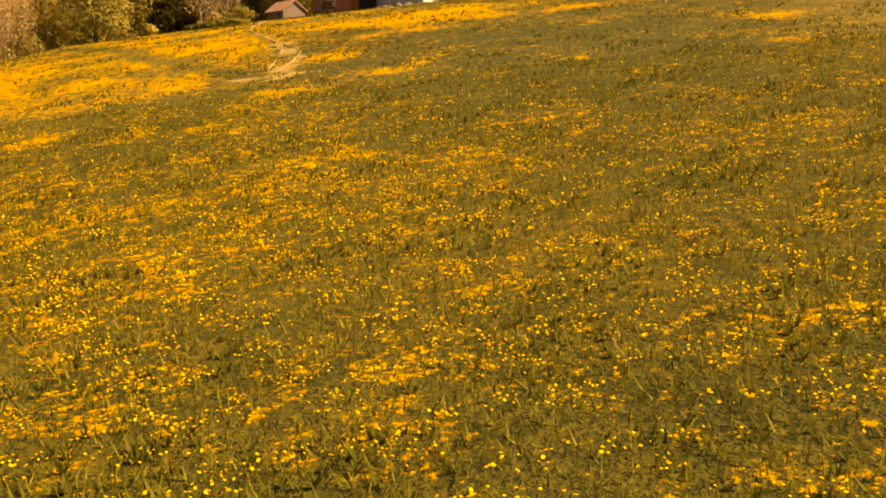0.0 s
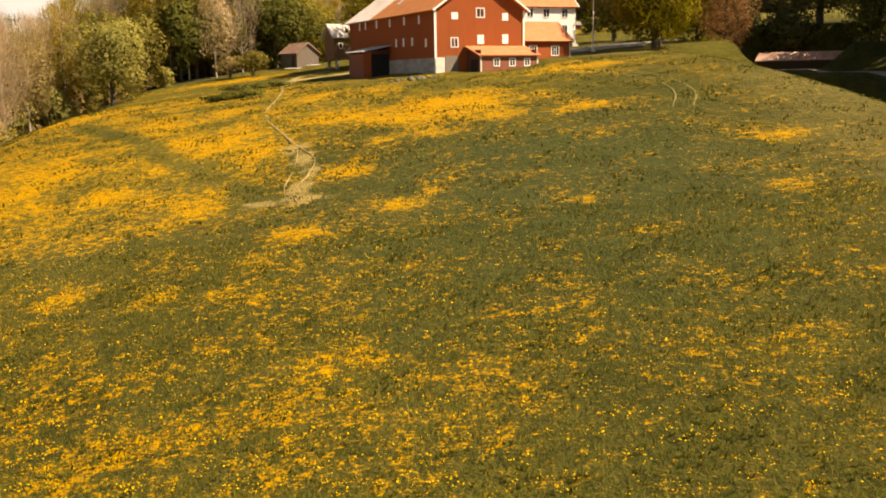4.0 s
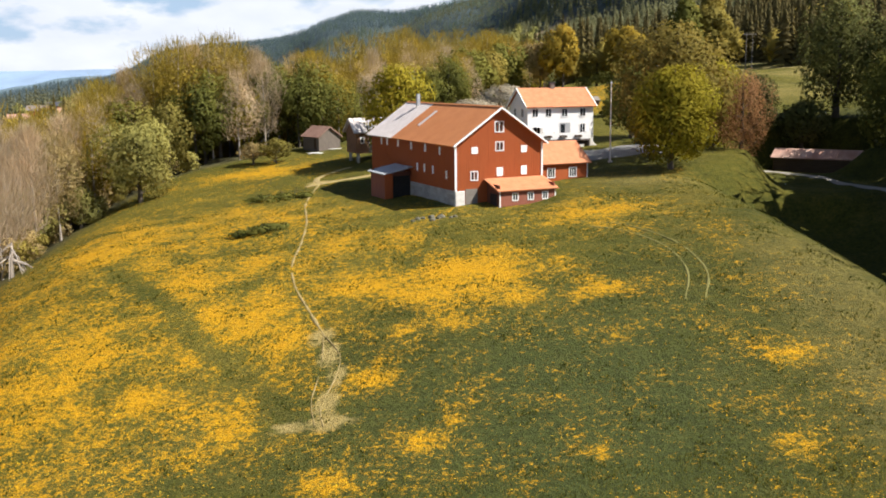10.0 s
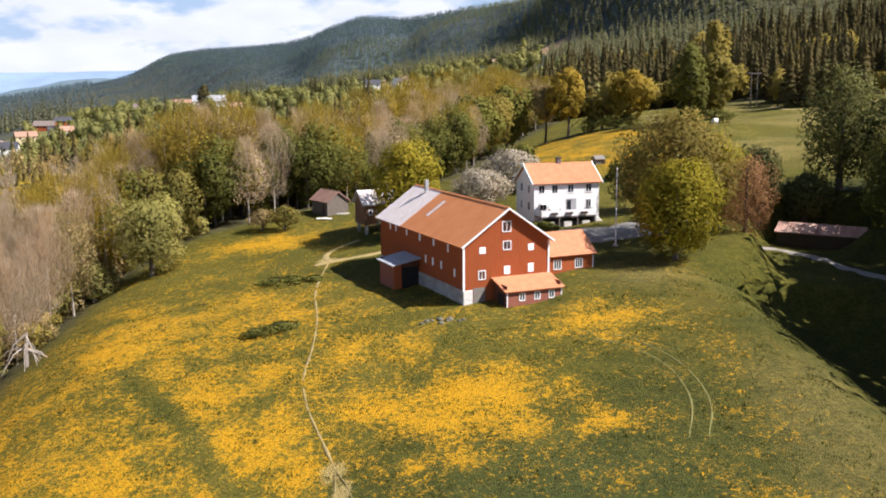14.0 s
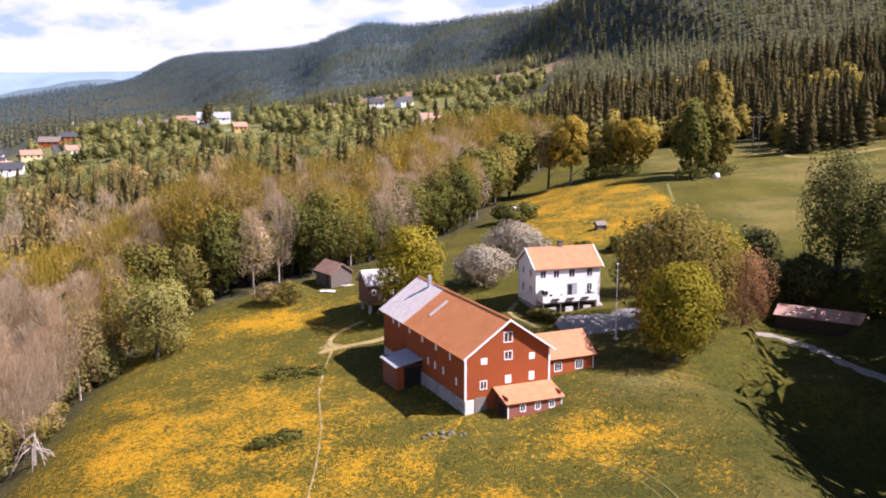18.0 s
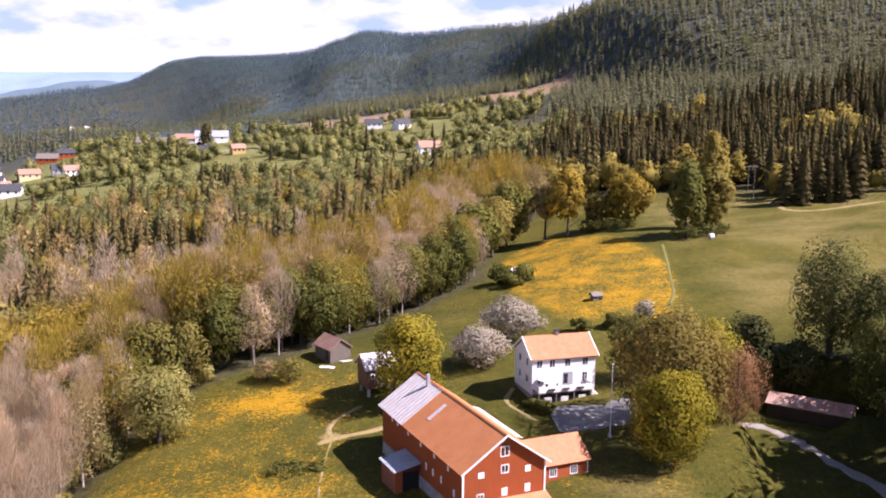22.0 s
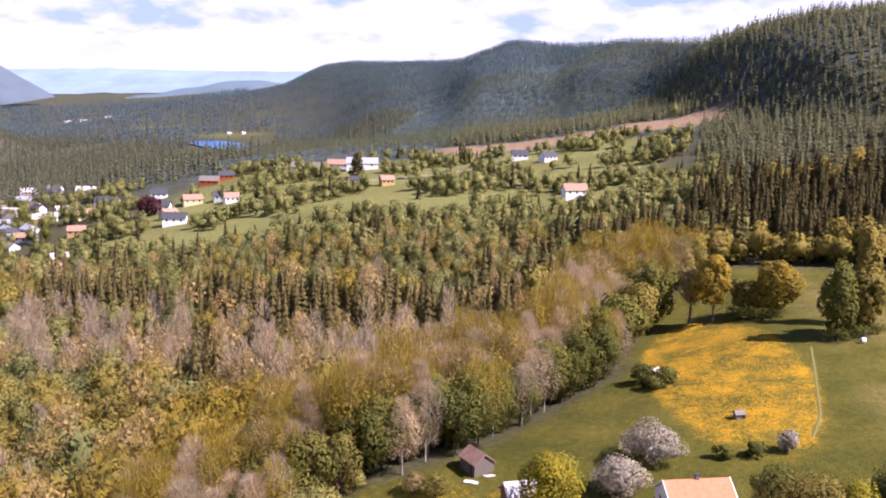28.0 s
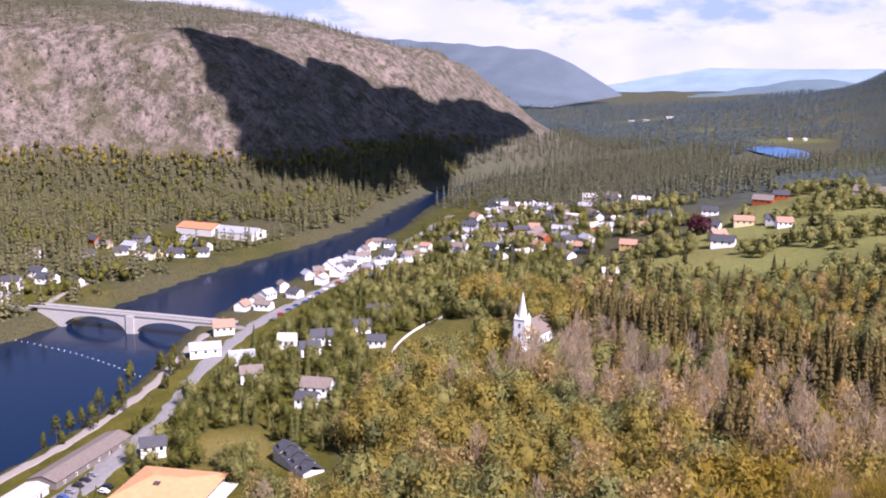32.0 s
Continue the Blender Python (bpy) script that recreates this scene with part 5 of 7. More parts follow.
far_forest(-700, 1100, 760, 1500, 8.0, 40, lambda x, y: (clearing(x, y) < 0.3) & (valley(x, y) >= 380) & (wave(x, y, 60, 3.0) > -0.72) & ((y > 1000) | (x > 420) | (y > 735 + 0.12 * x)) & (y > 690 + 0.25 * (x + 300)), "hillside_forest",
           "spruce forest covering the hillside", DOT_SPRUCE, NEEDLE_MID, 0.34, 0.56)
far_forest(-1300, 1500, 1500, 3000, 7.8, 41, lambda x, y: (valley(x, y) > 60) & (np.hypot((x - LAKE[0] - 15) / 62, (y - LAKE[1] + 70) / 190) > 1) & (np.hypot((x + 655) / 60, (y - 1640) / 55) > 1) & (wave(x, y, 90, 3.0) > -0.85), "mountain_forest", "distant spruce forest covering the long mountain", DOT_SPRUCE, NEEDLE_HAZE, 0.3, 0.62)
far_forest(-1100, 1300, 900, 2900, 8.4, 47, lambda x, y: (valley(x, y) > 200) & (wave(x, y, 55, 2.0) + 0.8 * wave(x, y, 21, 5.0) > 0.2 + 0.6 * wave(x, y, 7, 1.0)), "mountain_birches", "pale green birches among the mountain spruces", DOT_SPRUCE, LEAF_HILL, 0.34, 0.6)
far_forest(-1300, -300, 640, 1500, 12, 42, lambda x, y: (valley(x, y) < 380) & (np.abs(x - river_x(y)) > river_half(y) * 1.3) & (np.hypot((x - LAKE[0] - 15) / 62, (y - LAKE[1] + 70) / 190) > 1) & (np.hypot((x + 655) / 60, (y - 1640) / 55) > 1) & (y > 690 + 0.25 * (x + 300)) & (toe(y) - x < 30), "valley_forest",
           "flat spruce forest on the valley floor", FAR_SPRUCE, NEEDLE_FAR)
far_forest(-1400, -480, 80, 900, 8.2, 43, lambda x, y: (x < river_x(y) - river_half(y) * 1.27) & (toe(y) - x < 45) & ~((np.hypot(x + 695, y - 405) < 62)) & ~((np.hypot((x + 652) / 62, (y - 312) / 48) < 1) & (wave(x, y, 9, 2.0) < 0.35)) & ~((np.hypot((x + 604) / 42, (y - 186) / 40) < 1) & (wave(x, y, 9, 2.0) < 0.35)) & (wave(x, y, 40, 6.0) > -0.6), "riverside_forest",
           "spruces along the far river bank", BANK_SPRUCE, NEEDLE_BANK, 0.7, 1.1)
far_forest(-1400, -480, 80, 900, 13, 44, lambda x, y: (x < river_x(y) - river_half(y) * 1.4) & (toe(y) - x < 60) & ~((np.hypot(x + 680, y - 400) < 58)) & (wave(x, y, 40, 6.0) <= -0.2), "riverside_leafy_wood",
           "green leafy trees below the cliff", FAR_LEAFY, LEAF_GREEN, 0.8, 1.2)
far_forest(-2100, -820, 150, 1150, 10.5, 45, lambda x, y: (toe(y) - x > 60) & (x < river_x(y)) & ((wave(x, y, 26, 8.0) + 0.8 * wave(x, y, 9, 3.0) > 0.22 - 1.3 * smooth(230, 380, toe(y) - x))), "cliff_pines", "small dark pines clinging to the cliff and its top", DOT_SPRUCE, NEEDLE_FAR, 0.3, 0.68)
far_forest(-1900, -760, 120, 1000, 9.5, 48, lambda x, y: (toe(y) - x > 20) & (toe(y) - x < 50 + 25 * wave(x, y, 22, 3.0)) & (x < river_x(y)) & (wave(x, y, 31, 2.0) > -0.5), "talus_wood", "green and olive trees on the talus below the cliff", FAR_LEAFY, LEAF_OLIVE, 0.6, 1.05)
far_forest(-2600, -500, 1400, 3000, 17, 46, lambda x, y: (valley(x, y) <= 60) & (np.hypot((x - LAKE[0] - 15) / 62, (y - LAKE[1] + 70) / 190) > 1) & (np.hypot((x + 655) / 60, (y - 1640) / 55) > 1) & (wave(x, y, 80, 1.0) > -0.5), "distant_forest", "distant forest on the valley floor", DOT_SPRUCE, NEEDLE_HAZE, 0.8, 1.2)
# hazy ridges that close the valley, far behind all else
def ridge(name, label, x0, x1, y, tops, col, wob, seed):
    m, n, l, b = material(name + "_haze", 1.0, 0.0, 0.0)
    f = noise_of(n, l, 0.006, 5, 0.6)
    # haze is painted as blue base colour, and emission makes the ridge glow
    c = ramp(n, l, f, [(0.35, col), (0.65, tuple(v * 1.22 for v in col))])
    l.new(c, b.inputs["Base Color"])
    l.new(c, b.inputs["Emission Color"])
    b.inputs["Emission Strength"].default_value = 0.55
    xs = np.linspace(x0, x1, 160)
    top = spline(xs, np.linspace(x0, x1, len(tops)), tops) + wob * wave(xs, xs * 0.3, 60, seed)
    vs = [(float(a), y + k * 120, float(-70 + (z + 70) * (k / 4))) for k in range(5) for a, z in zip(xs, top)]
    fs = [(k * 160 + i, k * 160 + i + 1, k * 160 + 161 + i, k * 160 + 160 + i) for k in range(4) for i in range(159)]
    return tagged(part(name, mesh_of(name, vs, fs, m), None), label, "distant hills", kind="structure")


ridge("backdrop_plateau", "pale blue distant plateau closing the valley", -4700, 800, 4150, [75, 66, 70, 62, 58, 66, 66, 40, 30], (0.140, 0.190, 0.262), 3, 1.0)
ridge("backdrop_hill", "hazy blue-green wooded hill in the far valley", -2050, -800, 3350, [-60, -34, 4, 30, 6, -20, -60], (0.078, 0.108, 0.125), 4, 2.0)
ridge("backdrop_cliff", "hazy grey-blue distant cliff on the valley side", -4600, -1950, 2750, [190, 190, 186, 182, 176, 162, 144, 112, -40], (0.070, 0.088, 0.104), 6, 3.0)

# a cumulus drifting over the valley, whose shadow lies on the western mountain
CLOUD, n, l, b = material("cloud_vapour", 1.0, 0.0, 0.0)
b.inputs["Base Color"].default_value = (0.9, 0.9, 0.9, 1)
lift = 760.0
cb = bmesh.new()
rc = random.Random(12)
for ex, ey, er in [(-918, 658, 70), (-953, 793, 70), (-941, 923, 70), (-852, 643, 70), (-995, 663, 66), (-861, 771, 66), (-929, 1034, 64), (-884, 871, 68), (-953, 1148, 47), (-833, 695, 62), (-976, 825, 62), (-917, 967, 70),
                   (-977, 709, 67), (-954, 630, 42), (-945, 1095, 57), (-963, 1192, 37), (-1033, 667, 56), (-864, 628, 56), (-800, 680, 50), (-812, 790, 50), (-915, 740, 60), (-905, 810, 60), (-895, 690, 60)]:
    ez = float(height(ex, ey))
    at_ = Vector((ex, ey, ez)) + SUN_WAY * ((lift - ez) / SUN_WAY.z)
    for k_ in range(3):
        o = Vector((rc.uniform(-0.3, 0.3) * er, rc.uniform(-0.3, 0.3) * er, rc.uniform(0, 0.4) * er)) * (0.0 if k_ == 0 else 1.0)
        bmesh.ops.create_icosphere(cb, subdivisions=3, radius=er * (0.95 if k_ == 0 else rc.uniform(0.5, 0.75)), matrix=Matrix.Translation(at_ + o))
for v in cb.verts:
    v.co += Vector((noise.noise(v.co * 0.03), noise.noise(v.co * 0.03 + Vector((9, 0, 0))), noise.noise(v.co * 0.03 + Vector((0, 9, 0))))) * 14
tagged(part("cumulus_cloud", cb, CLOUD, None), "white cumulus cloud drifting high over the valley", "cloud", kind="stuff")

# dandelions and grass tufts of the near meadow
g = np.random.default_rng(9)
fx, fy = g.uniform(-46, 34, 700000), -122 + 92 * g.uniform(0, 1, 700000) ** 1.25
fb = bloom(fx, fy) * smooth(-30, -60, fy)
near_w = np.clip(1.3 - (fy + 122) / 70, 0.25, 1)
ok = (g.uniform(0, 1, len(fx)) < (fb ** 1.1) * near_w * 0.7) & (np.abs(fx) < 6 + (fy + 124) * 0.62) & (wave(fx, fy, 0.8, 2.0) + 0.7 * wave(fx, fy, 0.33, 5.0) > 0.18)
fx, fy = fx[ok], fy[ok]
fz = height(fx, fy) + g.uniform(0.10, 0.26, len(fx))
rad = g.uniform(0.017, 0.032, len(fx)) * (1 + 0.6 * smooth(-105, -70, fy))
tilt = g.normal(size=(len(fx), 2)) * 0.3
disc = []
for kk in range(5):
    a = 2 * math.pi * kk / 5
    dx, dy = rad * math.cos(a), rad * math.sin(a)
    disc.append(np.stack([fx + dx, fy + dy, fz + dx * tilt[:, 0] + dy * tilt[:, 1]], -1))
disc.append(np.stack([fx, fy, fz + rad * 0.5], -1))
fv = np.stack(disc, 1).reshape(-1, 3)
tri = np.array([(kk, (kk + 1) % 5, 5) for kk in range(5)])
ff = (tri[None] + (np.arange(len(fx)) * 6)[:, None, None]).reshape(-1, 3)
PETAL = leaves("dandelion_yellow", (0.62, 0.33, 0.004), (0.78, 0.46, 0.008), (0.85, 0.58, 0.03), 0.2)
tagged(part("dandelions", mesh_np("dandelions", fv, ff, PETAL), None), "bright yellow dandelion heads scattered through the meadow", "flowers", kind="stuff")
gxx, gyy = g.uniform(-30, 30, 150000), -122 + 62 * g.uniform(0, 1, 150000) ** 1.4
ok = np.abs(gxx) < 6 + (gyy + 124) * 0.55
gxx, gyy = gxx[ok], gyy[ok]
m_ = len(gxx)
a, hh, ww = g.uniform(0, 6.28, m_), g.uniform(0.10, 0.30, m_), g.uniform(0.012, 0.03, m_)
zz = height(gxx, gyy) - 0.02
lx, ly = g.normal(size=m_) * 0.09, g.normal(size=m_) * 0.09
bl = np.stack([np.stack([gxx - ww * np.cos(a), gyy - ww * np.sin(a), zz], -1), np.stack([gxx + ww * np.cos(a), gyy + ww * np.sin(a), zz], -1),
               np.stack([gxx + lx, gyy + ly, zz + hh], -1)], 1).reshape(-1, 3)
BLADE = leaves("grass_blades", (0.075, 0.085, 0.014), (0.13, 0.13, 0.022), (0.21, 0.19, 0.04), 0.3)
tagged(part("grass", mesh_np("grass", bl, np.arange(m_ * 3).reshape(-1, 3), BLADE), None), "uneven spring grass blades of the meadow", "grass", kind="stuff")

# coarse tufts standing out of the meadow
tx, ty = g.uniform(-58, 42, 60000), g.uniform(-115, 14, 60000)
ok = (wave(tx, ty, 3.0, 4.0) + 0.8 * wave(tx, ty, 1.1, 1.0) > 0.1) & (tx > wood_edge(ty) + 4) & ~((tx > -14) & (ty > -3 + 0.3 * np.abs(tx)) & (tx < 26)) & (np.abs(tx) < 10 + (ty + 124) * 0.6)
tx, ty = tx[ok], ty[ok]
tuft_n = len(tx)
tz, ts = height(tx, ty) - 0.03, g.uniform(0.12, 0.30, tuft_n)
tv_ = []
for kk in range(5):
    a = g.uniform(0, 6.28, tuft_n)
    c_, s__ = np.cos(a), np.sin(a)
    out, up = ts * g.uniform(0.3, 0.75, tuft_n), ts * g.uniform(0.5, 1.0, tuft_n)
    wdt = ts * 0.16
    tv_ += [np.stack([tx - s__ * wdt, ty + c_ * wdt, tz], -1), np.stack([tx + s__ * wdt, ty - c_ * wdt, tz], -1), np.stack([tx + c_ * out, ty + s__ * out, tz + up], -1)]
tv_ = np.stack(tv_, 1).reshape(-1, 3)
TUFT = leaves("coarse_dark_grass", (0.065, 0.075, 0.013), (0.095, 0.102, 0.018), (0.14, 0.135, 0.03), 0.35)
tagged(part("grass_tufts", mesh_np("grass_tufts", tv_, np.arange(tuft_n * 15).reshape(-1, 3), TUFT), None), "coarse dark green grass tufts over the meadow", "grass", kind="stuff")

# ---- farm ----


def bm_box(bm, x0, x1, y0, y1, z0, z1):
    v = [bm.verts.new(c) for c in ((x0, y0, z0), (x1, y0, z0), (x1, y1, z0), (x0, y1, z0), (x0, y0, z1), (x1, y0, z1), (x1, y1, z1), (x0, y1, z1))]
    for f in ((0, 3, 2, 1), (4, 5, 6, 7), (0, 1, 5, 4), (1, 2, 6, 5), (2, 3, 7, 6), (3, 0, 4, 7)):
        bm.faces.new([v[i] for i in f])
    return v


def box(name, x0, x1, y0, y1, z0, z1, mat, parent, label="", soft=0.0):
    bm = bmesh.new()
    bm_box(bm, x0, x1, y0, y1, z0, z1)
    if soft:
        bmesh.ops.bevel(bm, geom=bm.edges[:], offset=soft, segments=1, affect="EDGES")
    return part(name, bm, mat, parent, label)


def prism(name, outline, y0, y1, mat, parent, label="", axis="y"):
    """An upright outline (u, z) drawn out from y0 to y1; axis x draws it out along x."""
    bm = bmesh.new()
    put = (lambda u, w, z: (u, w, z)) if axis == "y" else (lambda u, w, z: (w, u, z))
    a = [bm.verts.new(put(u, y0, z)) for u, z in outline]
    c = [bm.verts.new(put(u, y1, z)) for u, z in outline]
    bm.faces.new(a)
    bm.faces.new(c[::-1])
    for i in range(len(a)):
        j = (i + 1) % len(a)
        bm.faces.new((a[j], a[i], c[i], c[j]))
    bmesh.ops.recalc_face_normals(bm, faces=bm.faces[:])
    return part(name, bm, mat, parent, label)


def window(parent, x, y, z, w, h, face="front", frame_mat=None, bars=1, glass=None, proud=0.05):
    """A framed window set on a wall: front looks to -y, left to -x. Frame, sill, glazing bars and panes."""
    fm = frame_mat or WHITE_PAINT
    t = 0.11
    turn = {"front": 0, "left": -90, "right": 90, "back": 180}[face]
    fr = bmesh.new()
    bm_box(fr, -w / 2 - t, -w / 2, -proud, 0.03, -h / 2 - t, h / 2 + t)
    bm_box(fr, w / 2, w / 2 + t, -proud, 0.03, -h / 2 - t, h / 2 + t)
    bm_box(fr, -w / 2, w / 2, -proud, 0.03, h / 2, h / 2 + t)
    bm_box(fr, -w / 2, w / 2, -proud - 0.03, 0.03, -h / 2 - t, -h / 2)
    for i in range(bars):
        c = -w / 2 + w * (i + 1) / (bars + 1)
        bm_box(fr, c - 0.035, c + 0.035, -proud + 0.012, 0.03, -h / 2, h / 2)
    win = part("window", fr, fm, parent)
    win.location, win.rotation_euler = (x, y, z), (0, 0, radians(turn))
    for i in range(bars + 1):
        wpane = w / (bars + 1)
        box("pane", -w / 2 + wpane * i + 0.03, -w / 2 + wpane * (i + 1) - 0.03, -0.018, 0.012, -h / 2, h / 2, glass or GLASS, win)
    return win


def shuttered(parent, x, y, z, w, h, face="front"):
    """A white boarded hatch."""
    turn = {"front": 0, "left": -90, "right": 90}[face]
    hb = box("hatch", -w / 2, w / 2, -0.06, 0.02, -h / 2, h / 2, WHITE_PAINT, parent, "white boarded hatch", 0.01)
    hb.location, hb.rotation_euler = (x, y, z), (0, 0, radians(turn))
    return hb


def roof_slope(name, parent, x0, x1, y_eave, z_eave, y_ridge, z_ridge, mat, label="", rows=0, thick=0.16, ribs=0.0, turn=None):
    """One slope of a roof with its ridge along x: a slab, and over it the courses of tiles or the ribs of sheets."""
    bm = bmesh.new()
    sl = Vector((0, y_ridge - y_eave, z_ridge - z_eave))
    nrm = Vector((0, -(z_ridge - z_eave), y_ridge - y_eave)).normalized()
    if nrm.z < 0:
        nrm = -nrm
    ln = sl.length
    d = sl / ln

    def at(xx, q, o):
        p_ = Vector((0, y_eave, z_eave)) + d * q + nrm * o
        return bm.verts.new((xx, p_.y, p_.z))

    if rows:
        step_ = ln / rows
        prof = [(0, -thick), (ln, -thick)]
        for i in range(rows - 1, -1, -1):
            prof += [((i + 1) * step_, 0.002), (i * step_, 0.012)]
        ends = [[at(xx, q, o) for q, o in prof] for xx in (x0, x1)]
    elif ribs:
        k_ = max(2, int((x1 - x0) / ribs))
        prof = [(x1, -thick), (x0, -thick)]
        for i in range(k_ + 1):
            xx = x0 + 0.04 + (x1 - x0 - 0.08) * i / k_
            prof += [(xx - 0.035, 0), (xx - 0.025, 0.06), (xx + 0.025, 0.06), (xx + 0.035, 0)]
        ends = [[at(xx, q, o) for xx, o in prof] for q in (0, ln)]
    else:
        ends = [[at(xx, q, o) for q, o in ((0, -thick), (ln, -thick), (ln, 0), (0, 0))] for xx in (x0, x1)]
    bm.faces.new(ends[0])
    bm.faces.new(ends[1][::-1])
    for i in range(len(ends[0])):
        j = (i + 1) % len(ends[0])
        bm.faces.new((ends[0][j], ends[0][i], ends[1][i], ends[1][j]))
    bmesh.ops.recalc_face_normals(bm, faces=bm.faces[:])
    if turn is not None:
        bm.transform(turn)
    return part(name, bm, mat, parent, label)


def placed(name, x, y, z, turn, label, category, group="", kind=""):
    e = tagged(new(name), label, category, group, kind)
    e.location, e.rotation_euler = (x, y, z), (0, 0, radians(turn))
    return e


# red barn: its gable lies along x, its length along y
BW, BL, BE, BR = 11.9, 28.4, 7.4, 11.5
barn = placed("barn", 0, 0, 0, 25.0, "large red wooden barn with orange tile roof and stone footing", "barn")
prism("gable_wall", [(0, -0.9), (BW, -0.9), (BW, BE), (BW / 2, BR), (0, BE)], 0.02, 0.26, RED_PAINT, barn)
prism("back_wall", [(0, -0.9), (BW, -0.9), (BW, BE), (BW / 2, BR), (0, BE)], BL - 0.24, BL, RED_PAINT, barn)
box("side_wall", 0.02, 0.26, 0.26, BL - 0.24, 1.75, BE + 0.1, RED_PAINT, barn, "red board wall")
box("side_wall", BW - 0.26, BW - 0.02, 0.26, BL - 0.24, 0.6, BE + 0.1, RED_PAINT, barn)
R7 = random.Random(7)
# vertical boards of gable and side, cover strips proud of the wall
strip = bmesh.new()
bm_box(strip, -0.03, 0.03, -0.03, 0.0, 0, 1)
strip_me = bpy.data.meshes.new("board_strip")
strip.to_mesh(strip_me)
strip.free()
strip_me.materials.append(RED_PAINT)
for i in range(1, 40):
    u = BW * i / 40
    top = BE + (BR - BE) * (1 - abs(u - BW / 2) / (BW / 2)) - 0.15
    o = part("board_strip", strip_me, None, barn)
    o.location, o.scale = (u, 0.022, 0.1), (1, 1, top - 0.1)
for i in range(1, 80):
    o = part("board_strip", strip_me, None, barn)
    o.location, o.scale, o.rotation_euler = (0.022, BL * i / 80, 1.8), (1, 1, BE - 1.8), (0, 0, radians(-90))
# footing of squared stones along the west side
stone_bm = bmesh.new()
bm_box(stone_bm, -0.5, 0.5, -0.5, 0.5, -0.5, 0.5)
bmesh.ops.bevel(stone_bm, geom=stone_bm.edges[:], offset=0.05, segments=1, affect="EDGES")
stone_me = bpy.data.meshes.new("stone")
stone_bm.to_mesh(stone_me)
stone_bm.free()
stone_me.materials.append(STONE)
box("footing", -0.02, 0.5, 0.0, BL - 0.3, -2.8, 1.75, STONE, barn, "grey stone footing")
for r_ in range(6):
    y_ = 0.0
    z_ = -1.2 + r_ * 0.5
    while y_ < BL - 0.4:
        w_ = R7.uniform(0.5, 1.15)
        w_ = min(w_, BL - 0.3 - y_)
        if w_ > 0.25:
            o = part("stone", stone_me, None, barn)
            o.location, o.scale = (-0.03 - R7.uniform(0, 0.03), y_ + w_ / 2, z_ + 0.25), (0.14, w_ * 0.97, 0.475)
        y_ += w_
box("corner_pier", -0.12, 1.15, -0.16, 0.2, -0.9, 1.8, WHITE_WORN, barn, "worn whitewashed stone corner", 0.06)
box("corner_board", -0.12, 0.14, -0.06, 0.02, 1.8, BE - 0.1, WHITE_PAINT, barn)
box("corner_board", BW - 0.16, BW + 0.06, -0.06, 0.02, 0.2, BE - 0.1, WHITE_PAINT, barn)
box("plank_panel", 1.3, 2.9, -0.05, 0.02, -0.4, 2.0, WOOD_GREY, barn, "grey weathered plank patch")
# roof slopes are drawn with the ridge along x, then turned
rf = pose(BW, 0, 0, 0, 0, 90)
OV = 0.55
drop = (BR - BE) / (BW / 2)
ze = BE - drop * OV + 0.22
# west slope: in the turned part y runs from the east eave (0) to the west eave (BW)
roof_slope("roof_slope", barn, -OV, 19.4, BW + OV, ze, BW / 2, BR + 0.22, TILE_DULL, "dull orange clay tile slope", rows=22, turn=rf)
roof_slope("roof_slope", barn, 19.4, BL + OV, BW + OV, ze, BW / 2, BR + 0.24, METAL_WHITE, "weathered white metal sheet slope", ribs=0.9, turn=rf)
roof_slope("roof_slope", barn, -OV, BL + OV, -OV, ze, BW / 2, BR + 0.22, TILE_DULL, "dull orange clay tile slope", rows=22, turn=rf)
roof_slope("skylight_strip", barn, 15.2, 16.0, BW - 1.9, BE + drop * 1.9 + 0.30, BW - 4.6, BE + drop * 4.6 + 0.30, METAL_WHITE, "pale translucent roof strip", thick=0.03, turn=rf)
for a_, c_, sg in ((BW + OV + 0.02, BW / 2, 1), (-OV - 0.02, BW / 2, -1)):
    roof_slope("barge_board", barn, -OV - 0.12, -OV + 0.02, a_, ze + 0.02, c_, BR + 0.26, WHITE_PAINT, "white barge board", thick=0.2, turn=rf)
prism("ridge_cap", [(BW / 2 - 0.22, BR + 0.2), (BW / 2, BR + 0.36), (BW / 2 + 0.22, BR + 0.2)], -OV, BL + OV, TILE_DULL, barn)
box("chimney", BW / 2 - 0.9, BW / 2 - 0.45, 23.2, 23.65, BR - 1, BR + 1.5, METAL_GREY, barn, "slim grey metal flue")
for u, z, w_, h_, kind_ in ((2.55, 6.6, 0.85, 0.8, 0), (5.95, 7.0, 0.95, 0.95, 1), (9.3, 6.55, 0.8, 0.85, 0), (2.5, 3.55, 0.8, 0.95, 1), (5.9, 9.35, 1.05, 1.15, 1), (5.95, 3.9, 0.85, 1.05, 0), (9.3, 3.95, 0.8, 1.1, 0)):
    window(barn, u, 0.02, z, w_, h_, "front", bars=1) if kind_ else shuttered(barn, u, 0.02, z, w_, h_)
for v_, z in ((2.6, 3.6), (6.6, 3.9), (9.3, 3.9), (11.6, 3.9), (4.5, 6.4), (9.0, 6.5), (13.6, 6.5), (18.2, 6.6), (22.2, 6.6), (24.4, 6.6)):
    shuttered(barn, 0.0, v_, z, 0.42, 1.0, "left")
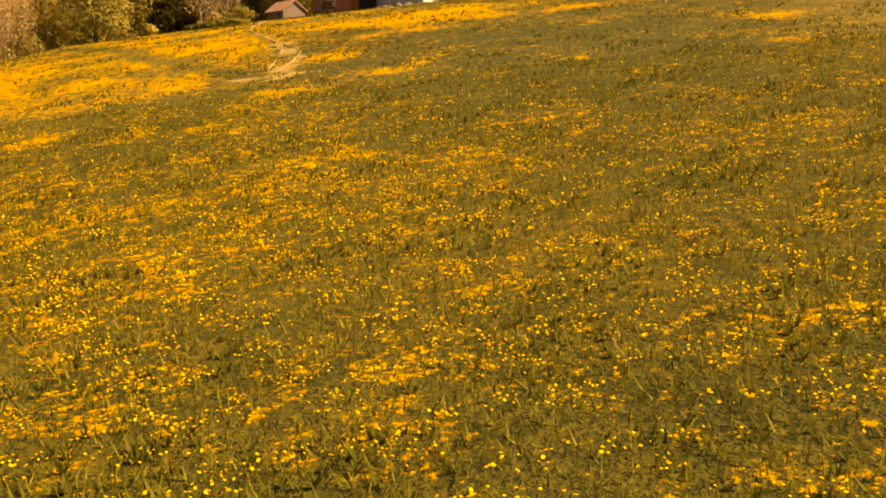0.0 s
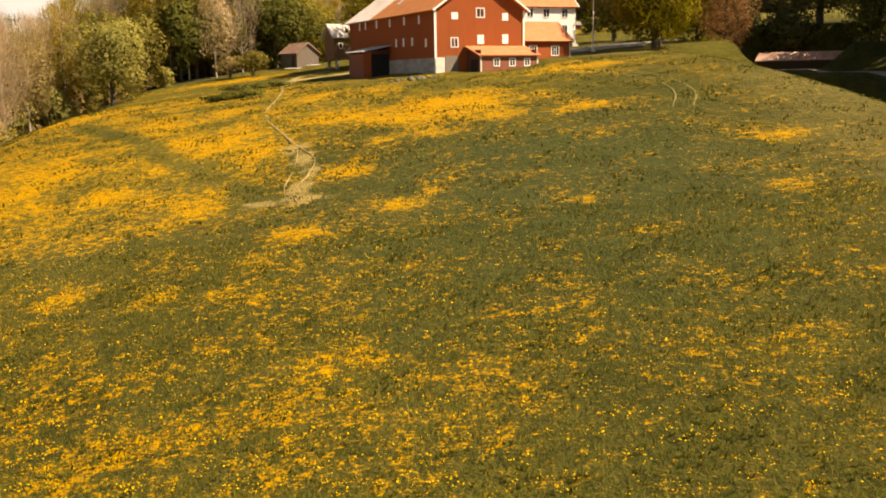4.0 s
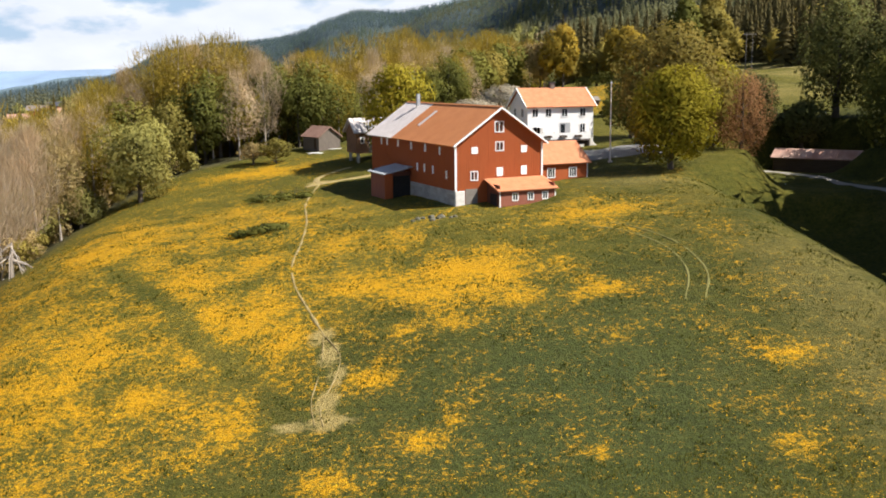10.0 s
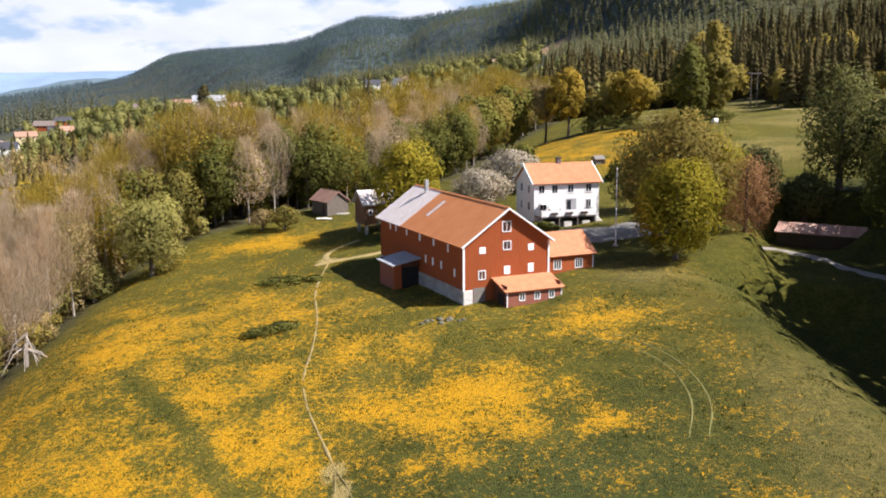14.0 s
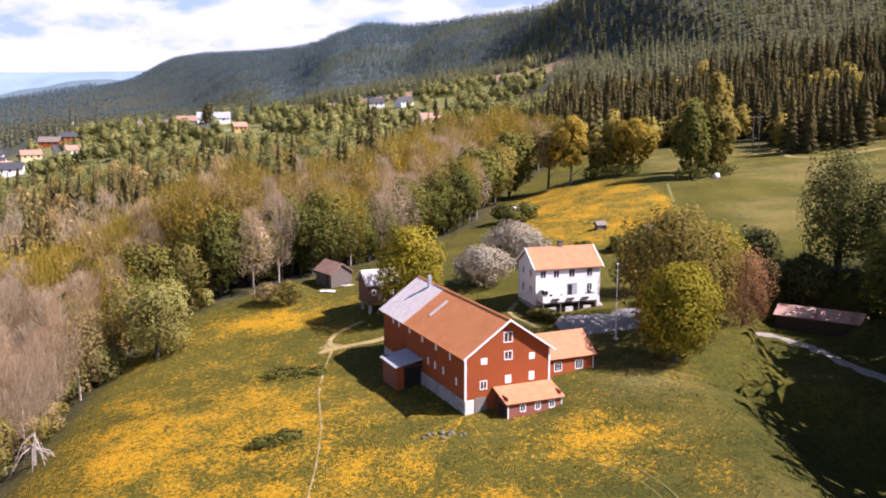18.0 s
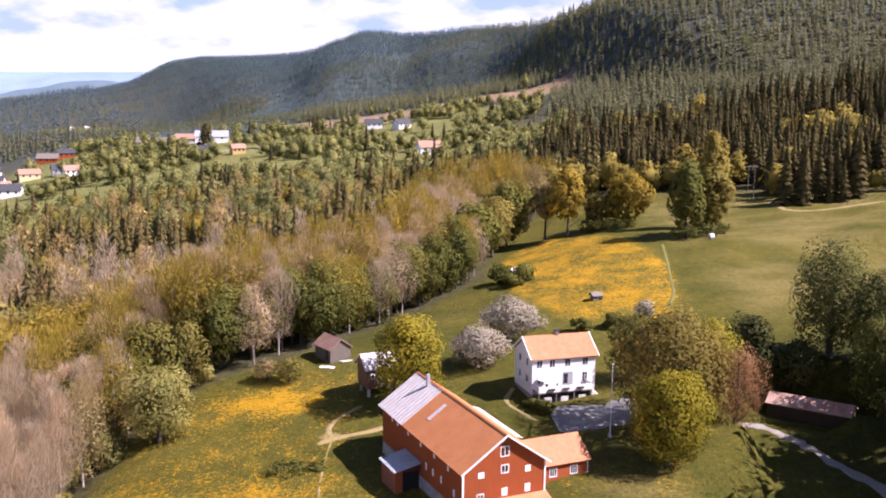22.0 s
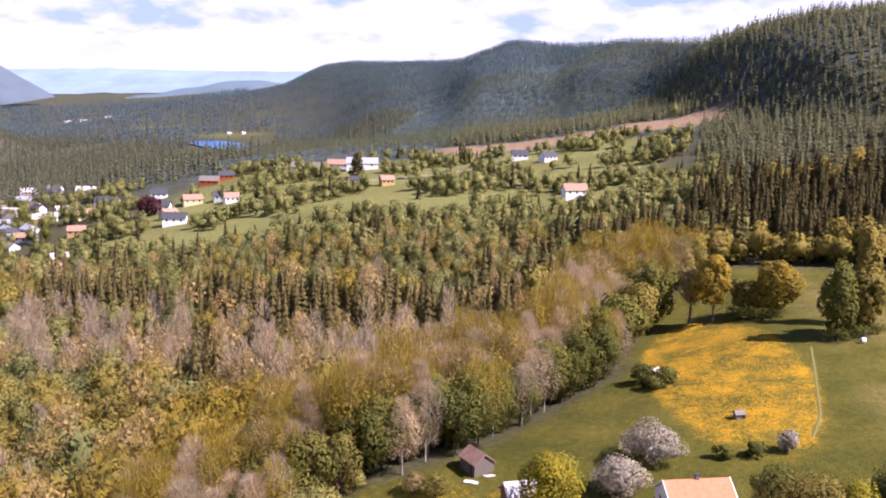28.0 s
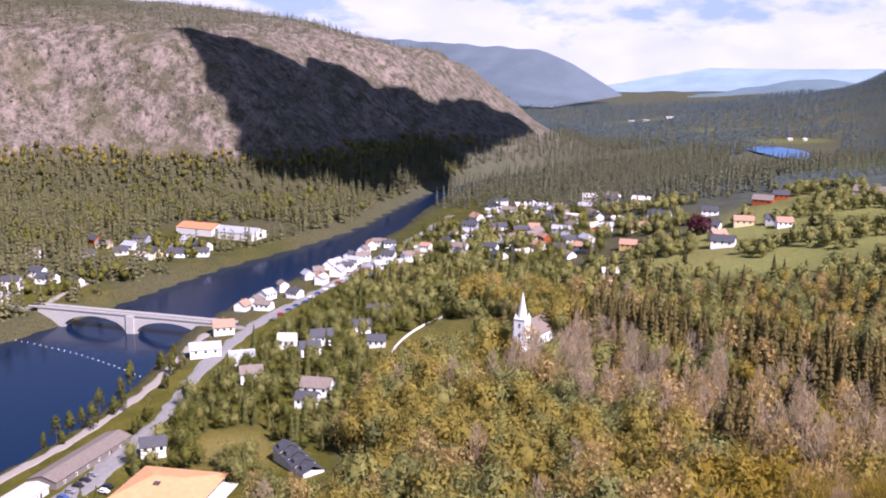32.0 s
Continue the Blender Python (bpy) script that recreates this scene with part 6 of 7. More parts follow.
# lean-to before the gable
lean = placed("lean_to_shed", 0, 0, 0, 25.0, "low weathered red lean-to shed with orange roof against the barn", "shed")
LX0, LX1, LY = 4.1, 11.75, -3.5
box("front_wall", LX0, LX1, LY, LY + 0.15, -1.5, 1.9, RED_OLD, lean)
box("end_wall", LX0, LX0 + 0.15, LY + 0.15, -0.2, -1.5, 2.6, RED_DARK, lean, "dark brown end wall")
box("end_wall", LX1 - 0.15, LX1, LY + 0.15, -0.2, -1.4, 2.6, RED_OLD, lean)
box("corner_board", LX0 - 0.03, LX0 + 0.12, LY - 0.04, LY, -1.4, 1.9, WHITE_PAINT, lean)
box("corner_board", LX1 - 0.12, LX1 + 0.03, LY - 0.04, LY, -1.2, 1.9, WHITE_PAINT, lean)
roof_slope("roof", lean, LX0 - 0.35, LX1 + 0.3, LY - 0.35, 1.98, -0.07, 3.15, TILE_RED, "orange clay tile roof", rows=9, thick=0.12)
for u in (6.2, 8.3, 10.3):
    window(lean, u, LY, 1.15, 0.62, 0.75, "front", bars=1)
# black sheet paints the doorway's inner shade
box("door_board", LX0 - 0.03, LX0, LY + 0.7, LY + 2.4, -0.9, 1.5, SHADE_BLACK, lean, "black sheet for the shade in the doorway")
# annex on the east side
annex = placed("annex", 0, 0, 0, 25.0, "red wooden annex with orange tile roof joined to the barn", "farm building")
AX0, AX1, AY0, AY1, AE, AR, AG = BW + 0.02, 22.0, 5.4, 12.6, 4.1, 6.5, 1.0
box("front_wall", AX0, AX1, AY0, AY0 + 0.2, AG - 0.6, AE, RED_PAINT, annex)
box("back_wall", AX0, AX1, AY1 - 0.2, AY1, AG - 0.4, AE, RED_PAINT, annex)
prism("end_wall", [(AY0 + 0.2, AG - 0.6), (AY1 - 0.2, AG - 0.6), (AY1 - 0.2, AE), ((AY0 + AY1) / 2, AR - 0.1), (AY0 + 0.2, AE)], AX1 - 0.2, AX1, RED_PAINT, annex, axis="x")
for xx in (AX0 + 0.02, AX1 - 0.12):
    box("corner_board", xx, xx + 0.14, AY0 - 0.04, AY0, AG - 0.2, AE - 0.1, WHITE_PAINT, annex)
mid_y, sl_ = (AY0 + AY1) / 2, (AR - AE) / ((AY1 - AY0) / 2)
roof_slope("roof_slope", annex, AX0, AX1 + 0.4, AY0 - 0.45, AE - 0.45 * sl_ + 0.15, mid_y, AR + 0.15, TILE_RED, "orange clay tile slope", rows=13)
roof_slope("roof_slope", annex, AX0, AX1 + 0.4, AY1 + 0.45, AE - 0.45 * sl_ + 0.15, mid_y, AR + 0.15, TILE_RED, "orange clay tile slope", rows=13)
for u in (16.4, 19.7):
    window(annex, u, AY0, 2.75, 1.0, 1.1, "front", bars=2)
# low sheet roof along the east side of the barn
side_shed = placed("side_shed", 0, 0, 0, 25.0, "low side shed with pale sheet roof along the barn", "shed")
box("wall", BW + 3.3, BW + 3.5, 13.2, 26.5, 0.4, 5.2, RED_DARK, side_shed)
box("end_wall", BW + 0.02, BW + 3.3, 13.2, 13.4, 0.4, 5.4, WOOD_GREY, side_shed)
roof_slope("roof", side_shed, 13.0, 27.0, -3.8, 5.3, -0.02, 6.6, METAL_WHITE, "pale metal sheet roof", ribs=1.0, thick=0.1, turn=rf)
# shed on the shaded side
wsh = placed("wagon_shed", 0, 0, 0, 25.0, "dark red wagon shed with grey roof on the barn's side", "shed")
SZ = -0.9
box("front_wall", -3.8, -2.7, 13.6, 13.75, SZ, 2.9, RED_PAINT, wsh)
box("side_wall", -3.8, -3.65, 13.75, 18.8, SZ, 2.7, RED_OLD, wsh)
box("back_wall", -3.65, -0.1, 18.65, 18.8, SZ, 3.2, RED_DARK, wsh)
# shade inside the bay is a black sheet across it
box("opening", -2.7, -0.1, 13.9, 14.0, SZ, 3.0, SHADE_BLACK, wsh, "black sheet for the shade inside the open wagon bay")
box("lintel", -2.7, -0.1, 13.6, 13.75, 2.6, 3.1, RED_DARK, wsh)
roof_slope("roof", wsh, 13.2, 19.1, 4.15, 2.95, 0.05, 3.75, METAL_GREY, "grey sheet roof", ribs=0.8, thick=0.12, turn=pose(0, 0, 0, 0, 0, 90))

# white farmhouse
house = placed("farmhouse", 11.7, 41.2, 3.2, 18.0, "white two-storey wooden farmhouse with orange tile roof", "house")
HL, HD, HE, HR = 11.5, 7.8, 7.35, 10.0
box("basement", 0.06, HL - 0.06, 0.06, HD - 0.06, -0.9, 1.1, STONE, house, "grey stone basement")
box("front_wall", 0, HL, 0, 0.25, 1.1, HE, WHITE_PAINT, house)
box("back_wall", 0, HL, HD - 0.25, HD, 1.1, HE, WHITE_PAINT, house)
for xx in (0, HL - 0.25):
    prism("gable_wall", [(0.25, 1.1), (HD - 0.25, 1.1), (HD - 0.25, HE), (HD / 2, HR - 0.15), (0.25, HE)], xx, xx + 0.25, WHITE_PAINT, house, axis="x")
hs = (HR - HE) / (HD / 2)
for ye in (-0.5, HD + 0.5):
    roof_slope("roof_slope", house, -0.45, HL + 0.45, ye, HE - 0.5 * hs + 0.18, HD / 2, HR + 0.18, TILE_RED, "bright orange clay tile slope", rows=15)
for xe in (-0.5, HL + 0.36):
    for ye in (-0.53, HD + 0.53):
        roof_slope("barge_board", house, xe, xe + 0.14, ye, HE - 0.5 * hs + 0.2, HD / 2, HR + 0.24, WHITE_PAINT, "white barge board", thick=0.3)
box("chimney", HL * 0.48, HL * 0.48 + 0.7, HD / 2 - 0.3, HD / 2 + 0.3, HR - 0.4, HR + 0.95, TILE_BROWN, house, "dark brick chimney", 0.02)
box("chimney_cap", HL * 0.48 - 0.12, HL * 0.48 + 0.82, HD / 2 - 0.42, HD / 2 + 0.42, HR + 0.95, HR + 1.05, TILE_DARK, house, "dark cap")
for u in (1.3, 3.6, 6.4, 9.6):
    window(house, u, 0, 6.25, 0.95, 1.2, "front", bars=1)
window(house, 9.6, 0, 3.5, 0.85, 1.7, "front", bars=1)
window(house, 1.6, 0, 3.5, 1.1, 1.2, "front", bars=1)
for v_, z in ((2.2, 6.2), (5.4, 6.2), (2.2, 3.4), (5.4, 3.4)):
    window(house, 0, v_, z, 0.85, 1.25, "left", bars=1)
dr = box("terrace_door", 5.6, 7.4, -0.05, 0.02, 2.35, 4.6, METAL_GREY, house, "grey double terrace door")
box("pane", 0.15, 0.85, -0.03, 0.0, 0.3, 2.0, GLASS, dr).location = (5.6, -0.05, 2.35)
box("terrace", 0.2, 9.8, -2.6, 0.0, 1.9, 2.15, WOOD_GREY, house, "raised timber terrace")
box("terrace_rail", 0.2, 9.8, -2.66, -2.58, 2.12, 3.15, WHITE_PAINT, house, "white board balustrade")
box("terrace_rail", 0.16, 0.24, -2.6, -0.02, 2.12, 3.15, WHITE_PAINT, house, "white board balustrade")
box("terrace_rail", 9.76, 9.84, -2.6, -0.02, 2.12, 3.15, WHITE_PAINT, house, "white board balustrade")
for u in (2.4, 5.0, 7.6):
    box("flower_box", u - 0.6, u + 0.6, -2.86, -2.68, 2.45, 2.75, WOOD_DARK, house, "dark flower box on the balustrade")
for u in (0.3, 3.4, 6.6, 9.7):
    box("post", u - 0.07, u + 0.07, -2.55, -2.41, -0.6, 1.9, WOOD_GREY, house)
# shade under the terrace, drawn as a flat black sheet
box("lattice", 0.3, 9.7, -2.2, -2.12, -0.6, 1.85, SHADE_BLACK, house, "black sheet for the shade under the terrace")
for u in (2.0, 5.0, 8.2):
    box("white_panel", u - 0.65, u + 0.65, -2.3, -2.2, 0.1, 1.2, WHITE_WORN, house, "pale panel under the terrace")
stair_ = box("stairs", 9.9, 12.0, -1.02, -0.96, -0.7, -0.3, WHITE_WORN, house, "pale outdoor stairs")
for i in range(7):
    box("step", 9.9 + i * 0.3, 10.2 + i * 0.3, -2.2, -1.0, -0.7, 2.0 - i * 0.3, WHITE_WORN, stair_)
# terrace furniture
for k_, u in enumerate((2.2, 4.2, 8.6)):
    tb = placed("garden_chair", 0, 0, 0, 18 + 40 * k_, "dark garden chair on the raised terrace", "chair", "garden chairs on the terrace")
    c_, s__ = math.cos(radians(18)), math.sin(radians(18))
    tb.location = (11.7 + u * c_ + 1.4 * s__, 41.2 + u * s__ - 1.4 * c_, 5.35)
    box("seat", -0.25, 0.25, -0.25, 0.25, 0.40, 0.46, WOOD_DARK, tb)
    box("backrest", -0.25, 0.25, 0.2, 0.26, 0.46, 0.95, WOOD_DARK, tb)
    for ax in (-0.21, 0.21):
        for ay in (-0.21, 0.21):
            box("leg", ax - 0.025, ax + 0.025, ay - 0.025, ay + 0.025, 0, 0.40, WOOD_DARK, tb)
ub = placed("sunshade", 11.7 + 1.9 * 0.951 + 1.4 * 0.309, 41.2 + 1.9 * 0.309 - 1.4 * 0.951, 5.35, 0, "white canvas sunshade on the terrace", "sunshade")
cone = bmesh.new()
bmesh.ops.create_cone(cone, cap_ends=True, segments=8, radius1=1.5, radius2=0.05, depth=0.55, matrix=Matrix.Translation((0, 0, 2.2)))
part("canopy", cone, WHITE_PAINT, ub)
box("pole", -0.03, 0.03, -0.03, 0.03, 0, 2.2, WOOD_GREY, ub)

# flagpole
fp = placed("flagpole", 22.5, 25.9, h1(22.5, 25.9), 0, "tall white flagpole in the farmyard", "flagpole")
bmf = bmesh.new()
bmesh.ops.create_cone(bmf, cap_ends=True, segments=10, radius1=0.11, radius2=0.05, depth=11.4, matrix=Matrix.Translation((0, 0, 5.6)))
part("pole", bmf, WHITE_PAINT, fp)
bmf = bmesh.new()
bmesh.ops.create_uvsphere(bmf, u_segments=8, v_segments=6, radius=0.13, matrix=Matrix.Translation((0, 0, 11.4)))
part("finial", bmf, WHITE_PAINT, fp)
box("base_block", -0.3, 0.3, -0.3, 0.3, -0.3, 0.25, CONCRETE, fp, "concrete foot", 0.03)


def cabin(name, label, category, x, y, turn, L, D, eave, ridge, wall, roof, rows=0, ribs=0.0, door=True, wins=1, z=None, sink=0.5, group="", chimney=False, win_h=0.9, porch=False):
    """A small gabled building with its ridge along x."""
    e = placed(name, x, y, h1(x, y) if z is None else z, turn, label, category, group)
    box("front_wall", -L / 2, L / 2, -D / 2, -D / 2 + 0.16, -sink, eave, wall, e)
    box("back_wall", -L / 2, L / 2, D / 2 - 0.16, D / 2, -sink, eave, wall, e)
    for xx in (-L / 2, L / 2 - 0.16):
        prism("gable_wall", [(-D / 2 + 0.16, -sink), (D / 2 - 0.16, -sink), (D / 2 - 0.16, eave), (0, ridge - 0.08), (-D / 2 + 0.16, eave)], xx, xx + 0.16, wall, e, axis="x")
    sl = (ridge - eave) / (D / 2)
    o = 0.35
    for sg in (-1, 1):
        roof_slope("roof_slope", e, -L / 2 - o, L / 2 + o, sg * (D / 2 + o), eave - o * sl + 0.12, 0, ridge + 0.12, roof, "", rows, 0.14, ribs)
    if door:
        box("door", L * 0.2, L * 0.2 + 0.9, -D / 2 - 0.05, -D / 2, 0, min(2.0, eave - 0.1), WOOD_DARK, e)
    for i in range(wins):
        window(e, -L / 2 + L * (i + 0.7) / (wins + 0.8), -D / 2, min(1.5, eave * 0.6), 0.8, win_h, "front", bars=1)
    if chimney:
        box("chimney", -0.3, 0.3, -0.3, 0.3, ridge - 0.4, ridge + 0.9, TILE_BROWN, e, "", 0.02)
    return e


cabin("log_cabin", "old grey timber cabin with rusty red roof at the wood's edge", "cabin", -25.0, 69.5, -52, 5.8, 4.6, 2.4, 4.1, CABIN_WOOD, ROOF_OLD, ribs=0.7, wins=0)
STORE_WOOD = worn("brown_log_timber", (0.14, 0.065, 0.035), (0.26, 0.14, 0.08), 2.0, 0.85, stretch=(0.5, 0.5, 4))
sto = placed("storehouse", -14.9, 50.5, 1.9, 25, "dark timber storehouse raised on pillars with pale roof", "storehouse")
sto.scale = (1.0, 1.0, 1.2)
for ax in (-2.2, 2.2):
    for ay in (-1.9, 1.9):
        box("pillar", ax - 0.22, ax + 0.22, ay - 0.22, ay + 0.22, -0.8, 0.8, STONE, sto, "stone pillar", 0.03)
box("body", -2.7, 2.7, -2.4, 2.4, 0.8, 4.0, STORE_WOOD, sto)
box("door", -0.5, 0.4, -2.46, -2.4, 0.9, 2.6, WOOD_GREY, sto)
window(sto, -1.6, -2.4, 2.6, 0.5, 0.6, "front", bars=0)
window(sto, 1.6, -2.4, 2.6, 0.5, 0.6, "front", bars=0)
for sg in (-1, 1):
    roof_slope("roof_slope", sto, -3.2, 3.2, sg * 2.9, 3.7, 0, 5.6, METAL_WHITE, "pale sheet roof", ribs=0.8)
for xx in (-2.7, 2.55):
    prism("gable", [(-2.4, 4.0), (2.4, 4.0), (0, 5.45)], xx, xx + 0.15, STORE_WOOD, sto, axis="x")
# walls take dark timber to paint the shade on their red boards
gar = cabin("long_shed", "long low shed with shade-dark walls and rusty sheet roof beside the lane", "shed", 60.2, 46.4, -32, 13.5, 5.2, 2.5, 3.7, WOOD_DARK, METAL_RUST, ribs=0.9, wins=0, door=False, z=-0.95, sink=1.2)
box("gate", 3.0, 5.6, -2.56, -2.5, 0, 2.2, WOOD_DARK, gar, "dark plank gate")
box("end_board", 6.5, 6.57, -2.3, 2.3, 0.2, 2.4, RED_PAINT, gar, "red board end")
cabin("garden_hut", "small grey hut in the flowering meadow", "hut", 29.3, 93.5, 20, 1.8, 1.5, 1.2, 1.75, WOOD_GREY, WOOD_GREY, wins=0, sink=0.2)
cabin("garden_hut", "small pale-roofed hut among bushes", "hut", 13.0, 124.5, 70, 3.0, 2.6, 1.8, 3.2, WOOD_GREY, METAL_WHITE, wins=0, sink=0.2)
# weathered boards left in the grass by the cabin
bp = placed("board_pile", -21.6, 66.2, h1(-21.6, 66.2), 24, "loose pile of weathered pale boards in the grass", "boards")
for i, (u, v, w, dz) in enumerate(((0.0, 0.0, 2.6, 0.0), (0.2, 0.34, 2.2, 0.0), (-0.2, 0.68, 2.8, 0.0), (0.1, 0.2, 2.0, 0.07))):
    box("board", u - w / 2, u + w / 2, v - 0.14, v + 0.14, 0.05 + dz, 0.12 + dz, WHITE_WORN, bp)
tarp = placed("tarpaulin", -25.4, 64.0, h1(-25.4, 64.0), -10, "crumpled pale tarpaulin lying in the grass", "tarpaulin")
tb_ = bmesh.new()
bmesh.ops.create_grid(tb_, x_segments=10, y_segments=6, size=1.0, matrix=Matrix.Diagonal((1.5, 0.7, 1, 1)))
for v in tb_.verts:
    v.co.z = 0.12 + 0.12 * noise.noise(v.co * 2.3) + 0.10 * (1 - (v.co.x / 1.5) ** 2) * (1 - (v.co.y / 0.7) ** 2)
bmesh.ops.solidify(tb_, geom=tb_.faces[:], thickness=0.04)
part("sheet", tb_, WHITE_WORN, tarp)
bl_ = placed("hay_bale", 66.5, 143.2, h1(66.5, 143.2), 20, "white plastic-wrapped round hay bale on the meadow", "hay bale")
bb = bmesh.new()
bmesh.ops.create_cone(bb, cap_ends=True, segments=16, radius1=0.75, radius2=0.75, depth=1.3, matrix=Matrix.Translation((0, 0, 0.72)) @ Matrix.Rotation(radians(90), 4, "Y"))
bmesh.ops.bevel(bb, geom=[e_ for e_ in bb.edges if len(e_.link_faces) == 2 and e_.calc_face_angle(0) > 1.0], offset=0.12, segments=2, affect="EDGES")
part("wrap", bb, BALE_WRAP, bl_)
py = placed("power_pole", 98.6, 219.2, h1(98.6, 219.2), 10, "wooden double power line pole at the forest edge", "power pole")
for ax in (-1.1, 1.1):
    bp = bmesh.new()
    bmesh.ops.create_cone(bp, cap_ends=True, segments=8, radius1=0.16, radius2=0.11, depth=12, matrix=Matrix.Translation((ax, 0, 5.7)))
    part("pole", bp, WOOD_GREY, py)
box("crossbar", -2.3, 2.3, -0.1, 0.1, 11.0, 11.2, WOOD_GREY, py)
for ax in (-2.0, 0, 2.0):
    box("insulator", ax - 0.06, ax + 0.06, -0.06, 0.06, 11.2, 11.5, TILE_BROWN, py)

# broken dead tree at the meadow's edge
dead = placed("dead_tree", -57.2, 6.5, h1(-57.2, 6.5), 0, "broken pale dead birch with splayed fallen boughs", "dead tree")
dv, df = [], []
R8 = random.Random(8)


def dead_limb(pth, rr):
    v, f = tube(pth, rr, 5)
    o = len(dv)
    dv.extend(tuple(q) for q in v)
    df.extend(tuple(i + o for i in q) for q in f)


dead_limb([Vector((0, 0, -0.3)), Vector((0.1, 0, 2.4)), Vector((0.25, 0.05, 4.6))], [0.32, 0.24, 0.12])
part("trunk", mesh_of("trunk", dv, df, BARK_BIRCH), None, dead)
for i in range(13):
    dv, df = [], []
    a = i * 0.55 + R8.uniform(-0.2, 0.2)
    rch = R8.uniform(2.2, 5.0)
    z0 = R8.uniform(2.0, 4.4)
    dead_limb([Vector((0.1, 0, z0)), Vector((math.cos(a) * rch * 0.5, math.sin(a) * rch * 0.5, z0 * 0.72)), Vector((math.cos(a) * rch, math.sin(a) * rch, -0.6 + 0.1 * rch))], [0.13, 0.085, 0.03])
    part("bough", mesh_of("bough", dv, df, BARK_BIRCH), None, dead)

# stones heaped before the barn
for i in range(11):
    a = R8.uniform(0, 6.28)
    x_, y_, r_ = -2.6 + R8.uniform(-2.4, 3.4), -5.2 + R8.uniform(-1.1, 1.0), R8.uniform(0.22, 0.5)
    o = placed("field_stone", x_, y_, h1(x_, y_), 0, "grey field stone heaped in the grass before the barn", "stone", "stones before the barn")
    sb = bmesh.new()
    bmesh.ops.create_icosphere(sb, subdivisions=2, radius=r_)
    for v in sb.verts:
        v.co *= 1 + 0.25 * noise.noise(v.co * 2.2 + Vector((i, 0, 0)))
        v.co.z *= 0.7
    part("rock", sb, FIELD_STONE, o)

# ---- church, village and bridge ----
church = placed("church", -264, 250, h1(-264, 250) - 0.5, 8, "white wooden church with tall spire in the wood", "church")
church.scale = (1.18, 1.18, 1.08)
box("nave_wall", -5.5, 5.5, 0, 19, 0, 7.5, WHITE_PAINT, church)
prism("nave_gable", [(-5.5, 7.5), (5.5, 7.5), (0, 12.5)], 0, 19, WHITE_PAINT, church)
for sg in (-1, 1):
    roof_slope("roof_slope", church, -0.4, 19.4, sg * 6.0, 7.1, 0, 12.75, TILE_BROWN, "grey-brown slate slope", rows=12, turn=pose(0, 0, 0, 0, 0, 90))
box("tower", -2.4, 2.4, -4.6, 0.2, 0, 14.5, WHITE_PAINT, church, "square white tower")
box("tower_cornice", -2.65, 2.65, -4.85, 0.4, 14.5, 14.9, WHITE_PAINT, church)
for sx in (-1.9, 1.9):
    for sy in (-4.1, -0.3):
        pb = bmesh.new()
        bmesh.ops.create_cone(pb, cap_ends=True, segments=4, radius1=0.55, radius2=0.0, depth=2.4, matrix=Matrix.Translation((sx, sy, 16.1)))
        part("pinnacle", pb, WHITE_PAINT, church)
sp = bmesh.new()
bmesh.ops.create_cone(sp, cap_ends=True, segments=8, radius1=2.2, radius2=0.06, depth=11.5, matrix=Matrix.Translation((0, -2.2, 20.6)))
part("spire", sp, WHITE_WORN, church, "slender pale spire")
box("porch", -1.6, 1.6, -6.6, -4.6, 0, 3.6, WHITE_PAINT, church)
prism("porch_roof", [(-2.0, 3.5), (2.0, 3.5), (0, 5.3)], -6.9, -4.6, TILE_BROWN, church)
box("door", -0.8, 0.8, -6.68, -6.6, 0, 2.6, WOOD_DARK, church)
for v_ in (3.5, 7.5, 11.5, 15.5):
    window(church, -5.5, v_, 4.2, 1.2, 3.2, "left", bars=1)
    window(church, 5.5, v_, 4.2, 1.2, 3.2, "right", bars=1)
for z_ in (7.5, 11.8):
    window(church, 0, -4.6, z_, 1.0, 2.0, "front", bars=1)
ribbon("churchyard_wall", [(-318, 214), (-338, 244), (-350, 276), (-352, 306), (-338, 318)], 1.0, WHITE_WORN, "pale stone wall round the churchyard", "wall", 1.1, step=4)
ribbon("churchyard_wall", [(-318, 214), (-300, 222)], 0.9, WHITE_WORN, "pale stone wall round the churchyard", "wall", 1.1, step=4)

# bridge of two arches
A_, B_ = Vector((-444, 216, 0)), Vector((-554, 166.5, 0))
ax_ = (B_ - A_)
bridge = placed("bridge", A_.x, A_.y, WATER, math.degrees(math.atan2(ax_.y, ax_.x)), "pale concrete road bridge with wide arches over the river", "bridge")
LB, W2, DK = ax_.length, 3.2, 10.2
arches = [(14, 55), (62, 103)]


def arch_profile():
    pts = []
    for x_ in np.linspace(0, LB, 121):
        z_ = -3.0
        for a0, a1 in arches:
            if a0 < x_ < a1:
                u = (x_ - (a0 + a1) / 2) / ((a1 - a0) / 2)
                z_ = max(z_, (DK - 2.2) * math.sqrt(max(0.0, 1 - u * u)) ** 1.0)
        pts.append((float(x_), float(z_)))
    return pts


prof = arch_profile()
bv, bf = [], []
for x_, z_ in prof:
    for yy, zz in ((-W2, z_), (W2, z_), (W2, DK), (-W2, DK)):
        bv.append((x_, yy, zz))
for i in range(len(prof) - 1):
    for k_ in range(4):
        a0 = i * 4
        bf.append((a0 + k_, a0 + (k_ + 1) % 4, a0 + 4 + (k_ + 1) % 4, a0 + 4 + k_))
bf += [(0, 1, 2, 3), tuple(len(bv) - 4 + i for i in (3, 2, 1, 0))]
part("arched_wall", mesh_of("arched_wall", bv, bf, CONCRETE), None, bridge)
